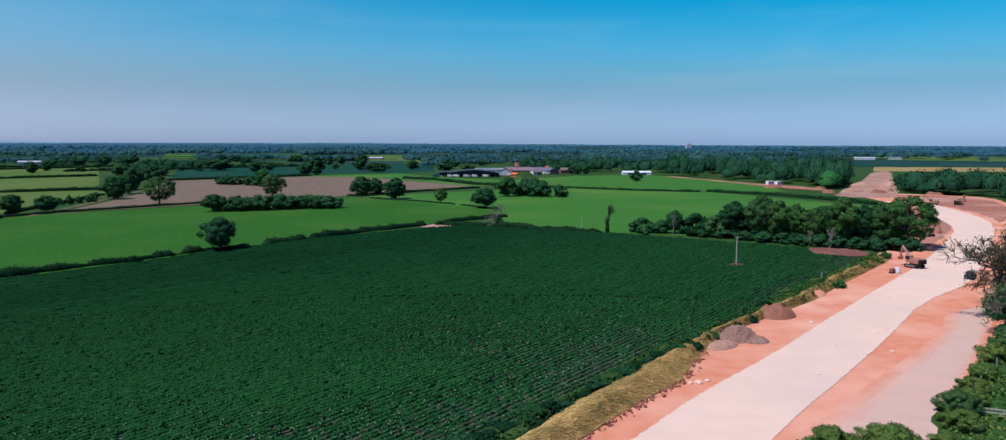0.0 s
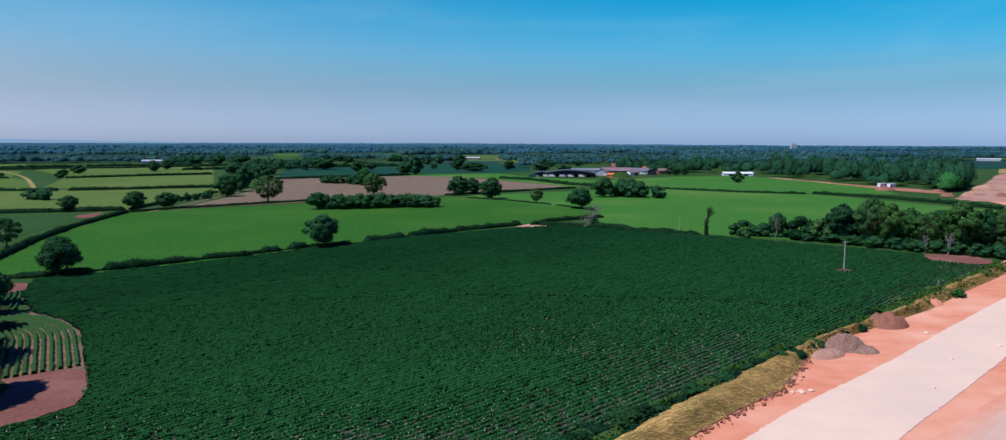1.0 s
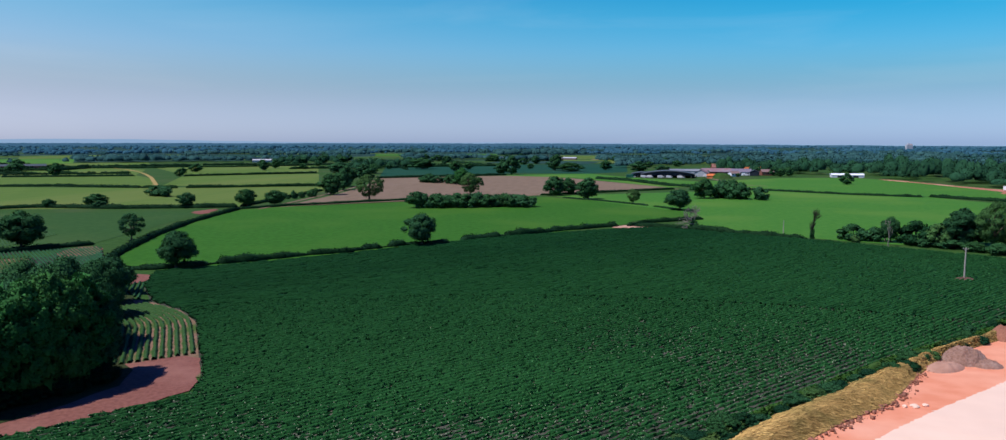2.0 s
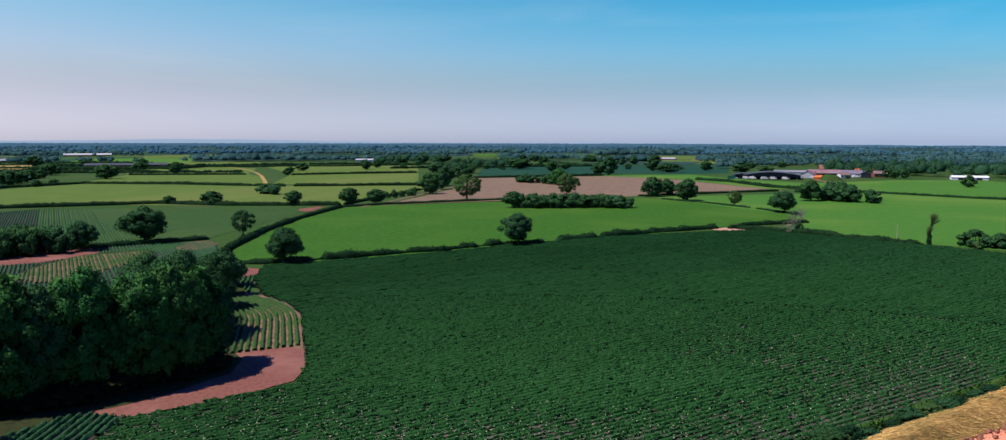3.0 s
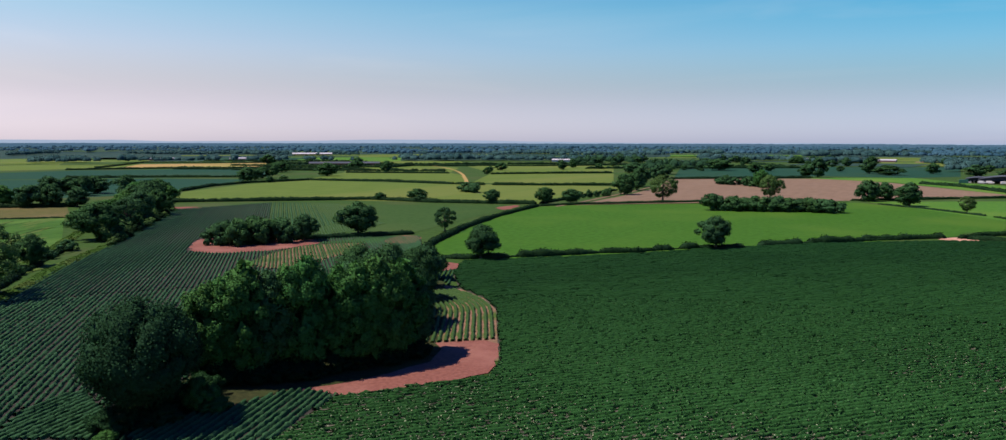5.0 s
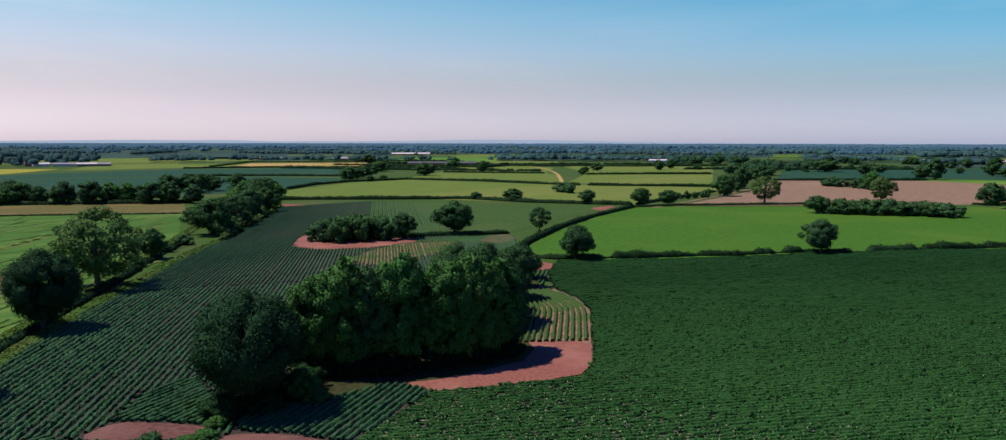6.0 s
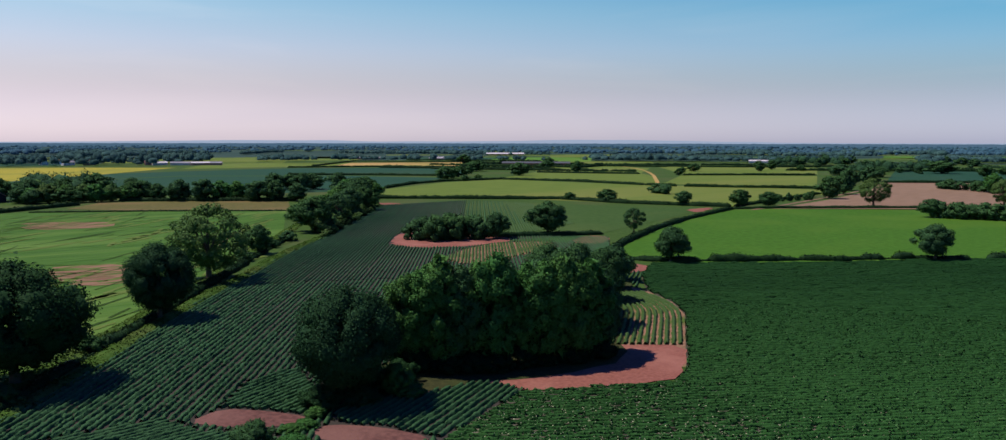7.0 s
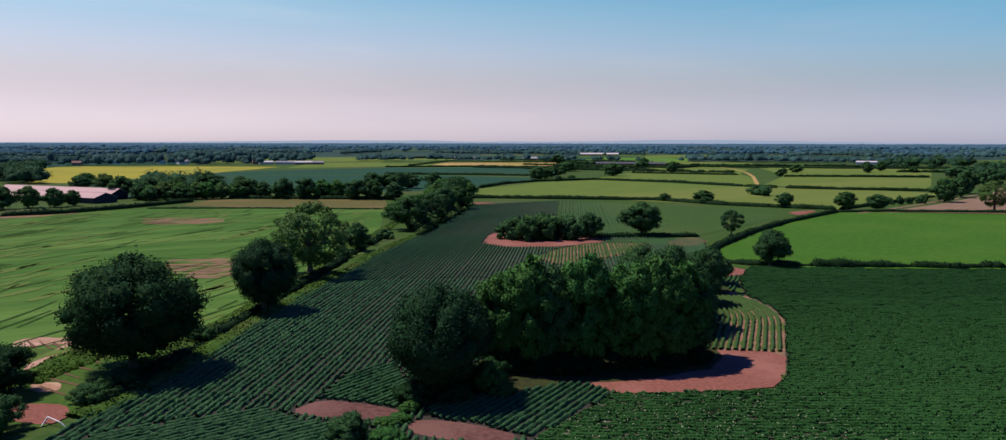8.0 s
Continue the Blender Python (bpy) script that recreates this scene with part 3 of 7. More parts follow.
sheet("pasture", [(-180, 687), (-101, 747), (-59, 678), (0, 620), (7, 559), (-19, 530), (-102, 653)], 0.02, M["pasture_b"], "green meadow before the farm barn")
sheet("stubble_field", TAN_FIELD, 0.02, M["straw"], "pale straw-coloured dry field")
sheet("hay_field", GREEN_FAR, 0.02, M["hay"], "distant pale green grass field")
sheet("rape_field", [(-946, 43), (-1078, 88), (-1010, 200), (-926, 304), (-760, 175), (-677, 96), (-640, 60), (-656, 29)], 0.02, M["yellow"], "bright yellow flowering rape field")
BARLEY = [(-84, -12), (-101, 11), (-117, 23), (-136, 38), (-187, 76), (-228, 106), (-318, 150), (-357, 105), (-382, 64), (-370, 10), (-330, -70), (-150, -120)]
sheet("barley_field", BARLEY, 0.0, M["barley"], "green barley field with wheel tracks and bare patches")
sheet("stubble_field", [(-389, 79), (-418, 100), (-404, 136), (-379, 180), (-320, 153), (-357, 105)], 0.03, M["dry_pasture"], "dry straw-coloured strip below a row of trees")
for pts in ([(-210, 38), (-210, 44), (-206, 53), (-191, 53), (-178, 48), (-176, 42), (-183, 36)], [(-333, 51), (-326, 67), (-313, 80), (-297, 75), (-300, 58), (-309, 49)], [(-362, 4), (-360, 20), (-374, 40), (-371, 8)]):
    sheet("bare_patch", pts, 0.05, M["thin_crop"], "bare pinkish soil showing through barley", "soil", ragged=4.0, seed=int(-pts[0][0]))

# ---------- the road works ----------
SITE = [(-40, 10), (-3, 66), (8.5, 86), (27, 101), (41.5, 124), (54, 147), (84, 185), (96, 204), (128, 240), (157, 293), (186, 350), (195, 400), (200, 445), (204, 474),
        (231, 461), (250, 449), (268, 428), (245, 372), (182, 281), (120, 180), (90, 136), (66, 104), (50, 85), (42, 66), (-5, 5)]
CUT = [(182.0, 432.1), (215.2, 490.4), (287.8, 625.0), (379.6, 803.8), (416.6, 841.5), (292.9, 585.7), (235.3, 466.1), (219.5, 422.9)]
sheet("construction_ground", SITE, 0.02, M["red"], "stripped salmon-red subsoil along the new road", "soil", ragged=1.0, seed=3)
sheet("construction_ground", [(225, 450), (247, 444), (262, 420), (228, 349), (184, 286), (200, 322), (212, 371), (204, 388), (207, 409)], 0.05, M["site"], "churned brown-red soil of the wider works", "soil", ragged=1.5, seed=5)
sheet("construction_ground", [(189, 362), (186, 340), (172, 300), (157, 271), (137, 242), (114, 212), (122, 230), (154, 284)], 0.05, M["site"], "churned brown-red soil inside the road's bend", "soil", ragged=1.5, seed=6)
sheet("construction_ground", CUT, 0.04, M["cut_soil"], "red soil cutting running into the woods", "soil", ragged=2.0, seed=6)
sheet("construction_ground", [(140, 694), (152, 690), (180, 581), (208, 529), (204, 486), (186, 508), (166, 611)], 0.04, M["site"], "red soil strip along the far wood", "soil", ragged=2.0, seed=7)
sheet("stubble_field", [(474, 1001), (660, 990), (640, 800), (520, 809), (389, 822)], 0.04, M["straw"], "pale straw-coloured field beyond the works")
sheet("road", [(-36, 8), (6, 66), (13, 76.4), (24.6, 92.4), (37.5, 107.5), (57.7, 134), (87, 171), (104, 192), (135, 236), (158, 271), (172, 306), (184, 340), (194, 368), (198, 384), (194, 402), (203, 398),
               (208, 384), (207, 366), (196, 322), (180, 284), (128, 204), (100, 165), (79, 145), (58, 116.3), (41, 94.3), (33.5, 85), (27.2, 76.4), (20, 66), (-22, 8)],
      0.08, M["stone"], "broad pale stone road base, freshly laid", "road", ragged=0.2, seed=8)
TRACK_L = [(-13, 8), (29, 66), (34.7, 76.3), (39.4, 83), (48.9, 94.3), (71, 120), (83, 139)]
TRACK_R = [(-5, 8), (39, 66), (44.4, 76.3), (48.2, 85), (55.2, 94.2), (72, 116), (90, 142)]
for step, (name, lb) in enumerate((("track_rim", "faint pink dust beside the haul track"), ("track_edge", "pink dusty margin of the haul track"), ("track_worn", "pale worn shoulder of the haul track"), ("track", "grey-pink worn haul track beside the road"))):
    grow = 0.20 * (3 - step)
    left = [(a[0] + (a[0] - b[0]) * grow, a[1] + (a[1] - b[1]) * grow) for a, b in zip(TRACK_L, TRACK_R)]
    right = [(b[0] + (b[0] - a[0]) * grow * 0.5, b[1] + (b[1] - a[1]) * grow * 0.5) for a, b in zip(TRACK_L, TRACK_R)]
    sheet("haul_track", left + right[::-1], 0.046 + 0.008 * step, M[name], lb, "road", ragged=0.12, seed=9 + step, smooth=2)


def mound(name, x, y, rx, ry, h, turn, mat, label, seed, category="mound"):
    """A tipped heap: a lumpy dome with clods."""
    n, v = 26, []
    f = []
    noise.seed_set(seed + 1)
    for i in range(n + 1):
        for j in range(n + 1):
            u, w = 2 * i / n - 1, 2 * j / n - 1
            d = math.hypot(u, w)
            z = max(0.0, 1 - d ** 2.6) ** 0.95 * h
            z *= 1 + 0.34 * noise.fractal(Vector((u * 2.2, w * 2.2, seed)), 0.9, 2.0, 5)
            v.append((u * rx, w * ry, z - 0.12 if d > 1 else z + 0.10 * noise.noise(Vector((u * 7, w * 7, seed)))))
    for i in range(n):
        for j in range(n):
            a = i * (n + 1) + j
            f.append((a, a + n + 1, a + n + 2, a + 1))
    ob = new(name, mesh_of(name, v, f, mat))
    ob.matrix_world = pose(x, y, 0.04, 0, 0, turn)
    return tagged(ob, label, category)


sheet("bare_verge", [(20.5, 100), (27, 101), (30.5, 104.5), (37, 115), (44, 125.5), (52.5, 136), (48, 138), (40.6, 129), (33, 120.7), (24.7, 110.5)], 0.026, M["red"], "trodden red soil round tipped heaps", "soil", ragged=0.8, seed=31)
mound("earth_mound", 36.2, 117.6, 3.2, 2.8, 1.95, 35, M["heap"], "dark grey-brown heap of tipped topsoil", 1)
mound("earth_mound", 38.3, 115.8, 2.1, 1.7, 0.8, 10, M["heap"], "small spill of grey stony soil", 3)
mound("earth_mound", 47.6, 133.8, 4.0, 3.2, 1.9, 50, M["dirt"], "brown heap of tipped soil on the verge", 2)
mound("earth_mound", 32.5, 113.2, 3.4, 1.9, 0.7, 45, M["cut_soil"], "low crumbling heap of red soil at the verge end", 6)
mound("earth_mound", 62, 152, 2.5, 1.6, 0.9, 50, M["red"], "low heap of red soil beside the road", 4)
for i, (x, y, rx, h, mt, lb) in enumerate([(214, 478, 7, 2.2, "cut_soil", "heap of red soil across the cutting"), (226, 470, 6, 1.8, "dirt", "dark soil heap across the cutting"), (238, 486, 8, 2.6, "cut_soil", "heap of red soil beside the cutting"),
                                          (196, 470, 6, 1.6, "dirt", "dark soil heap by the cutting"), (250, 452, 6, 2.0, "dirt", "dark soil heap at the works"), (216, 420, 5, 1.4, "site", "low churned soil heap"), (268, 540, 9, 3, "cut_soil", "red soil bank along the cutting"),
                                          (248, 540, 8, 2.6, "cut_soil", "red soil bank along the cutting"), (180, 520, 7, 2.0, "dirt", "dark soil heap by the far strip"), (205, 505, 6, 1.6, "dirt", "dark soil heap by the far strip")]):
    mound("earth_mound", x, y, rx, rx * 0.6, h, 25 * i, M[mt], lb, 20 + i)
mound("pole_mound", 57.1, 189.1, 2.6, 1.8, 0.5, 20, M["damp_soil"], "low mound of bare soil round a pole", 5)

# verge of dead grass between crop and road
BANK = [(-50, 4, -44, 4), (-8, 63, -2, 62), (1.3, 76.5, 7.8, 76.4), (8.6, 88.4, 15.5, 87.5), (16.5, 100, 22, 95.5), (24.7, 110.9, 27.8, 108), (33, 121, 34.3, 119.6), (40.6, 129.2, 41.8, 128),
        (48, 139, 50.5, 137.5), (55, 148, 59, 146.5), (70, 169, 74, 166.5), (83, 186, 88, 184), (95, 202, 99, 198)]
bank_v, bank_f = [], []
seg = 18
for k in range(len(BANK) - 1):
    for i in range(seg):
        u = i / seg
        x0, y0, x1, y1 = (BANK[k][c] + (BANK[k + 1][c] - BANK[k][c]) * u for c in range(4))
        for j in range(9):
            w = j / 8
            hump = math.sin(math.pi * w) ** 0.7 * 1.1 + 0.25 * noise.noise(Vector((x0 * 0.4, y0 * 0.4, w * 4)))
            bank_v.append((x0 + (x1 - x0) * w, y0 + (y1 - y0) * w, hump * (0.2 + 0.8 * math.sin(math.pi * w))))
nb = len(bank_v) // 9
for i in range(nb - 1):
    for j in range(8):
        a = i * 9 + j
        bank_f.append((a, a + 1, a + 10, a + 9))
verge = empty("grass_verge", pose(0, 0, 0.03))
tagged(verge, "raised verge of dead yellow grass along the road", "verge")
part("earth_bank", mesh_of("earth_bank", bank_v, bank_f, M["dry_grass"]), None, verge)
bv = np.array(bank_v).reshape(-1, 9, 3)


def bank_at(i, w):
    """Points on the bank: i counts along it, w runs across it from 0 to 1."""
    i, w = np.clip(i, 0, nb - 1.001), np.clip(w, 0, 0.999) * 8
    a, b, u, k = i.astype(int), w.astype(int), (i % 1)[:, None], (w % 1)[:, None]
    return (bv[a, b] * (1 - u) + bv[a + 1, b] * u) * (1 - k) + (bv[a, b + 1] * (1 - u) + bv[a + 1, b + 1] * u) * k


# long dead blades lying down the bank, each a narrow strip that follows the slope
n = 42000
bi, bw, blen = rng.uniform(0, nb - 1, n), rng.random(n), rng.uniform(0.04, 0.10, n)
lean = rng.normal(0.3, 0.5, n)
b0, b1 = bank_at(bi, bw) + (0, 0, 0.02), bank_at(bi + lean, bw + blen) + np.stack([np.zeros(n), np.zeros(n), rng.uniform(0.04, 0.16, n)], 1)
side = np.cross(b1 - b0, (0, 0, 1.0))
side = unit(side) * rng.uniform(0.05, 0.11, (n, 1))
gv, gf = np.stack([b0 - side, b0 + side, b1 + side * 0.5, b1 - side * 0.5], 1).reshape(-1, 3), np.arange(4 * n).reshape(n, 4)
part("grass_mat", mesh_of("grass_mat", gv, gf, M["dry_grass"]), None, verge, "matted straw-yellow grass tufts")
# crumbling edge where the verge drops to the stripped ground
edge = np.array([(BANK[k][2] + (BANK[k + 1][2] - BANK[k][2]) * u, BANK[k][3] + (BANK[k + 1][3] - BANK[k][3]) * u) for k in range(1, 6) for u in rng.random(90)])
edge = edge + rng.normal(0, 0.4, edge.shape) + (0.3, -0.2)
lump = np.array([(x, y, z) for x in (-1, 1) for y in (-1, 1) for z in (-0.5, 0.8)], float)
lv = np.concatenate([np.concatenate([edge, np.full((len(edge), 1), 0.1)], 1)[:, None] + lump[None] * (0.04 + 0.2 * rng.random((len(edge), 1, 1)) ** 2.5) * rng.uniform(0.3, 1.5, (len(edge), 8, 3))]).reshape(-1, 3)
lf = (np.array([(0, 1, 3, 2), (4, 6, 7, 5), (0, 4, 5, 1), (2, 3, 7, 6), (1, 5, 7, 3), (0, 2, 6, 4)])[None] + (np.arange(len(edge)) * 8)[:, None, None]).reshape(-1, 4)
tagged(new("soil_clods", mesh_of("soil_clods", lv, lf, M["dirt"], True)), "dark crumbling clods along the verge foot", "soil", kind="stuff")


def crop_lines(name, lines, mat, label, width, seed):
    """Narrow wandering furrows where a crop is parted or laid flat."""
    g, vs, fs = np.random.default_rng(seed), [], []
    for x, y, heading, length in lines:
        n = max(4, int(length / 2))
        wob = np.cumsum(g.normal(0, 1.6, n)) + g.normal(0, 3)
        for i in range(n):
            hd = radians(heading + wob[i])
            dx, dy = -math.sin(hd), math.cos(hd)
            wd = width * g.uniform(0.4, 1.2) * math.sin(math.pi * (i + 0.5) / n) ** 0.4
            vs += [(x - dy * wd, y + dx * wd, 0), (x + dy * wd, y - dx * wd, 0)]
            if i:
                k = len(vs) - 4
                fs.append((k, k + 1, k + 3, k + 2))
            x, y = x + dx * 2, y + dy * 2
    ob = new(name, mesh_of(name, vs, fs, mat))
    ob.location.z = 0.08
    return tagged(ob, label, "crop", kind="stuff")


spots = []
while len(spots) < 300:
    x, y = rng.uniform(-360, -105), rng.uniform(-40, 130)
    if inside(np.array([x]), np.array([y]), BARLEY)[0] and inside(np.array([x - 16]), np.array([y + 16]), BARLEY)[0]:
        spots.append((x, y, 44 + rng.normal(0, 9), 10 + 26 * rng.random()))
crop_lines("barley_furrows", spots[:170], M["parted"], "dark furrows parting the green barley", 0.42, 51)
crop_lines("barley_streaks", spots[170:300], M["pale_barley"], "pale wind-laid streaks in the barley", 1.2, 52)
for edge, seed in (([(-210, 38), (-210, 44), (-206, 53), (-191, 53), (-178, 48), (-176, 42), (-183, 36)], 54), ([(-333, 51), (-326, 67), (-313, 80), (-297, 75), (-300, 58), (-309, 49)], 55)):
    mid = np.mean(edge, axis=0)
    g = np.random.default_rng(seed)
    crop_lines("barley_tufts", [(mid[0] + dd * 3.4 * -0.87 - 0.5 * 17 + g.normal(0, 2.5), mid[1] + dd * 3.4 * 0.5 - 0.87 * 17 + g.normal(0, 2.5), -30 + g.normal(0, 5), 14 + 16 * g.random()) for dd in range(-5, 6)], M["barley"], "lines of surviving barley on bare soil", 0.75, seed)
CORNER = [(-138, -4), (-131.6, 1.5), (-129.8, 6.2), (-126.6, 11.6), (-121, 17), (-126.3, 25.7), (-134.7, 33.9), (-127.6, 32.1), (-106.3, 15.7), (-95.1, 6.5), (-93.1, 4), (-92, -8)]
sheet("rough_grass", CORNER, 0.03, M["verge_grass"], "lush rough grass in the field corner", "grass", ragged=1.2, seed=61)
for pts, rag, lb in (([(-134, 2.5), (-137.4, 4.1), (-137.6, 6.6), (-134, 11.3), (-137, 14.5), (-134.8, 16), (-127, 12), (-131.5, 8.7), (-131.5, 5.5)], 0.8, "bare pinkish soil showing at the barley edge"),
                     ([(-131.2, 10.6), (-128.8, 12.9), (-121.8, 8.4), (-117.3, 6.3), (-111, 5.5), (-109.6, 7.5), (-106, 7), (-106.9, 4.3), (-113.7, 3.4), (-118.3, 3.2), (-125.4, 6.6)], 0.8, "rutted bare track through rough grass"),
                     ([(-103.4, -3), (-103.4, 0.8), (-102.3, 4.5), (-99.7, 7.2), (-95.6, 7.2), (-93.4, 4.9), (-98.3, 0.7), (-99, -3)], 0.9, "bare reddish ground in the field corner")):
    sheet("bare_patch", pts, 0.06, M["soil" if "reddish" in lb else "bare_track"], lb, "soil", ragged=rag, seed=len(lb))
crop_lines("bare_furrows", [(-128 + 3.1 * i, 12 - 1.15 * i, -68 + 5 * (i % 3), 6 + 2 * (i % 2)) for i in range(7)] + [(-136 + 1.6 * i, 5 + 1.6 * i, -80, 6) for i in range(5)] + [(-202 + 2.6 * i, 36 + 0.6 * i, -25, 13) for i in range(7)],
           M["rut"], "dark ruts across bare soil", 0.30, 53)


def lane(path, width, mat, label):
    """A narrow track along a plan path."""
    p = np.array(path, float)
    d = np.gradient(p, axis=0)
    d /= np.hypot(*d.T)[:, None]
    side = np.stack([-d[:, 1], d[:, 0]], 1) * width / 2
    sheet("farm_track", [tuple(q) for q in p + side] + [tuple(q) for q in (p - side)[::-1]], 0.09, mat, label, "track", ragged=0.4, smooth=1)


lane(TRACK_A, 3.0, M["straw"], "pale dry farm track across the hay fields")
lane(TRACK_B, 2.2, M["plough"], "brown farm lane along a hedge")
lane(TRACK_C, 4.0, M["dry_pasture"], "pale farm track leading to the barn")


# ---------- trees, bushes and hedges (shapes of height 1 and width 1, scaled to each plant) ----------
def crown_shape(seed, lobes, n, size, low, top=0.93, belly=0.42, peak=0.55, lobe_r=(0.13, 0.21), core=500, aspect=1.0, sway=1.0, rise=0.8, shell=0.60):
    """Leaf sprays on the outer side of many lobes that fill an egg-shaped envelope, with a denser inside.
    belly: where the crown is widest, from 0 at its foot to 1 at its top; peak: how blunt the top is; rise: how tall each lobe is for its width.
    Each spray is shaded as a bit of its lobe's rounded side."""
    g = np.random.default_rng(seed)
    u = (np.arange(lobes) + 0.5) / lobes
    a = np.arange(lobes) * 2.399963 + g.normal(0, 0.5, lobes)
    u = np.clip(u + g.normal(0, 0.07, lobes), 0, 1)
    width = np.where(u < belly, 1 - 0.55 * ((belly - u) / belly) ** 2, np.clip(1 - ((u - belly) / (1 - belly)) ** 2, 0, 1) ** peak)
    rad = g.uniform(*lobe_r, lobes)
    ph = g.uniform(0, 6.28, 3)
    swing = 1 + sway * (0.16 * np.sin(a + ph[0]) + 0.13 * np.sin(2 * a + ph[1] + 4 * u) + 0.10 * np.sin(3 * a + ph[2]))
    out = np.clip(0.5 * width - rad * 0.9, 0.02, 1) * (1 + sway * g.uniform(-0.4, 0.2, lobes)) * swing
    u = u + np.where(g.random(lobes) < 0.2, g.uniform(-0.05, 0.10, lobes), 0)
    cx, cy, cz = np.cos(a) * out, np.sin(a) * out, low + rad * 0.5 + u * (top - low - rad)
    w = rad ** 2
    pick = g.choice(lobes, n, p=w / w.sum())
    d = g.normal(0, 1, (n, 3))
    d[:, :2] += np.stack([np.cos(a), np.sin(a)], 1)[pick] * 0.5
    d[:, 2] = d[:, 2] * 0.85 + 0.2
    d = unit(d)
    depth = 1 - 0.38 * g.uniform(0, 1, n) ** 2 + g.normal(0, 0.10, n)
    pts = np.stack([cx, cy, cz], 1)[pick] + d * (rad[pick] * depth)[:, None] * (1, 1, rise)
    pts[:, 2] = np.maximum(pts[:, 2], low * 0.5 + g.uniform(0, 0.05, n))
    k = g.integers(0, lobes, core)
    inner = np.stack([cx, cy, cz], 1)[k] * (0.6, 0.6, 1) + g.normal(0, 0.04, (core, 3))
    cv, cf = cards(pts, d, size, g)
    # sprays keep their own proportions when the shape is drawn out to its plant's height and width
    mid = np.repeat(pts, 4, axis=0)
    cv = mid + (cv - mid) * (1, 1, 1 / aspect)
    heart = np.array((0, 0, low + 0.35 * (top - low)))
    nr = unit(0.75 * d + 0.55 * unit(pts - heart) + g.normal(0, 0.32, (n, 3)) + (0, 0, 0.1))
    ni = unit(unit(inner - heart) + g.normal(0, 0.2, (core, 3)))
    iv, jf = cards(inner, ni, size * 3.0, g)
    # the dense leafage inside each lobe
    lon, lat = np.arange(8) * math.pi / 4, np.radians(np.array((-60.0, -20.0, 20.0, 60.0)))
    ball = np.array([(math.cos(o) * math.cos(b), math.sin(o) * math.cos(b), math.sin(b)) for b in lat for o in lon])
    sv = ball[None] * (rad * shell)[:, None, None] * g.normal(1, 0.13, (lobes, 32, 1)) * (1, 1, rise) + np.stack([cx, cy, cz], 1)[:, None]
    sv = sv.reshape(-1, 3)
    sv[:, 2] = np.maximum(sv[:, 2], low * 0.5)
    quads = [(b * 8 + o, b * 8 + (o + 1) % 8, b * 8 + 8 + (o + 1) % 8, b * 8 + 8 + o) for b in range(3) for o in range(8)]
    quads += [(24, 25, 26, 27), (24, 27, 28, 31), (28, 29, 30, 31)]
    sf = (np.array(quads)[None] + (np.arange(lobes) * 32)[:, None, None]).reshape(-1, 4)
    ns = unit(0.8 * np.tile(ball, (lobes, 1)) + 0.55 * unit(sv - heart) + g.normal(0, 0.15, sv.shape))
    verts, norms = np.concatenate([cv, iv, sv]), np.concatenate([np.repeat(np.concatenate([nr, ni]), 4, axis=0), ns])
    return (verts, np.concatenate([cf, jf + len(cv), sf + len(cv) + len(iv)]), norms), np.stack([cx, cy, cz], 1)


def trunk_shape(seed, tips, fork=0.3, r0=0.035, limbs=7):
    g = np.random.default_rng(seed)
    runs = [[(0, 0, -0.01, r0 * 1.5), (0.004, 0, 0.05, r0), (0.01, 0.005, fork, r0 * 0.8), (0.0, 0.01, fork + 0.28, r0 * 0.45), (0.02, 0, 0.82, r0 * 0.12)]]
    for x, y, z in tips[g.permutation(len(tips))[:limbs]]:
        z0 = fork * g.uniform(0.8, 1.5)
        runs.append([(0.008, 0.003, z0, r0 * 0.5), (x * 0.4, y * 0.4, z0 + (z - z0) * 0.55, r0 * 0.33), (x, y, z, r0 * 0.12)])
    return tubes(runs, 6)


SHAPES = {}


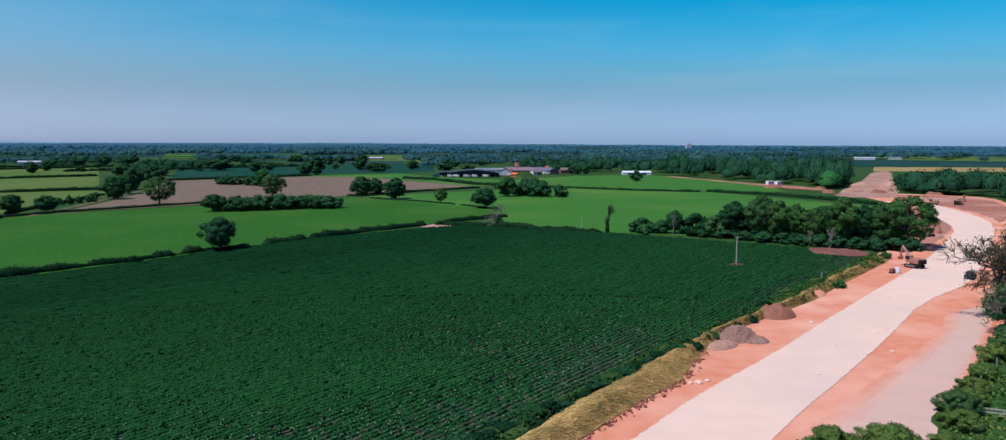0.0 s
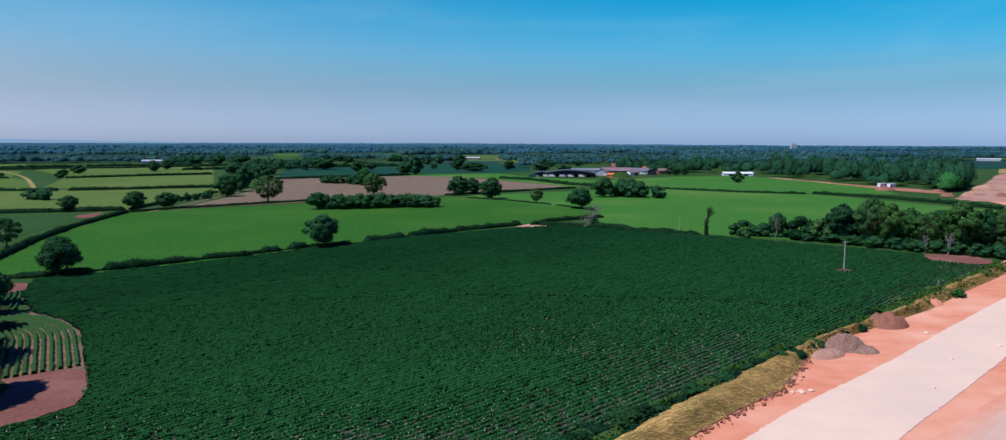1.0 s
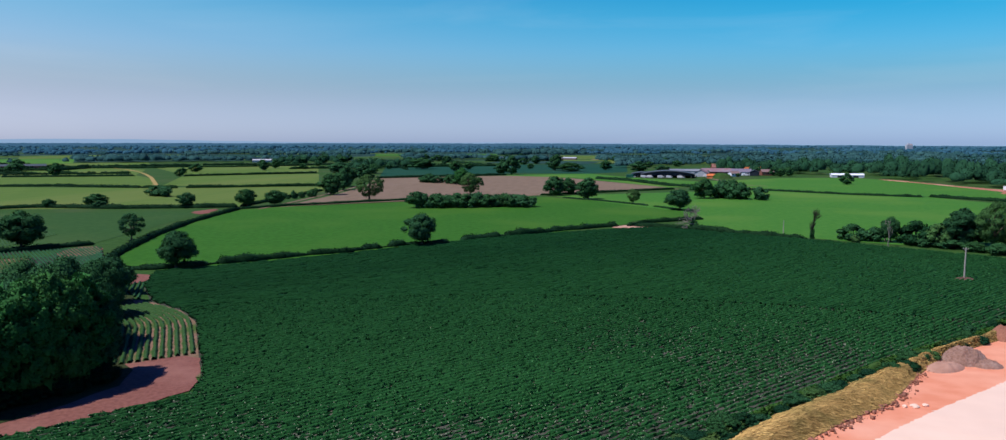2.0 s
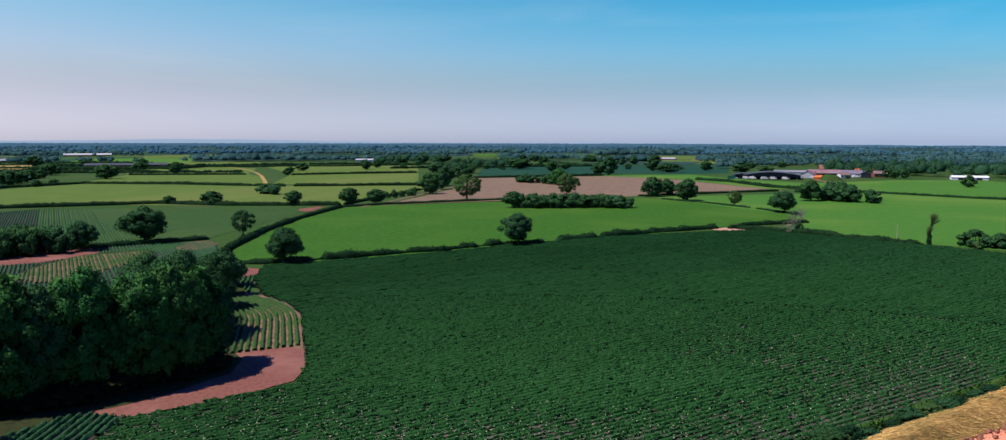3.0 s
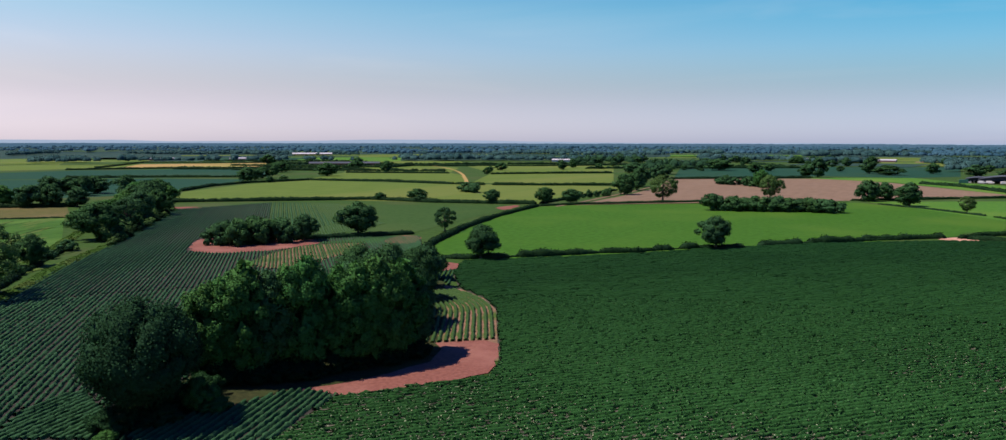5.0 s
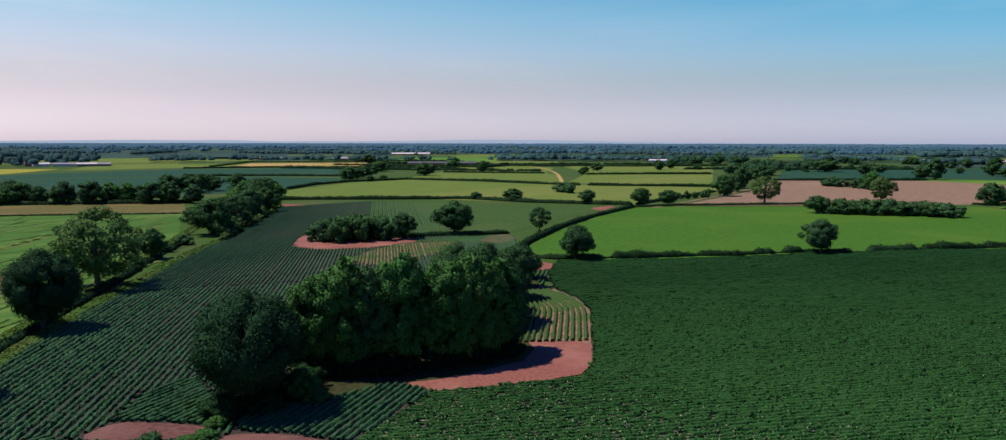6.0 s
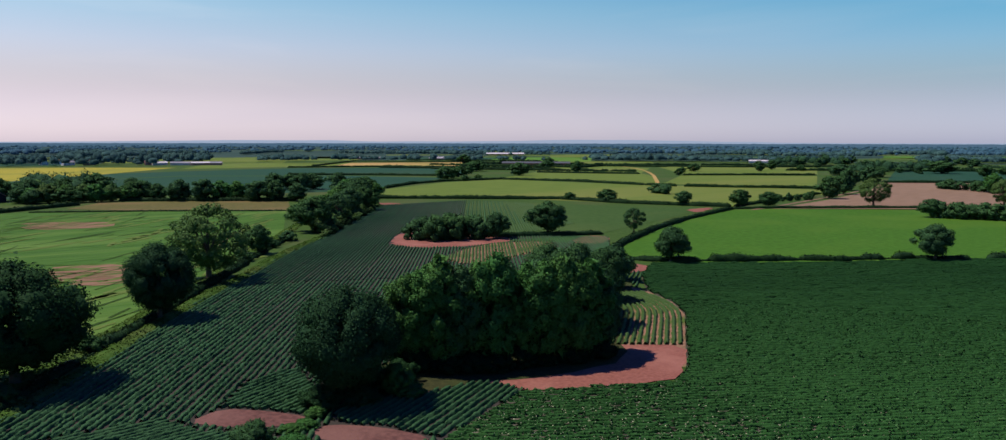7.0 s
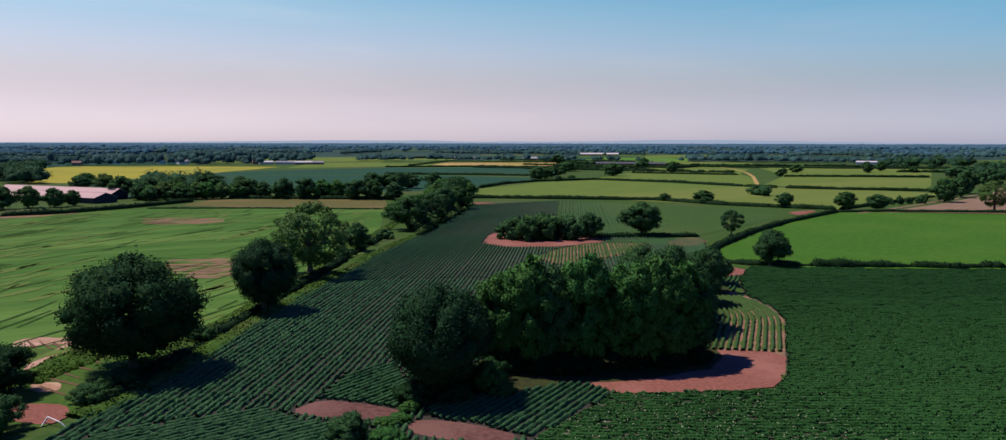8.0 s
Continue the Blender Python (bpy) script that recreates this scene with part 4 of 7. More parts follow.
def shape(kind, leaf, bark="bark"):
    """The shared trunk and crown meshes of one kind of plant."""
    if (kind, leaf) in SHAPES:
        return SHAPES[kind, leaf]
    base, v = kind.rsplit("_", 1)
    seed = 11 + 7 * int(v)
    spec = {"oak": dict(lobes=52, n=15000, size=0.028, low=0.10, belly=0.42, lobe_r=(0.10, 0.18), sway=0.7, core=900),
            "field_oak": dict(lobes=44, n=6500, size=0.042, low=0.13, belly=0.42, lobe_r=(0.09, 0.19), core=400, sway=1.1),
            "speck": dict(lobes=20, n=1300, size=0.085, low=0.03, belly=0.4, lobe_r=(0.12, 0.20), core=80, sway=0.8),
            "tall": dict(lobes=60, n=17000, size=0.034, aspect=1.4, low=0.10, top=0.97, belly=0.5, peak=0.42, lobe_r=(0.09, 0.16), rise=0.85, sway=0.8),
            "plume": dict(lobes=84, n=11000, size=0.050, aspect=2.2, low=0.04, top=0.98, belly=0.62, peak=0.42, lobe_r=(0.08, 0.16), rise=0.6, sway=0.9, shell=0.5),
            "airy": dict(lobes=60, n=9500, size=0.030, low=0.16, belly=0.5, lobe_r=(0.07, 0.12), core=60, sway=0.5, shell=0.4),
            "big_oak": dict(lobes=96, n=32000, size=0.021, low=0.17, top=0.97, belly=0.42, peak=0.42, lobe_r=(0.08, 0.16), core=2200, sway=0.34, rise=1.1),
            "nearbush": dict(lobes=64, n=15000, aspect=0.6, size=0.026, low=0.0, top=0.95, belly=0.3, lobe_r=(0.06, 0.14), core=500, sway=0.9, rise=1.5),
            "bush": dict(lobes=30, n=4200, aspect=0.6, size=0.048, low=0.0, top=0.95, belly=0.3, lobe_r=(0.10, 0.18), core=250, rise=1.4),
            "mid": dict(lobes=30, n=2400, size=0.066, low=0.04, belly=0.42, lobe_r=(0.11, 0.19), core=200, sway=0.9),
            "farbush": dict(lobes=18, n=1300, aspect=0.6, size=0.074, low=0.0, top=0.95, belly=0.3, lobe_r=(0.11, 0.19), core=120, rise=1.4)}[base]
    (cv, cf, cn), tips = crown_shape(seed, **spec)
    tv, tf = trunk_shape(seed, tips, fork=0.12 if "bush" in base else 0.27, limbs=10 if base == "airy" else 6)
    SHAPES[kind, leaf] = (mesh_of("trunk", tv, tf, M[bark], True), mesh_of("crown", cv, cf, M[leaf], normals=cn))
    return SHAPES[kind, leaf]


def plant(name, x, y, h, w, kind, leaf, label, category, group="", turn=None, z=0.0):
    far = math.hypot(x, y) > 150
    kind = kind.replace("oak_", "field_oak_") if far and kind.startswith("oak") else kind.replace("bush_", "farbush_") if far and kind.startswith("bush") else kind
    kind = kind.replace("bush_", "nearbush_") if kind.startswith("bush") and math.hypot(x, y) < 112 else kind
    kind = kind.replace("mid_", "speck_") if math.hypot(x, y) > 560 else kind
    tm, cm = shape(kind, leaf)
    turn = (x * 37.7 + y * 91.3) % 360 if turn is None else turn
    ob = empty(name, pose(x, y, z, 0, 0, turn) @ Matrix.Diagonal((w, w, h, 1)))
    part("stem" if "bush" in kind else "trunk", tm, None, ob)
    part("foliage" if "bush" in kind else "crown", cm, None, ob)
    return tagged(ob, label, category, group)


def bare_tree(name, x, y, h, w, seed, mat, label, leaves=0, levels=5):
    """A dead or leafless tree: crooked limbs that fork again and again into twigs."""
    g = np.random.default_rng(seed)
    runs, tips = [], []

    def grow(p, d, length, r, depth):
        bend = g.normal(0, 0.1 * length, 3)
        q, e = p + d * length * 0.5 + bend, p + d * length
        runs.append([(*p, r), (*q, r * 0.82), (*e, r * 0.6)])
        if depth == 0:
            tips.append(e)
            return
        for _ in range(3 if depth != 1 else 8):
            nd = d * 0.8 + g.normal(0, 0.5, 3) * (w / h)
            nd[2] += 0.08
            nd /= np.linalg.norm(nd)
            grow(e if g.random() < 0.55 else q, nd, length * g.uniform(0.6, 0.88), max(r * 0.58, h * 0.0019), depth - 1)

    grow(np.zeros(3), np.array((0.03, 0.02, 1.0)), h * 0.27, h * 0.026, levels)
    tv, tf = tubes(runs, 4)
    sc = np.array((w / max(np.ptp(tv[:, 0]), np.ptp(tv[:, 1])),) * 2 + (h / tv[:, 2].max(),))
    ob = empty(name, pose(x, y, 0))
    part("branching", mesh_of("branching", tv * sc, tf, mat), None, ob)
    if leaves:
        t = np.array(tips)[g.integers(0, len(tips), leaves)] * sc + g.normal(0, 0.3, (leaves, 3))
        cv, cf = cards(t, g.normal(0, 1, (leaves, 3)), 0.32, g)
        part("sparse_leaves", mesh_of("sparse_leaves", cv, cf, M["grey_leaf"]), None, ob)
    return tagged(ob, label, "tree")


def hedge(path, width, height, label, leaf="hedge", density=34, size=0.42, seed=0, ragged=0.3, gaps=0.0):
    """A hedge along a plan path: a lumpy woody core under leaf sprays, its top uneven."""
    height *= 0.76
    g = np.random.default_rng(seed + 100)
    p = np.array(path, float)
    lens = np.hypot(*(p[1:] - p[:-1]).T)
    acc = np.concatenate([[0], np.cumsum(lens)])
    total = acc[-1]

    def at(s):
        return np.stack([np.interp(s, acc, p[:, 0]), np.interp(s, acc, p[:, 1])], -1)

    def lump(s):
        q = at(s)
        a = lattice(q[:, 0] + 500, q[:, 1] + 900, 2.2, seed) * 0.5 + lattice(q[:, 0] + 70, q[:, 1] + 90, 7.0, seed + 1) * 0.5
        k = 1 + ragged * (a - 0.5) * 2.4
        k = k * np.clip(0.3 + np.minimum(s, total - s) / 2.2, 0.3, 1)
        if gaps:
            k = np.where(lattice(q[:, 0] + 10, q[:, 1] + 10, 9.0, seed + 2) < gaps, 0.25, k)
        return k

    n = int(total * density * 0.85)
    s = g.uniform(0, total, n)
    k = lump(s)
    q, d = at(s), at(np.minimum(s + 0.5, total)) - at(np.maximum(s - 0.5, 0))
    d /= np.linalg.norm(d, axis=1, keepdims=True) + 1e-9
    side = np.stack([-d[:, 1], d[:, 0]], 1)
    a = g.uniform(-0.25, math.pi + 0.25, n)
    cu, su = np.cos(a), np.sin(a)
    sq = 1 / np.maximum(np.abs(cu), np.abs(su)) ** 0.5
    rr = g.normal(1, 0.08, n)
    lat, z = cu * sq * rr * width / 2 * np.clip(k, 0.5, 1.3), np.maximum(0.1, su * sq * rr * height * 0.86 * k)
    cen = np.concatenate([q + side * lat[:, None], z[:, None]], 1)
    nr = np.concatenate([side * cu[:, None], su[:, None]], 1)
    v, f = cards(cen, nr, size, g)
    st = np.arange(0, total, max(0.8, size * 2))
    kk = lump(st)
    q, d = at(st), at(np.minimum(st + 0.5, total)) - at(np.maximum(st - 0.5, 0))
    d /= np.linalg.norm(d, axis=1, keepdims=True) + 1e-9
    side = np.stack([-d[:, 1], d[:, 0]], 1)
    prof = [(-0.42, 0.0), (-0.40, 0.6), (0.0, 0.82), (0.40, 0.6), (0.42, 0.0)]
    cv = np.stack([np.concatenate([q + side * (o * width * kk)[:, None], (zz * height * kk)[:, None]], 1) for o, zz in prof], 1)
    i = np.arange(len(st) - 1)[:, None] * 5
    cf = np.concatenate([np.concatenate([i + c, i + c + 1, i + c + 6, i + c + 5], 1) for c in range(4)])
    ob = empty("hedge", pose(0, 0, 0))
    part("woody_core", mesh_of("woody_core", cv.reshape(-1, 3), cf, M[leaf]), None, ob)
    soft = unit(nr + g.normal(0, 0.25, nr.shape))
    part("foliage", mesh_of("foliage", v, f, M[leaf], normals=np.repeat(soft, 4, axis=0)), None, ob)
    return tagged(ob, label, "hedge")


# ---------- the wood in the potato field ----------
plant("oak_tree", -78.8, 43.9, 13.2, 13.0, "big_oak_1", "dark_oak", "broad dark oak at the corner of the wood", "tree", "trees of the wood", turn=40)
for i, (x, y, h, w) in enumerate([(-84.9, 56.3, 12.6, 7.0), (-83.1, 57.8, 13.5, 7.1), (-81.7, 59.7, 14.6, 8.1), (-80.5, 62.2, 13.9, 7.1), (-79.6, 64.4, 14.2, 7.0), (-78.1, 66.4, 15.5, 7.7), (-76.6, 70.5, 13.2, 6.9), (-75.2, 72.3, 14.3, 7.8), (-74.2, 74.6, 14.7, 7.4), (-73.0, 76.3, 13.7, 7.0), (-73.5, 79.6, 13.2, 7.8), (-73.8, 82.6, 11.6, 6.1)]):
    plant("woodland_tree", x, y, h, w, f"plume_{1 + i % 4}", "bright" if i not in (3, 11) else "oak", "tall fresh-green tree at the edge of the wood", "tree", "trees of the wood")
for i, (x, y, h, w) in enumerate([(-83.3, 79.3, 13.3, 9.5), (-93.2, 67.5, 11.3, 9.5), (-90.3, 72.0, 11.6, 9), (-86.8, 77.1, 10.5, 9), (-86.4, 90.6, 14.2, 10.5), (-87.0, 95.4, 11.9, 9.5), (-87.0, 87.1, 13.4, 10), (-99, 110, 10.5, 10.5), (-106, 121, 9.5, 9.0), (-94, 99, 12.5, 11), (-101, 98, 12, 11), (-112, 130, 7.5, 8.0)]):
    plant("woodland_tree", x, y, h, w, f"oak_{2 + i % 2}", "oak", "dark green broadleaved tree inside the wood", "tree", "trees of the wood")
# dark leaves put the oak's shade into the colour of this scrub
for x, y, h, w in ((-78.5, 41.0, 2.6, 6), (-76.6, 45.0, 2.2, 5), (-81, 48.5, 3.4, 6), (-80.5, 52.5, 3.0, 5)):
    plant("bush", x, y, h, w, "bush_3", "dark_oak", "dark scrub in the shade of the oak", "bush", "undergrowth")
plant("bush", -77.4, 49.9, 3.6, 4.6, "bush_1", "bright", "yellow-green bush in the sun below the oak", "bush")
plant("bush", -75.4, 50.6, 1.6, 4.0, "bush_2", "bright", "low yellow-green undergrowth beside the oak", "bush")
plant("bush", -71.5, 29.8, 3.0, 4.8, "bush_1", "oak", "dark elder bush among potato rows", "bush")
plant("bush", -68.5, 32.5, 1.8, 4.0, "bush_2", "bright", "low green bush beside bare soil", "bush")
# the hedge's near-black leaves carry the shade at the wood's foot
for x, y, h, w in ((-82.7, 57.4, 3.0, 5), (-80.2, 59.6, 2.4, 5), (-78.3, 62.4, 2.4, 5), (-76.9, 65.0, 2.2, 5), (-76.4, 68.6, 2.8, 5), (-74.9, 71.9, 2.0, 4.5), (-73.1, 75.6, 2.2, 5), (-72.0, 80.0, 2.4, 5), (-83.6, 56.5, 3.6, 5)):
    plant("bush", x, y, h, w, "bush_2", "hedge", "dark undergrowth below the wood, leaves also darkened for shade", "bush", "undergrowth")

for x, y, h, w in ((-76.1, 38.6, 1.2, 2.6), (-73.9, 36.4, 1.0, 2.8), (-73.6, 34.6, 0.9, 2.6)):
    plant("bush", x, y, h, w, "bush_2", "bright", "low bright green weeds between soil patches", "bush", "headland weeds")

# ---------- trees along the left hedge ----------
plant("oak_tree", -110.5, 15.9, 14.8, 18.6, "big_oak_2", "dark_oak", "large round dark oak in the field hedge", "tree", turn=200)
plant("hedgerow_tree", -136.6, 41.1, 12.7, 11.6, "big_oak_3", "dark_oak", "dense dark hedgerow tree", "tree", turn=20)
plant("ash_tree", -169.5, 61.5, 16.8, 18.6, "airy_1", "grey_leaf", "tall open-crowned ash in the hedge", "tree", turn=75)
plant("hedgerow_tree", -199.8, 86.1, 8.4, 7.6, "oak_3", "oak", "small round dark hedgerow tree", "tree")
plant("hedgerow_tree", -239.8, 123.0, 12.4, 16.0, "oak_2", "oak", "broad round hedgerow tree over the potato rows", "tree", turn=150)
plant("hedgerow_tree", -258, 142, 11.5, 11.5, "airy_2", "oak", "hedgerow tree with a leaning pale stem", "tree")
plant("hedgerow_tree", -281, 160, 12.0, 13.0, "oak_3", "oak", "dark hedgerow tree at the field side", "tree")
plant("hedgerow_tree", -300, 178, 10.8, 13.0, "oak_1", "oak", "dark hedgerow tree at the field side", "tree")
plant("hedgerow_tree", -324, 188, 13.2, 15.0, "oak_2", "oak", "tall dark tree at the hedge corner", "tree")
plant("hedgerow_tree", -363, 222.5, 8.2, 10.2, "mid_2", "bright", "pale green round tree at the hedge corner", "tree")
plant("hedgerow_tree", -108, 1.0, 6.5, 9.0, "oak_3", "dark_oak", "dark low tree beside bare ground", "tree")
plant("hedgerow_tree", -94.0, -1.0, 4.5, 7.5, "bush_1", "oak", "dark thicket in the hedge", "bush")
for x, y, h, w in ((-103, 13, 2.6, 5.0), (-99, 9.5, 2.4, 4.6), (-122, 27, 2.2, 4.5), (-143, 44, 2.0, 4), (-155, 53, 2.2, 4.2), (-180, 70, 2.5, 5), (-190, 78, 2.6, 5), (-210, 94, 2.6, 5.5), (-222, 105, 3, 6),
                   (-248, 129, 3.0, 6), (-270, 150, 3.0, 6), (-290, 166, 3.2, 6)):
    plant("bush", x, y, h, w, "bush_2", "oak", "leafy bush in the field hedge", "bush", "hedge bushes")

for x, y, h, w in ((-345, 193, 11, 14), (-356, 201, 11.2, 14), (-334, 184, 9.0, 11), (-312, 172, 9.5, 12), (-268, 134, 8.5, 12), (-290, 152, 8.5, 12)):
    plant("hedgerow_tree", x, y, h, w, f"mid_{1 + int(-x) % 3}", "oak" if int(-x) % 2 else "bright", "dense leafy tree of the overgrown field side", "tree", "field side thicket")
for i in range(22):
    u = i / 21
    plant("bush", -234 - 92 * u + rng.normal(0, 1.0), 122 + 76 * u + rng.normal(0, 1.0), 3.6 + 2.4 * rng.random(), 7 + 3 * rng.random(), f"farbush_{1 + i % 2}", "oak" if i % 4 else "grey_leaf",
          "dark bush filling the overgrown field side" if i % 4 else "pale bush at the edge of the rows", "bush", "field side bushes")
for i in range(26):
    u = i / 25
    plant("bush", -222 - 95 * u + rng.normal(0, 0.8), 117.5 + 79 * u + rng.normal(0, 0.8), 1.2 + 1.4 * rng.random(), 3.2 + 2 * rng.random(), f"farbush_{1 + i % 2}", "hedge" if i % 3 else "grey_leaf",
          "low rough bush along the row ends", "bush", "row end bushes")

# ---------- the small copse and trees of the middle fields ----------
for i, (x, y, h, w) in enumerate([(-199, 137, 6.0, 9.5), (-193, 139.5, 7.6, 10), (-190, 147, 7.2, 10), (-194, 155, 6.6, 10), (-203, 142, 6.2, 9), (-187, 151, 7.0, 9), (-196, 146, 7.6, 10), (-198, 150, 7.0, 10), (-191, 143, 7.4, 9)]):
    plant("copse_tree", x, y, h, w, f"bush_{1 + i % 3}", "oak", "dense dark tree of a small copse", "tree", "copse trees")
plant("oak_tree", -185.7, 157.5, 8.6, 8.6, "oak_3", "oak", "round oak beside the copse", "tree")
plant("oak_tree", -182.4, 176.7, 11.3, 13.2, "oak_1", "oak", "spreading field oak with layered crown", "tree", turn=110)
plant("stag_oak", -168.3, 203.2, 8.8, 7.4, "airy_2", "oak", "stag-headed oak in the hedge", "tree")
for x, y, h, w, k, lf, lb in ((-119.8, 159, 9.6, 9.6, "oak_2", "oak", "dark oak at the hedge corner"), (-77.8, 213.5, 9.8, 10.2, "oak_3", "oak", "round dark oak in the long hedge"),
                              (-164.2, 372.7, 13.6, 15, "airy_1", "grey_leaf", "spreading pale-leaved tree on the field edge"),
                              (-203.6, 408, 12.8, 13.5, "mid_1", "oak", "dark tree by the lane"), (-229.9, 485, 14.6, 14.5, "mid_2", "oak", "dark tall tree by the lane"),
                              (-256.9, 575, 13.0, 21.0, "mid_3", "oak", "broad dark tree by the lane"), (-215, 448, 13, 13, "mid_3", "oak", "dark tree by the lane"),
                              (-202.3, 320.7, 8.8, 10.2, "oak_2", "oak", "round dark tree in a hedgerow"), (-193.6, 330.5, 7.6, 11.6, "oak_3", "oak", "low spreading dark hedgerow tree"),
                              (-269.4, 304, 6.4, 11.5, "mid_1", "oak", "round bush-like tree in the hay field hedge"), (-292, 374, 5.6, 13, "bush_2", "oak", "wide low thicket in the hay field"),
                              (-284, 370, 5.4, 12, "bush_3", "oak", "wide low thicket in the hay field"), (-226.5, 310.5, 7.2, 9.0, "oak_3", "oak", "leaning small oak in a hedge"),
                              (-161, 525, 12.4, 12.5, "mid_2", "bright", "fresh green tree on the bare field"), (-123.7, 418.5, 13.9, 13.0, "airy_2", "grey_leaf", "tall pale-leaved tree on the bare field"),
                              (-124.5, 336, 8.0, 10.4, "oak_2", "oak", "round dark tree at the thicket's end")):
    plant("field_tree", x, y, h, w, k, lf, lb, "tree")
for x, y, h, w, k, lf, lb in ((-78.4, 434, 11.8, 13, "mid_1", "oak", "dark field tree between pastures"), (-73, 447, 9.8, 11.5, "mid_3", "oak", "dark field tree between pastures"),
                              (-56.6, 412, 11.6, 13.5, "mid_2", "oak", "dark round field tree between pastures"), (-30.7, 385, 7.6, 7.4, "airy_1", "grey_leaf", "thin pale tree in the pasture"),
                              (-7.9, 354.7, 9.8, 12.6, "oak_2", "oak", "spreading dark tree on the pasture edge"),
                              (3, 433, 10.8, 14, "mid_3", "oak", "dark tree of a pasture clump"), (12, 438, 9.4, 15, "farbush_1", "oak", "low dark thicket in the pasture"),
                              (17, 436, 9.6, 16, "farbush_1", "oak", "dark thicket in the pasture"), (22, 432, 8.4, 15, "farbush_2", "oak", "low dark thicket in the pasture"), (31, 429, 6.6, 11, "farbush_1", "oak", "low thicket in the pasture"),
                              (103, 603, 8.6, 9.4, "mid_1", "oak", "lone dark tree in the green pasture"),
                              (-298.7, 822, 13.3, 32, "mid_2", "oak", "wide dark clump in a bluish field"), (-169, 708, 18, 17, "mid_1", "oak", "tall dark tree beside the bare field"),
                              (-180, 712, 12, 14, "mid_2", "oak", "dark tree beside the bare field"), (-149, 822, 16.6, 17, "mid_3", "oak", "dark tall distant field tree"),
                              (-127.6, 797, 9.4, 27, "mid_1", "oak", "wide far clump of trees"), (-97.7, 851, 11.4, 14, "mid_2", "oak", "dark distant field tree")):
    plant("field_tree", x, y, h, w, k, lf, lb, "tree")
for x, y, h, w in ((-505, 374, 11, 17.5), (-520, 392, 9, 15), (-537, 413, 9.6, 18), (-578, 458, 10, 9), (-526, 473, 12.3, 22), (-885, 690, 12.9, 22), (-540, 562, 10, 10), (-435, 587, 6.8, 8),
                   (-476, 372, 5, 8), (-484, 392, 4.5, 8), (-340, 700, 11, 25), (-300, 690, 10, 20), (-470, 640, 6, 9), (-262, 297, 3.6, 6), (-286, 293, 4.2, 6)):
    plant("field_tree", x, y, h, w, f"mid_{1 + int(-x) % 3}", "oak", "dark green distant field tree", "tree", "far field trees")

for i in range(64):
    az, r = radians(1 + 62 * rng.random()), 790 + 520 * rng.random()
    x, y, h = -math.sin(az) * r, math.cos(az) * r, 6 + 6 * rng.random()
    if not any(inside(np.array([x * s]), np.array([y * s]), f)[0] for f in (TAN_FIELD, GREEN_FAR, T_FAR) for s in (1, 1.06, 1.15)):
        plant("field_tree", x, y, h, h * (1.0 + rng.random()), f"mid_{1 + i % 3}", "oak", "dark tree scattered over distant fields", "tree", "far field trees")
for i in range(26):
    az, r, tw = radians(3 + 56 * rng.random()), 800 + 450 * rng.random(), (0.5, 2.1)[i % 2] + rng.normal(0, 0.15)
    x, y, ln = -math.sin(az) * r, math.cos(az) * r, 50 + 70 * rng.random()
    if not any(inside(np.array([x * s]), np.array([y * s]), f)[0] for f in (TAN_FIELD, GREEN_FAR, T_FAR) for s in (1, 1.06, 1.15)):
        hedge([(x - math.cos(tw) * ln, y - math.sin(tw) * ln), (x, y), (x + math.cos(tw) * ln, y + math.sin(tw) * ln)], 3.4, 3.6, "dark hedge between distant fields", density=5, size=1.5, seed=80 + i, ragged=0.6)

# ---------- row of trees beyond the barley ----------
for i, (x, y, h, w) in enumerate([(-424, 121.5, 10.8, 14), (-417.5, 127, 9, 11), (-409, 135, 11.2, 15), (-399.5, 143.5, 12, 13.5), (-398, 152, 10.6, 12.5), (-393, 158.5, 10.3, 12), (-382, 164, 11, 14),
                                  (-377, 172, 10.8, 11.5), (-369, 180, 9.6, 12), (-431, 122.7, 10.5, 12.6)]):
    plant("avenue_tree", x, y, h, w, f"mid_{1 + i % 3}", "bright" if i in (4, 5) else "oak", "round tree in a straight row" if i not in (4, 5) else "pale green tree in a straight row", "tree", "row of trees")
for i, (x, y, h, w) in enumerate([(-411, 29, 9.6, 11), (-413, 19, 10.2, 12), (-410, 9, 10.4, 13), (-414, 37, 8.0, 8), (-414, 0, 9, 12), (-560, 55, 9, 17), (-540, 66, 11, 14), (-460, 64, 12, 17), (-450, 76, 11.6, 17), (-456, 90, 9.4, 17),
                                  (-465, 110, 13.4, 19), (-480, 84, 10, 16), (-490, 100, 10, 16), (-405, 6, 5, 9), (-470, 130, 10, 16), (-600, 62, 9, 18)]):
    plant("farmyard_tree", x, y, h, w, f"mid_{1 + i % 3}", "grey_leaf" if i % 5 == 1 else "oak", "pale green tree beside the long barn" if i % 5 == 1 else "dark tree beside the long barn", "tree", "barn trees")
for i, (x, y) in enumerate([(-478, 227), (-455, 232), (-432, 238), (-408, 236), (-388, 232), (-366, 216), (-352, 204), (-470, 214), (-440, 218)]):
    plant("hedgerow_tree", x, y, 9.5 + i % 3, 14 + i % 2 * 3, f"mid_{1 + i % 3}", "oak", "dark tree of the far hedge line", "tree", "hedge line trees")

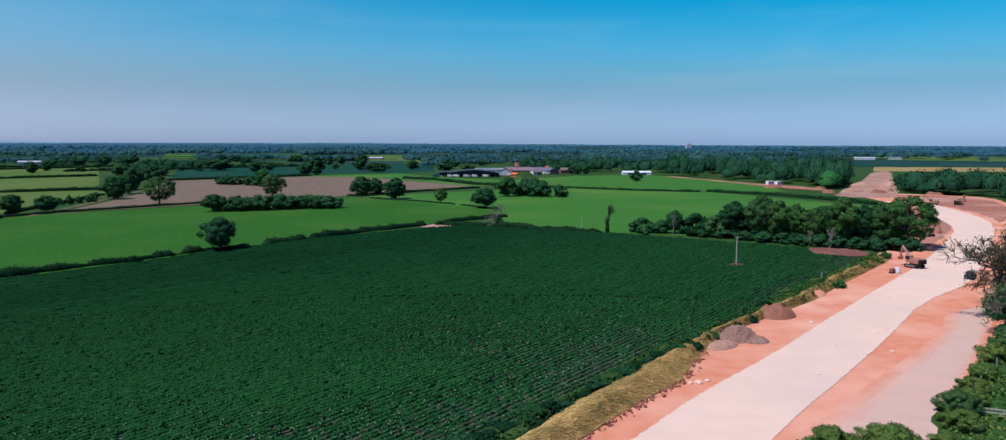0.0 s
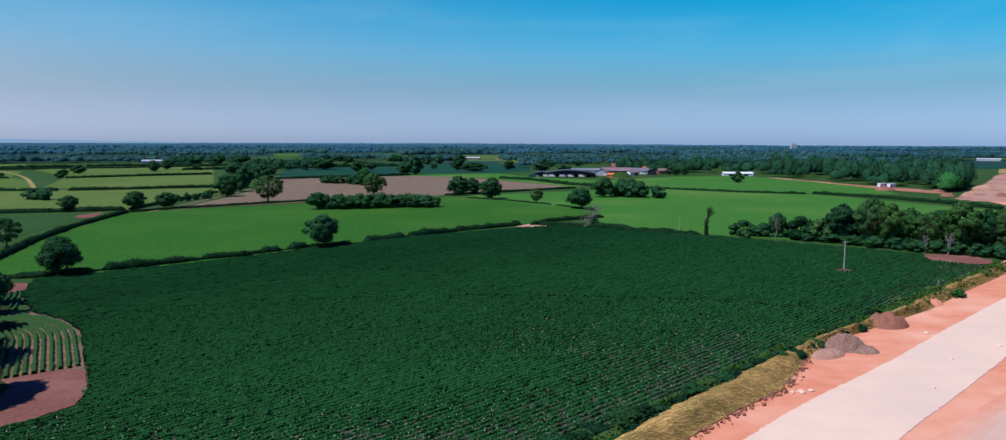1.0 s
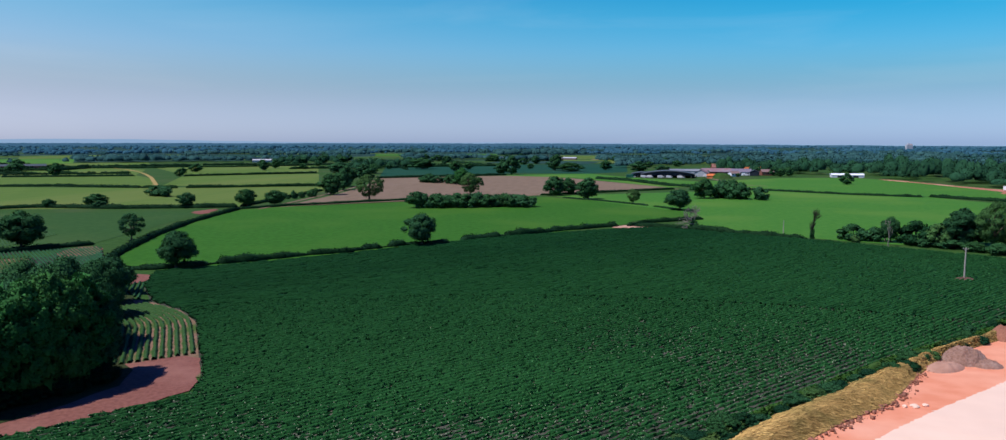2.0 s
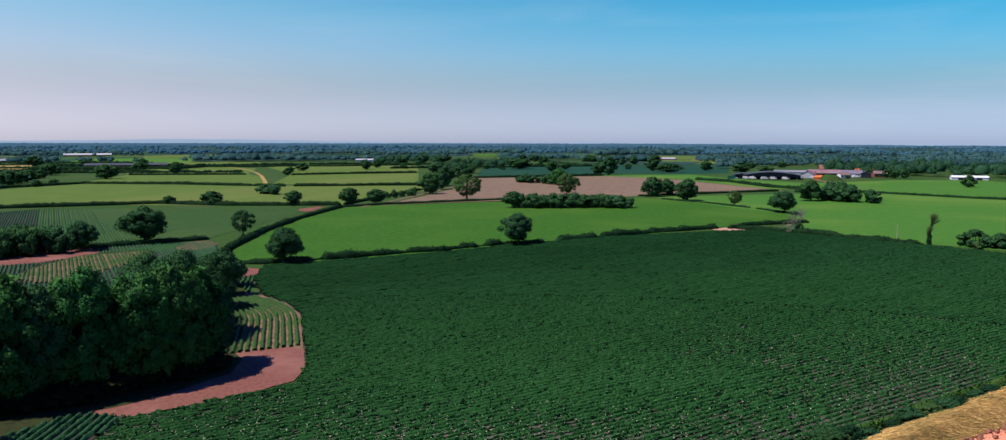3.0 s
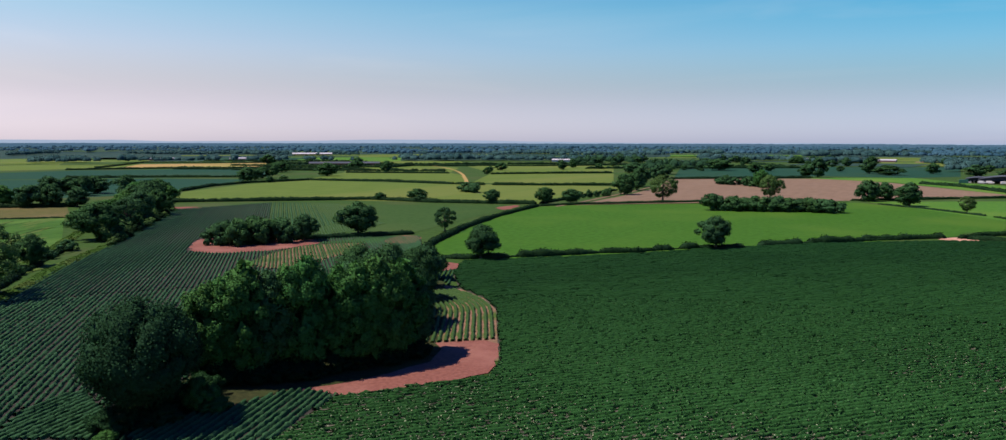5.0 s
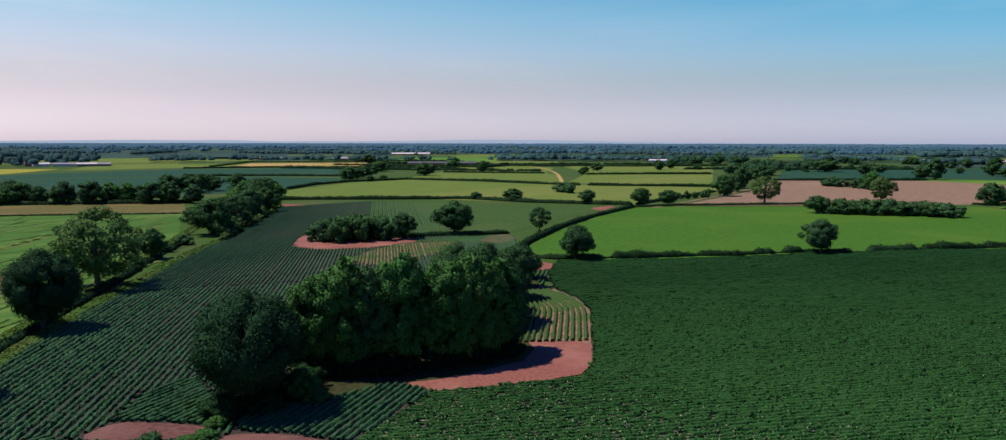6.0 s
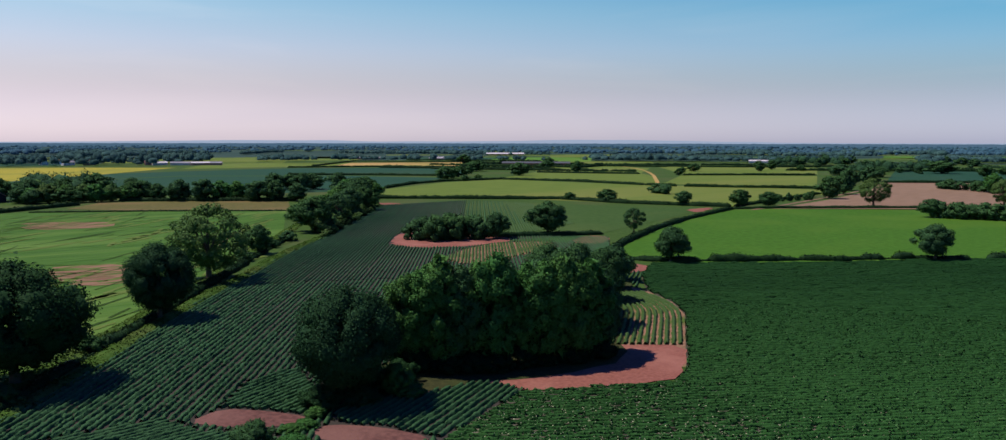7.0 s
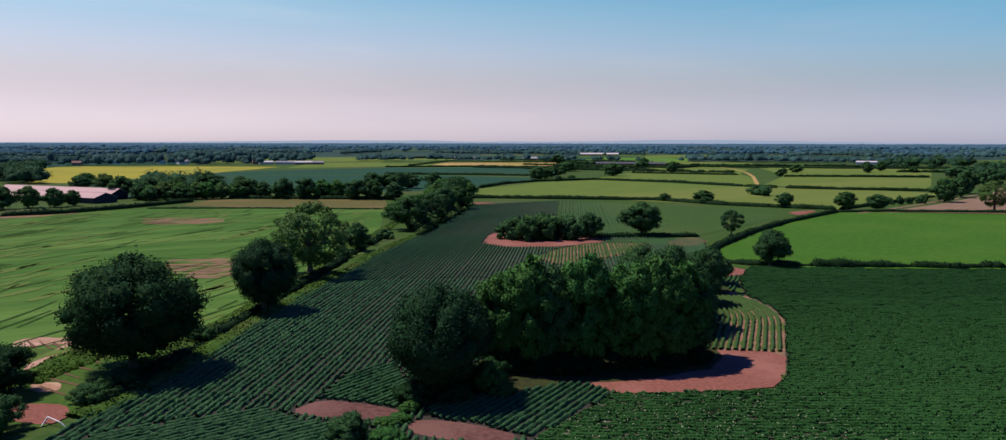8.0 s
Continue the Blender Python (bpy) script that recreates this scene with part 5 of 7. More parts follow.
for i in range(17):
    u = i / 16
    x, y = -437 + 17 * u + rng.normal(0, 3), 70 + 56 * u + rng.normal(0, 3)
    plant("farmyard_tree", x, y, 6.5 + 4 * rng.random(), 9 + 5 * rng.random(), f"mid_{1 + i % 3}", ("oak", "bright", "oak", "grey_leaf")[i % 4], ("dark", "fresh green", "dark", "pale green")[i % 4] + " tree beside the long barn", "tree", "barn trees")
for i in range(11):
    u = i / 10
    plant("bush", -120 + 42 * u + rng.normal(0, 0.8), 337 + 20 * u + rng.normal(0, 1.2), 5.2 + 1.6 * rng.random(), 10 + 4 * rng.random(), f"bush_{1 + i % 3}", "oak", "rounded dark bush of a pasture thicket", "bush", "thicket bushes")
for i in range(8):
    u = i / 7
    plant("bush", -198 + 46 * u + rng.normal(0, 1.5), 552 - 24 * u + rng.normal(0, 2), 4.0 + 2.5 * rng.random(), 10 + 3 * rng.random(), f"farbush_{1 + i % 2}", "oak", "rounded dark bush on the bare field", "bush", "bare field thicket")

# ---------- wood beside the road, dead trees, scrub ----------
for i, (x, y, h, w, leaf, kind) in enumerate([(46.7, 259.4, 4.8, 9.2, 'oak', 'bush'),
                                                 (52.4, 257.6, 4.1, 8.7, 'oak', 'bush'),
                                                 (56.7, 255.9, 8.1, 6.3, 'oak', 'oak'),
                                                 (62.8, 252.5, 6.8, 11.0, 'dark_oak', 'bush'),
                                                 (67.6, 249.1, 6.3, 9.5, 'grey_leaf', 'bush'),
                                                 (73.8, 247.5, 10.9, 10.4, 'oak', 'plume'),
                                                 (79.9, 242.6, 14.1, 10.8, 'grey_leaf', 'airy'),
                                                 (84.3, 238.0, 12.5, 8.6, 'road_leaf', 'plume'),
                                                 (88.7, 235.0, 10.9, 7.6, 'road_leaf', 'plume'),
                                                 (92.2, 232.1, 11.2, 10.6, 'road_leaf', 'airy'),
                                                 (99.6, 227.8, 14.0, 10.6, 'road_leaf', 'plume'),
                                                 (104.6, 225.1, 11.6, 8.0, 'oak', 'plume'),
                                                 (108.3, 222.4, 12.9, 8.2, 'grey_leaf', 'plume'),
                                                 (115.7, 222.5, 16.0, 18.4, 'road_leaf', 'airy')]):
    plant("woodland_tree", x, y, h, w, f"{kind}_{1 + i % (2 if kind == 'airy' else 3)}", leaf, {"oak": "dark green tree of the roadside wood", "dark_oak": "very dark tree of the roadside wood"}.get(leaf, "fresh green tree of the roadside wood"), "tree", "roadside wood")
for i, (x, y, h, w, leaf, kind) in enumerate([(73.9, 258.4, 7.1, 12.4, 'oak', 'oak'),
                                                 (80.3, 255.0, 9.1, 12.3, 'oak', 'oak'),
                                                 (86.6, 251.6, 10.2, 12.2, 'oak', 'oak'),
                                                 (92.0, 248.4, 10.1, 11.2, 'oak', 'oak'),
                                                 (101.6, 245.2, 10.7, 13.7, 'oak', 'oak'),
                                                 (109.4, 242.1, 10.6, 12.2, 'oak', 'oak'),
                                                 (115.0, 239.1, 10.1, 11.2, 'oak', 'oak'),
                                                 (120.3, 239.1, 12.4, 14.8, 'oak', 'oak'),
                                                 (63.7, 247.7, 2.2, 7.5, 'oak', 'bush'),
                                                 (69.9, 244.3, 2.5, 8.2, 'oak', 'bush'),
                                                 (74.5, 239.6, 2.6, 8.2, 'oak', 'bush'),
                                                 (79.0, 235.0, 3.0, 8.0, 'oak', 'bush'),
                                                 (84.1, 232.1, 3.0, 7.3, 'oak', 'bush'),
                                                 (87.9, 227.8, 3.0, 7.2, 'oak', 'bush'),
                                                 (92.1, 225.0, 3.3, 7.1, 'oak', 'bush'),
                                                 (95.9, 222.3, 3.3, 7.4, 'oak', 'bush'),
                                                 (100.2, 219.7, 3.2, 7.1, 'oak', 'bush'),
                                                 (103.9, 217.2, 3.4, 7.4, 'oak', 'bush'),
                                                 (108.8, 215.8, 3.6, 8.2, 'oak', 'bush'),
                                                 (114.4, 217.2, 3.2, 7.2, 'oak', 'bush')]):
    plant("woodland_tree", x, y, h, w, f"{kind}_{1 + i % 3}", leaf, "dark tree of the roadside wood" if kind == "oak" else "dark undergrowth tree of the roadside wood", "tree", "roadside wood")
for x, y, h in [(56.2, 260.3, 6.5), (88.0, 235.3, 5.3), (88.9, 225.0, 4.9), (93.1, 220.9, 6.4), (102.8, 230.9, 6.1)]:
    bare_tree("dead_tree", x, y, h, h * 0.5, int(x), M["pale_bark"], "pale leaning stem at the wood's edge", leaves=40, levels=3)
plant("bush", 45.5, 249.5, 2.6, 3.6, "bush_1", "grey_leaf", "pale flowering bush at the wood's end", "bush")
bare_tree("dead_tree", 34.2, 255.4, 9.8, 3.6, 4, M["bark"], "dead tree with a few tufts of leaf", leaves=260, levels=4)
plant("bush", 34.2, 255.2, 4.2, 1.6, "farbush_2", "oak", "ivy climbing the foot of a dead tree", "bush")
bare_tree("dead_tree", -1.2, 279.6, 8.6, 9.0, 5, M["pale_bark"], "grey leafless tree in the hedge gap", leaves=160, levels=5)
plant("bush", -1.2, 279.0, 3.2, 3.6, "farbush_1", "oak", "ivy-clad bush round the foot of a dead tree", "bush")
bare_tree("dead_tree", 54.0, 246.0, 8.0, 4.0, 8, M["pale_bark"], "bleached dead tree at the wood's end", leaves=80, levels=4)
bare_tree("bare_tree", 84.5, 131.0, 18.5, 26.0, 21, M["bark"], "large half-dead dark-branched tree beside the haul track", leaves=3000, levels=6)
bare_tree("bare_tree", 80.0, 122.0, 9.0, 9.0, 14, M["pale_bark"], "pale half-dead tree with thin foliage", leaves=1800)
for x, y, h, w, k, lf, lb in ((31.0, 71.5, 3.2, 6.2, "bush_1", "lime_leaf", "fresh green bush at the edge of the works"), (37.0, 71.8, 3.4, 7.0, "bush_2", "lime_leaf", "dense green bush beside the haul track"),
                              (42, 71.5, 2.6, 5.5, "bush_3", "lime_leaf", "leafy bush beside the haul track"), (50.3, 84, 2.8, 4.6, "bush_1", "grey_leaf", "leafy green bush on the grassy bank"),
                              (53.5, 87, 2.0, 4.5, "bush_2", "lime_leaf", "low green scrub on the bank"), (48.5, 80, 2.0, 5, "bush_3", "lime_leaf", "low green scrub on the bank"),
                              (68, 105.5, 2.6, 5, "bush_1", "lime_leaf", "yellow-green scrub along the haul track"), (73, 111, 3.2, 5.5, "bush_2", "grey_leaf", "pale green scrub along the haul track"),
                              (80, 120, 4.0, 6.5, "bush_3", "oak", "dark scrub below bare trees"), (62, 98, 1.8, 4.5, "bush_2", "lime_leaf", "low green scrub on the bank"),
                              (57, 92, 1.8, 4.5, "bush_3", "lime_leaf", "low green scrub on the bank"), (87, 134, 4.5, 7, "bush_1", "grey_leaf", "straggling pale scrub under a bare tree"),
                              (94, 140, 5, 8, "bush_2", "oak", "dark scrub under a bare tree"), (70, 160, 1.6, 3.6, "bush_2", "bright", "bright green bush on the verge"),
                              (64, 157, 1.4, 3.0, "bush_3", "bright", "bright green bush on the verge")):
    plant("bush", x, y, h, w, k, lf, lb, "bush")
BANK_GRASS = [(40, 60), (44.1, 76.3), (47.8, 85), (56.5, 93.7), (66, 106), (79, 121), (90, 136), (110, 150), (120, 120), (90, 60)]
g = np.random.default_rng(12)
gx, gy = g.uniform(40, 120, 26000), g.uniform(60, 150, 26000)
ok = inside(gx, gy, BANK_GRASS) & (lattice(gx, gy, 5, 3) > 0.25)
gx, gy = gx[ok], gy[ok]
lean = unit(g.normal(0, 0.4, (len(gx), 3)) + (0, 0, 1.0))
v, f = cards(np.stack([gx, gy, 0.15 + 0.7 * lattice(gx, gy, 3, 4) * g.random(len(gx))], 1), lean, 0.45, g)
tagged(new("bank_grass", mesh_of("bank_grass", v, f, M["bank_leaf"], normals=np.repeat(lean, 4, axis=0))), "rank uneven grass growing on the bank", "grass", kind="stuff")
sheet("grass_bank", [(40, 60), (44.1, 76.3), (47.8, 85), (56.5, 93.7), (66, 106), (79, 121), (90, 136), (110, 150), (120, 120), (90, 60)], 0.1, M["verge_grass"], "rough green grass beyond the haul track", "grass", 1.0, 11)
for i in range(30):
    u = i / 29
    u = u ** 1.5 + rng.normal(0, 0.012)
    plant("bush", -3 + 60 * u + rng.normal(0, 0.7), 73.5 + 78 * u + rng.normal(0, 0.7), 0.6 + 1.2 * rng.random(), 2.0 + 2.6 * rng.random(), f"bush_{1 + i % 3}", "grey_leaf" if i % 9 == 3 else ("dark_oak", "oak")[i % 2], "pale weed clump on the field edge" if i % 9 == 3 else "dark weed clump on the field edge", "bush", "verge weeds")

for i, (x, y, h, w) in enumerate([(56.6, 152.8, 1.0, 3), (61.0, 157.4, 1.2, 3.4), (66.9, 163.8, 1.3, 3.6), (72.6, 170.0, 1.0, 3), (79.6, 178.3, 1.4, 3.6), (86.0, 185.6, 1.5, 3.8), (93.0, 193.5, 1.8, 4), (99.1, 201.0, 1.8, 3.6), (52.9, 147.8, 0.8, 2.6)]):
    plant("bush", x, y, h, w, f"bush_{1 + i % 3}", "lime_leaf" if i % 3 != 1 else "bright", "yellow-green weeds growing on the verge", "bush", "verge weeds")
for i in range(16):
    u, w = rng.random(), 2 + 2.4 * rng.random()
    plant("bush", 47 + 42 * u + 9 * rng.random(), 70 + 55 * u - 6 * rng.random(), 0.5 + 0.9 * rng.random(), w, f"bush_{1 + i % 3}", "lime_leaf" if i % 3 else "grey_leaf", "rough green tussock on the grass bank", "bush", "bank tussocks")

# ---------- hedges ----------
hedge([(-116, 166.5), (-103, 183.5), (-92, 198), (-83, 213), (-72, 221), (-61, 239), (-49, 256), (-29, 281)], 1.9, 1.25, "low overgrown bank joining the pieces of field hedge", seed=59, density=26, ragged=0.7, gaps=0.22)
hedge([(-134, 153.5), (-124, 157.5), (-115.5, 166.5)], 2.4, 1.5, "low dark hedge in shade of an oak", seed=2, ragged=0.5)
hedge([(-115, 168), (-109.5, 174.5), (-103.5, 182.5)], 3.0, 2.3, "dark field hedge with an uneven top", seed=1, ragged=0.45)
hedge([(-101, 187.5), (-96, 192), (-91.5, 196.5)], 2.9, 2.1, "dark field hedge between crop and pasture", seed=3, ragged=0.4)
hedge([(-91.5, 201), (-87, 205.5)], 3.0, 2.3, "short rounded piece of hedge", seed=4)
hedge([(-86, 208), (-82.5, 213.5)], 3.2, 2.3, "dark hedge below a round oak", seed=5)
hedge([(-77, 214.5), (-71, 220)], 3.2, 2.2, "dark hedge below a round oak", seed=58)
hedge([(-70, 226.5), (-65, 231.5), (-60.5, 238)], 3.0, 2.5, "dark field hedge with ragged top", seed=6, ragged=0.4)
hedge([(-60, 241.5), (-54.5, 248), (-49, 254.5)], 3.0, 2.5, "dark field hedge with ragged top", seed=7, ragged=0.4)
hedge([(-48.5, 259.5), (-39, 269), (-33, 276), (-28, 281)], 3.0, 2.4, "dark field hedge ending at a gateway", seed=8, ragged=0.4)
hedge([(-22, 281.5), (-12, 280.5), (4, 275.5), (19, 264), (33, 256.5)], 2.4, 2.0, "low rough hedge along the crop", seed=9, ragged=0.5)
hedge([(-24, 281), (-18, 296), (2, 314)], 2.4, 2.0, "clipped dark hedge beyond the gateway", seed=10)
hedge([(-137, 154), (-151, 177), (-169, 215), (-184, 255), (-199, 309)], 2.6, 2.1, "long clipped hedge running off from the corner", seed=11, density=30)
hedge([(-199, 309), (-188, 329), (-150, 376), (-143, 383)], 2.4, 1.5, "low hedge between pasture and bare field", seed=12, density=20)
hedge([(-359, 220), (-344, 237), (-313, 270), (-292, 292), (-252, 297), (-222, 310), (-206, 319)], 3.4, 2.6, "long dark hedge below the hay field", seed=13, density=26, size=0.6)
hedge([(-433, 273), (-464, 314), (-482, 357), (-478, 411), (-420, 434), (-350, 434)], 3.2, 2.4, "dark hedge above the hay field", seed=14, density=16, size=0.8)
hedge([(-350, 434), (-326, 438)], 3.0, 2.6, "dark hedge piece by a track", seed=15, density=16, size=0.8)
hedge([(-322, 441), (-288, 461), (-253, 490)], 3.0, 2.6, "dark hedge above the hay field", seed=16, density=16, size=0.8)
for k, (path, lb) in enumerate(([[(-564, 531), (-475, 581)], "dark hedge between grass fields"], [[(-432, 589), (-355, 686)], "dark hedge between grass fields"], [[(-646, 759), (-533, 822), (-474, 917)], "distant dark field hedge"],
                                [[(-664, 315), (-618, 367), (-563, 411)], "far dark hedge between bluish crops"], [[(-850, 404), (-816, 485), (-740, 573)], "far dark hedge below a straw-coloured field"],
                                [[(-82, 641), (-54, 616), (-20, 551), (-3, 540)], "dark hedge above the bare field"], [[(-259, 599), (-224, 633), (-170, 692)], "dark hedge above the bare field"],
                                [[(-878, 450), (-1044, 603), (-915, 709)], "far dark hedge round a straw-coloured field"], [[(-424, 112), (-397, 145), (-370, 180)], "dark hedge below a row of trees"],
                                [[(-371, 7), (-372, 30), (-387, 56), (-410, 89)], "dark hedge before the long barn"], [[(-420, 110), (-440, 128)], "dark hedge by the barn trees"])):
    hedge(path, 3.6, 2.8, lb, density=10, size=1.0, seed=20 + k)
hedge([(-87, 435), (-70, 450), (-42, 484), (-15, 513)], 2.6, 1.8, "hedge between pasture and bare field", seed=40, density=16, size=0.6)
hedge([(-71, 418), (-45, 397), (-23, 375)], 2.0, 0.9, "low grassy hedge line between pastures", seed=41, density=12, size=0.6)
hedge([(-20, 372), (-1, 343)], 2.0, 1.0, "low grassy hedge line between pastures", seed=42, density=12, size=0.6)
hedge([(32, 519), (86, 484), (120, 472)], 2.6, 1.8, "thin dark hedge between pastures", seed=43, density=14, size=0.7)
hedge([(124, 476), (153, 446), (172, 405), (181, 376)], 3.0, 2.4, "dark hedge along the road works", seed=44, density=18, size=0.7)
hedge([(-97, 9.5), (-101, 13), (-116, 24), (-136, 39), (-187, 77), (-228, 108)], 2.2, 1.5, "low overgrown hedge bank under large trees", seed=47, density=60, gaps=0.33, ragged=0.5)


def grass_strip(name, path, width, tall, n, mat, label, seed):
    """A rough grassy bank along a plan path: a low hump of turf under tufts of uneven height."""
    g = np.random.default_rng(seed)
    p = np.array(path, float)
    acc = np.concatenate([[0], np.cumsum(np.hypot(*(p[1:] - p[:-1]).T))])
    st = np.arange(0, acc[-1], 1.0)

    def place(q, o):
        x, y = np.interp(q, acc, p[:, 0]), np.interp(q, acc, p[:, 1])
        dx, dy = np.interp(q + 1, acc, p[:, 0]) - np.interp(q - 1, acc, p[:, 0]), np.interp(q + 1, acc, p[:, 1]) - np.interp(q - 1, acc, p[:, 1])
        ln = np.hypot(dx, dy) + 1e-6
        return x - dy / ln * o, y + dx / ln * o

    half = width / 2 * (0.8 + 0.4 * lattice(st + 500, st * 0 + 3, 6, seed))
    rows = [np.stack([*place(st, half * o + (g.normal(0, 0.15, len(st)) if abs(o) == 1 else 0)), np.full(len(st), z) + (0.12 * g.random(len(st)) if abs(o) < 1 else 0)], 1)
            for o, z in ((-1, 0.02), (-0.5, tall * 0.5), (0, tall * 0.6), (0.5, tall * 0.5), (1, 0.02))]
    v = np.stack(rows, 1).reshape(-1, 3)
    i = np.arange(len(st) - 1)[:, None] * 5
    f = np.concatenate([np.concatenate([i + c, i + c + 1, i + c + 6, i + c + 5], 1) for c in range(4)])
    q, o = g.uniform(0, acc[-1], n), g.uniform(-1, 1, n)
    x, y = place(q, o * np.interp(q, st, half))
    z = tall * (0.55 * (1 - np.abs(o)) + 0.6 * lattice(x + 700, y + 700, 2.5, seed + 1) * g.random(n)) + 0.05
    nr = np.stack([g.normal(0, 0.35, n), g.normal(0, 0.35, n), np.ones(n)], 1)
    tv, tf = cards(np.stack([x, y, z], 1), nr, 0.42, g)
    ob = empty(name, pose(0, 0, 0.02))
    part("turf", mesh_of("turf", v, f, M[mat], True), None, ob)
    part("tall_grass", mesh_of("tall_grass", tv, tf, M[mat], normals=np.repeat(unit(nr), 4, axis=0)), None, ob)
    return tagged(ob, label, "grass bank")


grass_strip("grass_bank", [(48, 139.5), (57, 149), (72, 168.5), (85.5, 186), (97, 201)], 4.6, 1.9, 6000, "verge_grass", "rough yellow-green weeds on the road verge", 84)
grass_strip("grass_bank", [(-8.5, 64), (1, 77.5), (8.4, 89.5), (16.3, 101), (24.2, 112), (32.5, 122), (40, 130.5), (48, 140.5)], 1.3, 0.9, 3600, "verge_grass", "green weeds between crop and dead grass", 85)
grass_strip("grass_bank", [(-94.5, 7.5), (-97.5, 12), (-102.5, 16.5), (-112, 24), (-125, 33.5), (-136, 42), (-149.5, 52.5), (-166, 67), (-190, 86), (-221, 115)], 3.4, 0.7, 9000, "verge_grass", "bright rough grass bank beside potato rows", 81)
grass_strip("grass_bank", [(-104, 10), (-118, 22), (-138, 37.5), (-170, 62), (-189, 75), (-228, 104), (-262, 128)], 3.6, 0.6, 9000, "verge_grass", "yellow-green rough grass along the barley edge", 82)
grass_strip("grass_bank", [(-112, 3), (-118, 8), (-124, 13)], 6.0, 0.8, 2600, "verge_grass", "lush grass between bare tracks", 83)
hedge([(-190, 157), (-180, 174), (-171, 191)], 2.8, 2.0, "dark hedge below a field oak", seed=48)
hedge([(-379, 63), (-354, 104), (-318, 150)], 1.6, 0.8, "thin field edge of tall grass", seed=49, density=12, size=0.6)
hedge([(-205, 321), (-212, 360), (-218, 400), (-225, 440)], 2.6, 1.8, "dark hedge along the lane", seed=50, density=16, size=0.7)
for x, y, h, w in ((-208, 374, 4.2, 4.2), (-207, 381, 3.3, 3.6), (-205, 388, 3.3, 5.5), (-210, 398, 3.5, 5.5), (-214, 410, 3.5, 5)):
    plant("bush", x, y, h, w, "farbush_1", "oak", "round dark bush beside the lane", "bush", "lane bushes")


# ---------- far woods ----------
BEYOND = [(420, 930), (560, 1400), (760, 1400), (700, 990), (640, 780), (389, 800)]
FAR_OPEN = [[(-332, 1511), (-365, 1721), (-210, 1719), (-160, 1279), (-268, 1265)], [(-1019, 814), (-928, 910), (-1163, 1149), (-1318, 1069)], [(-953, 453), (-1047, 506), (-1038, 606), (-859, 460)],
            [(-780, 640), (-860, 700), (-780, 790), (-690, 740)], [(-1359, 1127), (-1284, 1166), (-1486, 1350), (-1574, 1306)]]
# long open strips between the belts of trees: bearing to the left of the first view, distance, half width, depth
STRIPS = []
for az, r, a, b in ((72, 1180, 110, 330), (64, 1250, 80, 380), (58, 1420, 120, 420), (47, 1230, 90, 330), (41, 1500, 130, 450), (34, 1330, 80, 380), (26, 1300, 110, 420), (19, 1500, 120, 480), (6, 1380, 100, 430), (-2, 1300, 90, 400), (-9, 1500, 130, 460), (-17, 1350, 100, 420), (83, 1300, 100, 400)):
    ca, sa = math.cos(radians(az)), math.sin(radians(az))
    STRIPS.append([(-sa * (r + v) - ca * u, ca * (r + v) - sa * u) for u, v in ((-a, 0), (-a * 1.3, b), (a * 1.2, b * 0.9), (a, 0.1 * b))])
for k, pts in enumerate(STRIPS):
    sheet("far_field", pts, 0.035, M[("hay", "green_mid", "haze_land", "pasture_b")[k % 4]], ("distant pale grass field", "distant green crop field", "distant dull green field", "distant fresh pasture")[k % 4])
for pts, mat, lb in zip(FAR_OPEN, ("plough", "green_mid", "hay", "hay", "hay"), ("pale tan ground round distant sheds", "distant green field", "distant pale green field", "grass field before a long shed", "distant straw-coloured field")):
    sheet("far_field", pts, 0.03, M[mat], lb)

def crown_domes(x, y, h, w, sprays, size, g):
    """Rounded crowns, each a lumpy dome under leaf sprays; gives vertices, quads and the normals of the rounded forms."""
    m, nu, nv = len(x), 8, 4
    lon = np.arange(nu) * 2 * math.pi / nu
    lat = np.radians(np.array((-35.0, 5.0, 38.0, 68.0)))
    dome = np.stack([np.stack([np.cos(a) * np.cos(b), np.sin(a) * np.cos(b), np.sin(b)]) for b in lat for a in lon])
    v = dome[None] * g.normal(1, 0.10, (m, nu * nv, 1))
    size3, mid = np.stack([w * 0.46, w * 0.46, h * 0.50], 1), np.stack([x, y, h * 0.48], 1)
    v = v * size3[:, None] * 0.72 + mid[:, None]
    v[..., 2] = np.maximum(v[..., 2], 0.3)
    quads = [(b * nu + a, b * nu + (a + 1) % nu, (b + 1) * nu + (a + 1) % nu, (b + 1) * nu + a) for b in range(nv - 1) for a in range(nu)]
    top = (nv - 1) * nu
    quads += [(top, top + 1, top + 2, top + 3), (top, top + 3, top + 4, top + 7), (top + 4, top + 5, top + 6, top + 7)]
    f = (np.array(quads)[None] + (np.arange(m) * nu * nv)[:, None, None]).reshape(-1, 4)
    v = v.reshape(-1, 3)
    nr = unit(np.tile(dome, (m, 1)) * 0.85 + (0, 0, 0.38) + g.normal(0, 0.12, v.shape))
    if sprays:
        k = np.repeat(np.arange(m), sprays)
        d = g.normal(0, 1, (len(k), 3))
        d[:, 2] = np.abs(d[:, 2]) * 0.9 - 0.15
        d = unit(d)
        cv, cf = cards(d * size3[k] * g.uniform(0.68, 1.10, (len(k), 1)) + mid[k], d, size, g, 0.5)
        cv[:, 2] = np.maximum(cv[:, 2], 0.1)
        nc = unit(d * 0.85 + (0, 0, 0.38) + g.normal(0, 0.2, d.shape))
        v, f, nr = np.concatenate([v, cv]), np.concatenate([f, cf + len(v)]), np.concatenate([nr, np.repeat(nc, 4, axis=0)])
    return v, f, nr


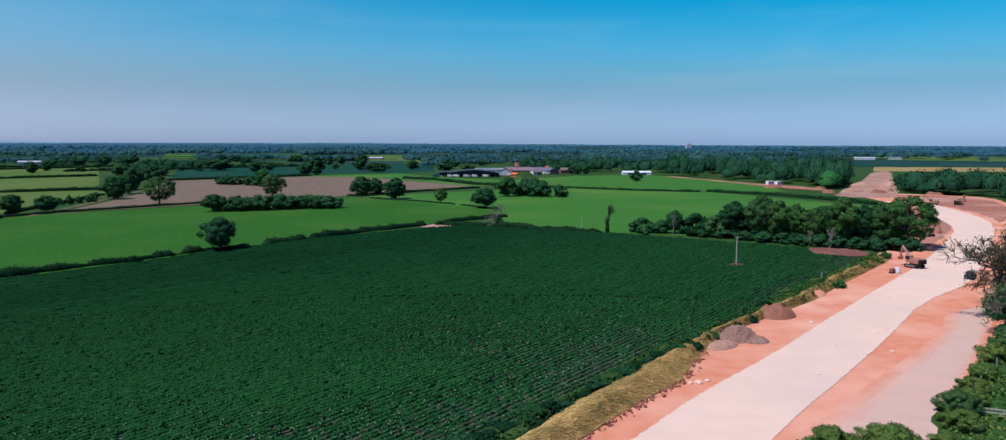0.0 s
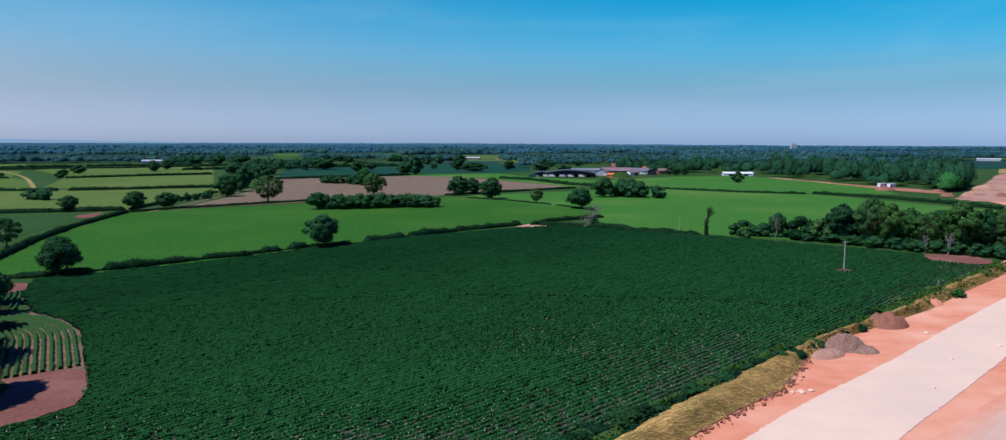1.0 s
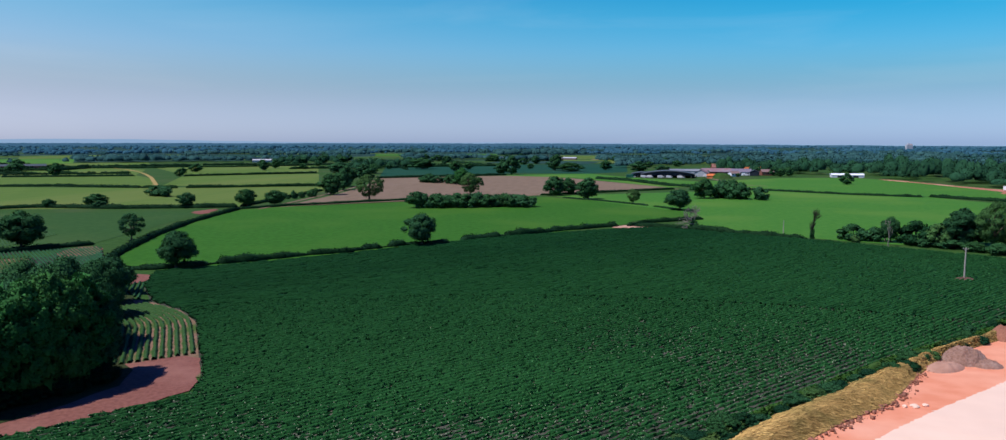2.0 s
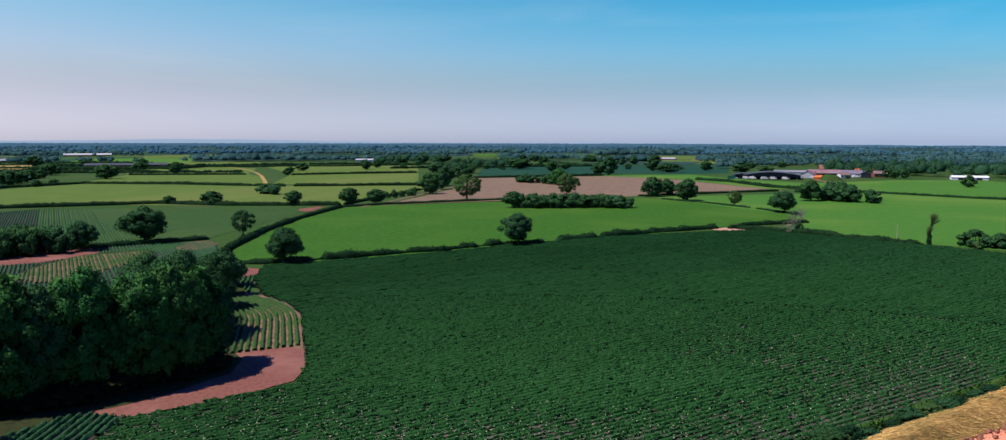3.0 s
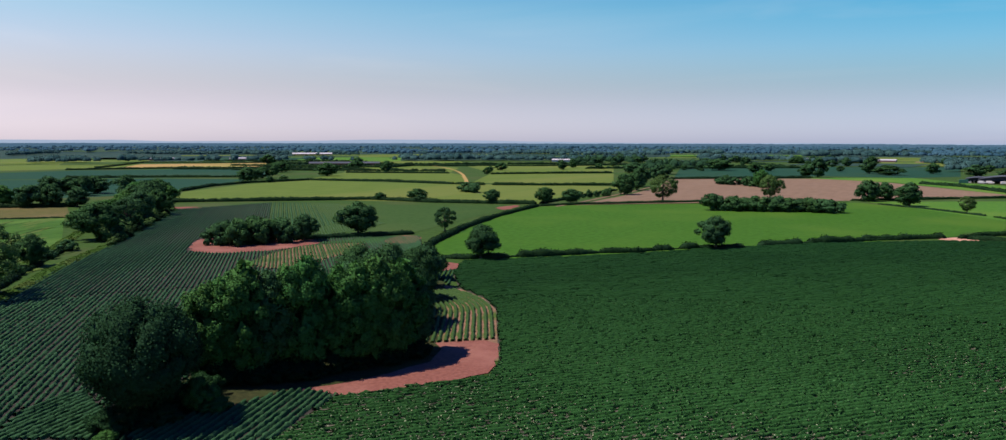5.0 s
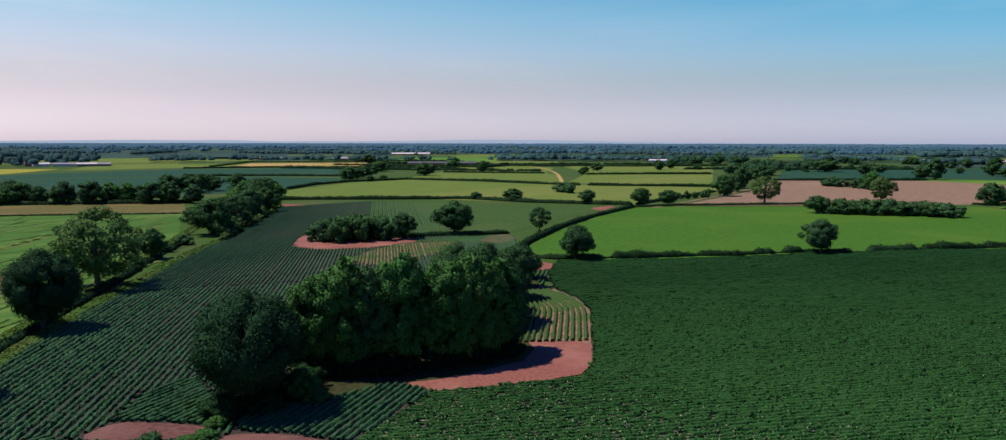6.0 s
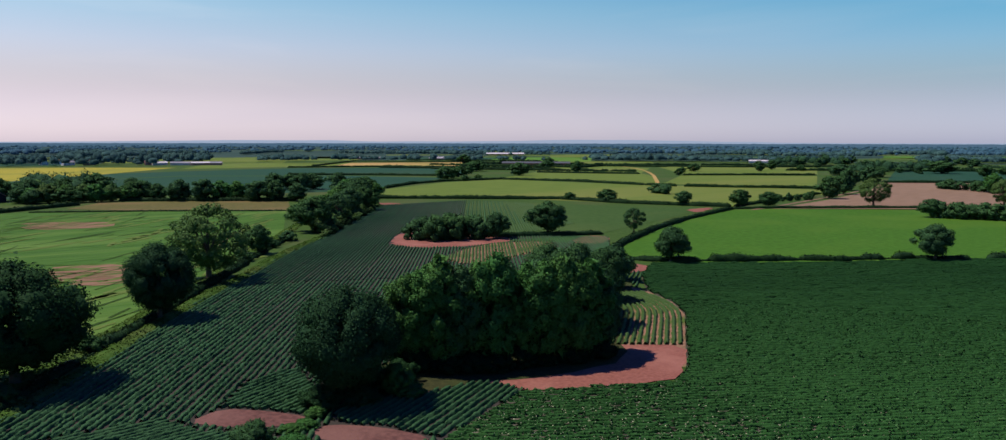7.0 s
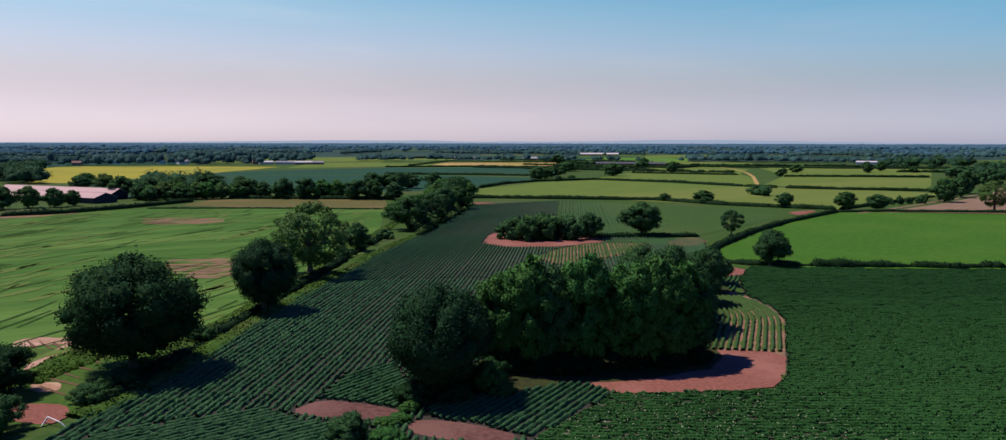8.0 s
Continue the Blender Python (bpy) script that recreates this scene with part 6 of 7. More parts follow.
def far_woods(name, n, r0, r1, label, seed, belt, leaf="haze_leaf", sprays=0, lines=0):
    """Distant trees that nobody could count: clumps of foliage in belts and blocks, thinner over open fields."""
    g = np.random.default_rng(seed)
    az = np.radians(g.uniform(-46, 104, n * 4))
    r = r0 * (r1 / r0) ** g.uniform(0, 1, n * 4)
    x, y = -np.sin(az) * r, np.cos(az) * r
    woods = lattice(x + 9000, y + 9000, 330, seed + 1) * 0.65 + lattice(x + 9000, y + 9000, 90, seed + 2) * 0.35
    ok = woods > belt
    x, y = x[ok][:n], y[ok][:n]
    # hedgerows with trees between the open fields
    for _ in range(lines):
        a, q = radians(g.uniform(-46, 104)), r0 * (r1 / r0) ** g.uniform(0, 1)
        turn, k = g.choice((0.9, 2.4)) + g.normal(0, 0.2), g.integers(14, 60)
        s = (np.arange(k) - k / 2) * g.uniform(4, 9)
        x = np.append(x, -math.sin(a) * q + np.cos(turn) * s + g.normal(0, 2, k))
        y = np.append(y, math.cos(a) * q + np.sin(turn) * s + g.normal(0, 2, k))
    open_land = (np.arctan2(-x, y) < 0.1) | (np.hypot(x, y) > 1230)
    for f in (TAN_FIELD, GREEN_FAR, BEYOND, *FAR_OPEN, *STRIPS):
        open_land &= ~inside(x, y, f)
    x, y = x[open_land], y[open_land]
    m = len(x)
    h = g.uniform(8, 13, m) * (0.45 + 0.65 * lattice(x + 9000, y + 9000, 70, seed + 5) + 0.6 * lattice(x + 9000, y + 9000, 260, seed + 6) ** 1.5)
    w = h * g.uniform(0.9, 2.4, m)
    v, f, nr = crown_domes(x, y, h, w, sprays, 2.0, g)
    return tagged(new(name, mesh_of(name, v, f, M[leaf], normals=nr)), label, "woodland", kind="stuff")


def wood_block(name, path, depth, n, h0, h1, label, seed, leaf="wood_leaf"):
    """A far wood with a front along path, filled with crowns."""
    g = np.random.default_rng(seed)
    p = np.array(path, float)
    t = g.uniform(0, len(p) - 1, n)
    i = np.minimum(t.astype(int), len(p) - 2)
    q = p[i] + (p[i + 1] - p[i]) * (t - i)[:, None]
    out = q / np.linalg.norm(q, axis=1, keepdims=True)
    q = q + out * (g.uniform(0, 1, n) ** 1.3 * depth)[:, None]
    q = q[~inside(q[:, 0], q[:, 1], CUT) & ~inside(q[:, 0], q[:, 1], SITE)]
    n = len(q)
    h, w = g.uniform(h0 - 4, h1 + 2, n) * (0.6 + 0.7 * lattice(q[:, 0] + 900, q[:, 1] + 900, 35, seed)), g.uniform(8, 18, n)
    v, f, nr = crown_domes(q[:, 0], q[:, 1], h, w, 130, 1.1, g)
    return tagged(new(name, mesh_of(name, v, f, M[leaf], normals=nr)), label, "woodland", kind="stuff")


wood_block("far_wood", [(150, 706), (190, 606), (214, 540), (226, 515)], 260, 280, 12, 18, "dark wood beyond the red soil strip", 61)
wood_block("far_wood", [(207, 500), (222, 520), (232, 540)], 40, 30, 10, 15, "green thicket beside the soil cutting", 62, "bright")
wood_block("far_wood", [(243.8, 478.4), (249.1, 454.9), (258.4, 438.8), (269.7, 414.4)], 130, 95, 9, 12, "dark trees beyond the road works", 63)
wood_block("far_wood", [(248, 352), (262, 380), (285, 400)], 60, 40, 7.5, 10.5, "dark trees close beside the works", 64)
wood_block("far_wood", [(20, 760), (90, 790), (160, 760)], 200, 130, 9, 14, "dark trees behind the farm", 65)
wood_block("far_wood", [(-360, 760), (-330, 880)], 100, 40, 8, 13, "dark trees beyond bluish fields", 66)
wood_block("far_wood", [(-560, 960), (-470, 990)], 120, 45, 8, 13, "dark trees beyond the grass fields", 67)
wood_block("far_wood", [(-1090, 70), (-1050, 180), (-1010, 300), (-1130, 420)], 240, 170, 11, 16, "dark trees beyond the yellow field", 68, "haze_leaf")
wood_block("far_wood", [(-600, -60), (-660, 20), (-640, 40)], 280, 120, 8, 13, "dark trees beyond the long barn", 69)
wood_block("far_wood", [(-500, 84), (-490, 100), (-474, 118)], 45, 34, 7, 12, "dark trees round the long barn", 70)
far_woods("distant_woods", 3400, 1050, 2100, "broken belts of distant woodland, tinted blue for haze", 71, 0.58, sprays=26, lines=130)
far_woods("distant_woods", 3600, 1900, 3400, "distant woodland on the plain, bluer for haze", 72, 0.53, "haze_horizon_leaf", sprays=8, lines=60)
far_woods("distant_woods", 2600, 3300, 4900, "woodland at the horizon, tinted blue for haze", 73, 0.35, "haze_horizon_leaf")
# pale fields showing between the woods
for i in range(84):
    az, r = radians(-44 + 146 * rng.random()), 1120 * (2.7 ** rng.random())
    cx, cy, tw, a, b = -math.sin(az) * r, math.cos(az) * r, az + rng.normal(0, 0.35), 60 + 130 * rng.random(), 40 + 90 * rng.random()
    pts = [(cx + a * sx * math.cos(tw) - b * sy * math.sin(tw), cy + a * sx * math.sin(tw) + b * sy * math.cos(tw)) for sx, sy in ((-1, -1), (1, -0.9), (0.9, 1), (-1, 0.8))]
    sheet("far_field", pts, 0.05 + 0.004 * i, M[("hay", "green_mid", "teal", "haze_land")[i % 4]], ("distant pale grass field", "distant green crop field", "distant bluish crop field", "distant dull green field")[i % 4])
# the wooded plain's last line and low hills behind it, in painted haze


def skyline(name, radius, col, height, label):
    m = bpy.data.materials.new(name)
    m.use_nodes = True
    # the strip glows in a flat haze colour, whatever light falls on it
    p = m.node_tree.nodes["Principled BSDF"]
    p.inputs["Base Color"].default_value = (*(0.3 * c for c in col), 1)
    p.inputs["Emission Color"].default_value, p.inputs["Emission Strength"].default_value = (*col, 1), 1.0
    v, f = [], []
    for i in range(681):
        a = -60 + 170 * i / 680
        for z in (-2.0, height(a)):
            v.append((-math.sin(radians(a)) * radius, math.cos(radians(a)) * radius, z))
        if i:
            f.append((2 * i - 2, 2 * i, 2 * i + 1, 2 * i - 1))
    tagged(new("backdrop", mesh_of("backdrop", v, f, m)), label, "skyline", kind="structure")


skyline("glowing_haze_tree_line", 4940, (0.045, 0.105, 0.165), lambda a: 21 - 9 * min(1, max(0, (10 - a) / 25)) + 2.5 * noise.noise(Vector((a * 0.35, 3, 0))) + 2.5 * noise.noise(Vector((a * 3, 7, 0))), "glowing backdrop strip, wooded plain in haze blue")
skyline("glowing_haze_hills", 4980, (0.24, 0.34, 0.46), lambda a: 26 - 9 * min(1, max(0, (10 - a) / 25)) + 18 * math.exp(-((a - 42) / 9) ** 2) + 13 * math.exp(-((a - 66) / 10) ** 2) + 3 * noise.noise(Vector((a * 0.3, 5, 0))), "glowing backdrop strip, low hills in painted haze")


# ---------- buildings ----------
def shed(name, x, y, turn, length, width, eave, ridge, wall, roof, label, category="barn", open_front=False, doors=0, windows=0):
    """A gabled farm building: four walls with gables, two roof slabs, doors and windows."""
    ob = empty(name, pose(x, y, 0, 0, 0, turn))
    hl, hw, t = length / 2, width / 2, 0.25
    for s in (-1, 1):
        if not (open_front and s < 0):
            part("side_wall", boxed(0, s * (hw - t / 2), eave / 2, length, t, eave), wall, ob)
        bm = bmesh.new()
        prof = [(-hw, 0), (hw, 0), (hw, eave), (0, ridge), (-hw, eave)]
        front = [bm.verts.new((s * hl, py, pz)) for py, pz in prof]
        back = [bm.verts.new((s * (hl - t), py, pz)) for py, pz in prof]
        bm.faces.new(front), bm.faces.new(back[::-1])
        for i in range(5):
            bm.faces.new((front[i], back[i], back[(i + 1) % 5], front[(i + 1) % 5]))
        bmesh.ops.recalc_face_normals(bm, faces=bm.faces)
        part("gable_wall", bm, wall, ob)
        slope, run = math.atan2(ridge - eave, hw), math.hypot(hw, ridge - eave) + 0.5
        mid = Matrix.Rotation(-s * slope, 4, "X")
        part("roof", boxed(0, s * (hw / 2 + 0.12), (eave + ridge) / 2 + 0.12, length + 0.8, run, 0.14, mid), roof, ob)
    part("ridge_cap", boxed(0, 0, ridge + 0.2, length + 0.9, 0.5, 0.16), roof, ob)
    if open_front:
        n = max(3, int(length / 6))
        for i in range(n + 1):
            part("post", boxed(-hl + 0.3 + (length - 0.6) * i / n, -hw + 0.2, eave / 2, 0.3, 0.3, eave), M["steel"], ob)
    for i in range(doors):
        part("door", boxed(-hl + length * (i + 0.5) / doors, -hw - 0.04, eave * 0.4, min(4.0, length / doors * 0.5), 0.1, eave * 0.8), M["dark_clad"], ob)
    for i in range(windows):
        w = part("window", boxed(-hl + length * (i + 0.5) / windows, -hw - 0.03, eave * 0.62, 1.1, 0.1, 1.2), M["glass"], ob)
        part("window_frame", boxed(-hl + length * (i + 0.5) / windows, -hw - 0.05, eave * 0.62 - 0.66, 1.3, 0.16, 0.1), M["white"], w)
    return tagged(ob, label, category)


def arched_barn(x, y, turn, width, length, eave, rise, label):
    """A wide barn with a shallow bowed roof, its dark open front full of bays."""
    ob = empty("farm_barn", pose(x, y, 0, 0, 0, turn))
    n = 14
    prof = [(-width / 2 + width * i / n, eave + rise * math.sin(math.pi * i / n) ** 0.8) for i in range(n + 1)]
    bm = bmesh.new()
    rings = [[bm.verts.new((px * 1.02, py, pz + dz)) for px, pz in prof] for py, dz in ((-length / 2 - 0.6, 0.0), (length / 2, 0.0), (length / 2, 0.25), (-length / 2 - 0.6, 0.25))]
    for a, b in zip(rings, rings[1:] + rings[:1]):
        for i in range(n):
            bm.faces.new((a[i], a[i + 1], b[i + 1], b[i]))
    bmesh.ops.recalc_face_normals(bm, faces=bm.faces)
    part("roof", bm, M["farm_roof"], ob)
    for py, name in ((-length / 2 + 0.4, "front_gable"), (length / 2 - 0.4, "back_gable")):
        bm = bmesh.new()
        low = eave * (0.72 if py < 0 else 0.0)
        front = [bm.verts.new((px, py, pz)) for px, pz in [(-width / 2, low), (width / 2, low)] + prof[::-1]]
        back = [bm.verts.new((v.co.x, py + 0.2, v.co.z)) for v in front]
        bm.faces.new(front), bm.faces.new(back[::-1])
        for i in range(len(front)):
            bm.faces.new((front[i], back[i], back[(i + 1) % len(front)], front[(i + 1) % len(front)]))
        bmesh.ops.recalc_face_normals(bm, faces=bm.faces)
        part(name, bm, M["dark_clad"], ob)
    for s in (-1, 1):
        part("side_wall", boxed(s * (width / 2 - 0.15), 0, eave / 2, 0.25, length, eave), M["dark_clad"], ob)
    for i in range(8):
        part("post", boxed(-width / 2 + width * (i + 0.5) / 8, -length / 2 + 0.4, eave * 0.36, 0.35, 0.35, eave * 0.72), M["steel"], ob)
    for i in (0, 5):
        part("gate", boxed(-width / 2 + width * (i + 1) / 8, -length / 2 + 0.1, 0.6, 3.4, 0.15, 1.0), M["pale_roof"], ob, "pale sheeted gate")
    return tagged(ob, label, "barn")


arched_barn(-26, 684, 3, 44, 26, 3.0, 2.8, "wide dark barn with a bowed sheet roof")
arched_barn(-48, 690, 3, 18, 22, 2.8, 1.3, "lower dark lean barn beside the wide barn")
shed("farm_shed", -12, 762, 0, 30, 12, 3.2, 4.6, M["pale_roof"], M["grey_roof"], "long grey-roofed shed behind the barn")
shed("farm_shed", 2.5, 716, 84, 18, 11, 3.2, 6.0, M["pale_roof"], M["rust_roof"], "pale-walled farm shed with its gable to the yard", doors=2)
shed("farm_shed", 15, 742, 6, 26, 17, 3.4, 6.2, M["brick"], M["rust_roof"], "large farm shed under a faded red sheet roof", doors=3)
shed("farm_shed", 36, 748, -4, 20, 15, 3.2, 5.8, M["white"], M["slate_roof"], "farm shed under a purplish slate roof", doors=3)
shed("farm_shed", 48.5, 742, 88, 14, 8, 3.4, 5.2, M["dark_clad"], M["farm_roof"], "dark gabled shed at the end of the farmyard")
shed("farmhouse", 19, 806, 12, 14, 9, 5.2, 8.6, M["brick"], M["tile"], "brick farmhouse with a clay tile roof", "house", windows=3)
shed("farmhouse", 30, 722, 35, 9, 6, 2.6, 4.4, M["white"], M["old_tile"], "low white farm building with a weathered tile roof", "house", windows=3)
shed("farmhouse", 60, 752, 18, 11, 7, 3.2, 5.4, M["brick"], M["old_tile"], "brick farm building with a weathered tile roof", "house", windows=3)
shed("orange_store", 43, 778, 10, 6, 5, 4.6, 6.2, M["brick"], M["orange"], "brick store under an orange sheet roof")
shed("orange_store", 57, 786, -20, 7, 6, 4.6, 6.2, M["brick"], M["orange"], "small brick store under an orange roof")
shed("orange_store", 10.4, 698, 0, 5, 4, 2.0, 2.8, M["orange"], M["orange"], "small orange-painted farm store building")
mound("grass_mound", 18.5, 678, 9.5, 6.5, 4.2, 10, M["grass"], "grassy earth mound before the farm sheds", 12)


def van(x, y, turn, paint, label, tall=1.3):
    """A parked van: long body, sloped cab with glass, four wheels."""
    ob = empty("van", pose(x, y, 0.05, 0, 0, turn))
    part("body", boxed(-0.5, 0, 0.45 + tall / 2 + 0.2, 4.0, 2.0, tall + 0.5, bevel=0.15), paint, ob)
    cab = part("cab", boxed(2.0, 0, 0.95, 1.5, 1.9, 1.0, bevel=0.2), paint, ob)
    part("windscreen", boxed(1.6, 0, 1.65, 0.7, 1.75, 0.7, bevel=0.12), M["glass"], cab)
    for sx in (-1.7, 1.9):
        for sy in (-0.9, 0.9):
            bm = bmesh.new()
            bmesh.ops.create_cone(bm, cap_ends=True, segments=14, radius1=0.36, radius2=0.36, depth=0.24, matrix=Matrix.Translation((sx, sy, 0.36)) @ Matrix.Rotation(radians(90), 4, "X"))
            part("wheel", bm, M["black"], ob)
    return tagged(ob, label, "van", "farmyard vehicles")


for i, (x, y) in enumerate([(-45, 668), (-40, 669), (-31, 667), (-24, 668), (-15, 670), (-4, 700), (-9, 696), (6, 694), (24, 716), (41, 730)]):
    van(x, y, (i * 67) % 50 - 20, M["white_paint"] if i % 3 else M["pale_roof"], "white van parked in the farmyard" if i % 3 else "grey van parked in the farmyard")
box_ob = empty("container", pose(-57, 672, 0.05, 0, 0, 8))
part("container_body", boxed(0, 0, 1.35, 6.0, 2.4, 2.6, bevel=0.04), M["green_paint"], box_ob)
for k in range(12):
    part("rib", boxed(-2.75 + 0.5 * k, -1.23, 1.35, 0.16, 0.08, 2.4), M["green_paint"], box_ob)
part("container_door", boxed(3.03, 0, 1.35, 0.08, 2.2, 2.4), M["green_paint"], box_ob)
tagged(box_ob, "green steel container beside the farm barn", "container")
for x, y, h in ((8, 728, 5), (26, 770, 9), (52, 762, 8), (33, 712, 3.5), (66, 744, 9), (70, 730, 8), (78, 738, 9)):
    plant("garden_tree", x, y, h, h * 1.1, "mid_2", "oak", "dark tree between farm buildings", "tree", "farmyard trees")
lane([(6, 690), (14, 652), (22, 606), (33, 572), (46, 566)], 3.0, M["plough"], "pale farm lane running out to the pasture")
shed("white_shed", 124, 728, 2, 26, 9, 2.0, 3.2, M["white"], M["white"], "low white shed beside a pasture", doors=2)
shed("orange_store", 9, 676, 0, 5, 4, 2.2, 3.0, M["orange"], M["orange"], "small orange-painted farm store building")
shed("long_barn", -462, 30, 32, 84, 13, 2.6, 4.8, M["dark_clad"], M["pink_roof"], "long low barn under a pale pinkish metal roof", open_front=False)
shed("long_barn", -488, 38, 32, 90, 10, 3.0, 5.4, M["dark_clad"], M["pink_roof"], "second long barn behind the first")
shed("poultry_house", -745, 700, 46, 88, 14, 2.6, 4.6, M["brick"], M["farm_roof"], "long low brown farm building")
shed("poultry_house", -1330, 1155, 49, 84, 16, 3.4, 6.2, M["straw"], M["pale_roof"], "long pale-roofed shed in the distance")
for i, (x, y, ln, lb) in enumerate([(-1060, 770, 26, "white-roofed shed beyond a straw field"), (-1085, 800, 30, "white-roofed shed beyond a straw field"), (-1045, 812, 16, "grey-roofed shed beyond a straw field"), (-1010, 362, 24, "low pale shed at the village edge"),
                                    (-1025, 345, 30, "low grey-roofed shed at the village edge"), (-1045, 322, 18, "low white shed at the village edge"), (-1000, 378, 14, "low white shed at the village edge"), (-330, 1330, 50, "pale shed on tan ground"),
                                    (-265, 1345, 60, "pale long shed on tan ground"), (-215, 1320, 26, "small pale shed on tan ground"), (-300, 1420, 40, "grey shed on tan ground"), (-620, 1030, 30, "distant pale farm shed"), (-1160, 700, 40, "distant pale farm shed"),
                                    (635, 1376, 34, "distant pale shed beyond the works"), (690, 1380, 20, "distant pale shed beyond the works")]):
    shed("far_shed", x, y, math.degrees(math.atan2(-x, y)) + (i * 47) % 30 - 15, ln, 11, 2.8, 4.4, M["pale_roof"] if i % 3 else M["old_tile"], M["pale_roof"] if i % 2 else M["grey_roof"], lb)
for i in range(9):
    az, r = radians(68 + 18 * rng.random()), 1090 + 120 * rng.random()
    shed("cottage", -math.sin(az) * r, math.cos(az) * r, rng.uniform(0, 180), 10 + 4 * (i % 3 == 0), 7, 3.6, 5.8, M["old_tile"] if i % 2 else M["white"], M["old_tile"] if i % 3 else M["grey_roof"],
         "small village house among trees", "house", windows=3)
for x, y in ((190, 556), (194, 550)):
    cabin = empty("site_cabin", pose(x, y, 0.05, 0, 0, x % 40))
    part("cabin_body", boxed(0, 0, 1.4, 6.0, 2.5, 2.5, bevel=0.05), M["white"], cabin)
    part("cabin_door", boxed(-1.6, -1.27, 1.2, 0.9, 0.06, 2.0), M["dark_clad"], cabin)
    part("cabin_window", boxed(1.2, -1.27, 1.7, 1.6, 0.06, 0.9), M["glass"], cabin)
    part("cabin_skid", boxed(0, 0, 0.1, 5.6, 2.2, 0.2), M["steel"], cabin)
    tagged(cabin, "small white site cabin on red soil", "cabin", "site cabins")


# ---------- machines on the road works ----------
def excavator(x, y, turn, paint, label, reach=0.9):
    ob = empty("excavator", pose(x, y, 0.1, 0, 0, turn))
    for s in (-1, 1):
        tr = part("track", boxed(0, s * 1.15, 0.45, 3.9, 0.6, 0.85, bevel=0.25), M["black"], ob)
        part("track_frame", boxed(0, s * 1.15, 0.45, 2.6, 0.64, 0.4, bevel=0.05), M["steel"], tr)
    part("turntable", boxed(0, 0, 0.95, 1.6, 1.6, 0.3, bevel=0.1), M["steel"], ob)
    part("engine_housing", boxed(-0.9, 0, 1.7, 2.4, 2.6, 1.2, bevel=0.15), paint, ob)
    part("counterweight", boxed(-2.2, 0, 1.6, 0.6, 2.5, 1.1, bevel=0.2), M["black"], ob)
    cab = part("cab", boxed(0.85, 0.75, 2.05, 1.5, 1.0, 1.8, bevel=0.12), paint, ob)
    part("window", boxed(1.0, 0.75, 2.35, 1.32, 1.06, 0.9, bevel=0.05), M["glass"], cab, "dark cab glass")
    part("boom", boxed(2.3, -0.2, 3.2, 4.2, 0.4, 0.55, Matrix.Rotation(-0.75, 4, "Y"), 0.08), paint, ob)
    part("boom_ram", boxed(1.6, -0.2, 2.3, 2.0, 0.16, 0.16, Matrix.Rotation(-0.95, 4, "Y")), M["steel"], ob)
    part("dipper_arm", boxed(4.1, -0.2, 3.5, 0.4, 0.34, 2.9, Matrix.Rotation(-0.25 * reach, 4, "Y"), 0.06), paint, ob)
    bm = bmesh.new()
    box(bm, 4.35, -0.2, 1.85, 0.9, 1.1, 0.8, Matrix.Rotation(0.5, 4, "Y"), 0.15)
    part("bucket", bm, M["dirt"], ob, "muddy steel bucket")
    return tagged(ob, label, "excavator", "excavators")


excavator(99.0, 186.0, 110, M["machine"], "tracked excavator with raised boom on the road edge")
excavator(136, 249, -60, M["yellow_paint"], "tracked excavator working red soil")
excavator(207.5, 376, 150, M["yellow_paint"], "far tracked excavator on churned soil")
excavator(220, 376, 30, M["yellow_paint"], "far tracked excavator with arm up")


def pickup(x, y, turn):
    ob = empty("car", pose(x, y, 0.1, 0, 0, turn))
    part("body", boxed(0, 0, 0.75, 4.4, 1.8, 0.7, bevel=0.18), M["dark_clad"], ob)
    cab = part("cabin", boxed(-0.2, 0, 1.3, 2.3, 1.6, 0.65, bevel=0.2), M["dark_clad"], ob)
    part("window", boxed(-0.2, 0, 1.33, 2.0, 1.64, 0.4, bevel=0.1), M["glass"], cab)
    for sx in (-1.4, 1.4):
        for sy in (-0.85, 0.85):
            bm = bmesh.new()
            bmesh.ops.create_cone(bm, cap_ends=True, segments=16, radius1=0.36, radius2=0.36, depth=0.24, matrix=Matrix.Translation((sx, sy, 0.36)) @ Matrix.Rotation(radians(90), 4, "X"))
            part("wheel", bm, M["black"], ob)
    return tagged(ob, "dark car parked under a bare tree", "car")


pickup(103.5, 171, 50)
tank = empty("water_tank", pose(91.2, 178.6, 0.05))
bm = bmesh.new()
bmesh.ops.create_cone(bm, cap_ends=True, segments=20, radius1=0.65, radius2=0.62, depth=1.2, matrix=Matrix.Translation((0, 0, 0.62)))
part("tank_body", bm, M["white"], tank)
part("tank_base", boxed(0, 0, 0.06, 1.4, 1.4, 0.12), M["steel"], tank)
tagged(tank, "round white water tank on the verge", "tank")
gen = empty("generator", pose(89.8, 178.2, 0.05, 0, 0, 30))
part("generator_body", boxed(0, 0, 0.62, 1.2, 0.8, 0.9, bevel=0.08), M["brick"], gen)
part("skid", boxed(0, 0, 0.09, 1.4, 0.9, 0.16), M["black"], gen)
tagged(gen, "small red-brown generator beside a tank", "generator")


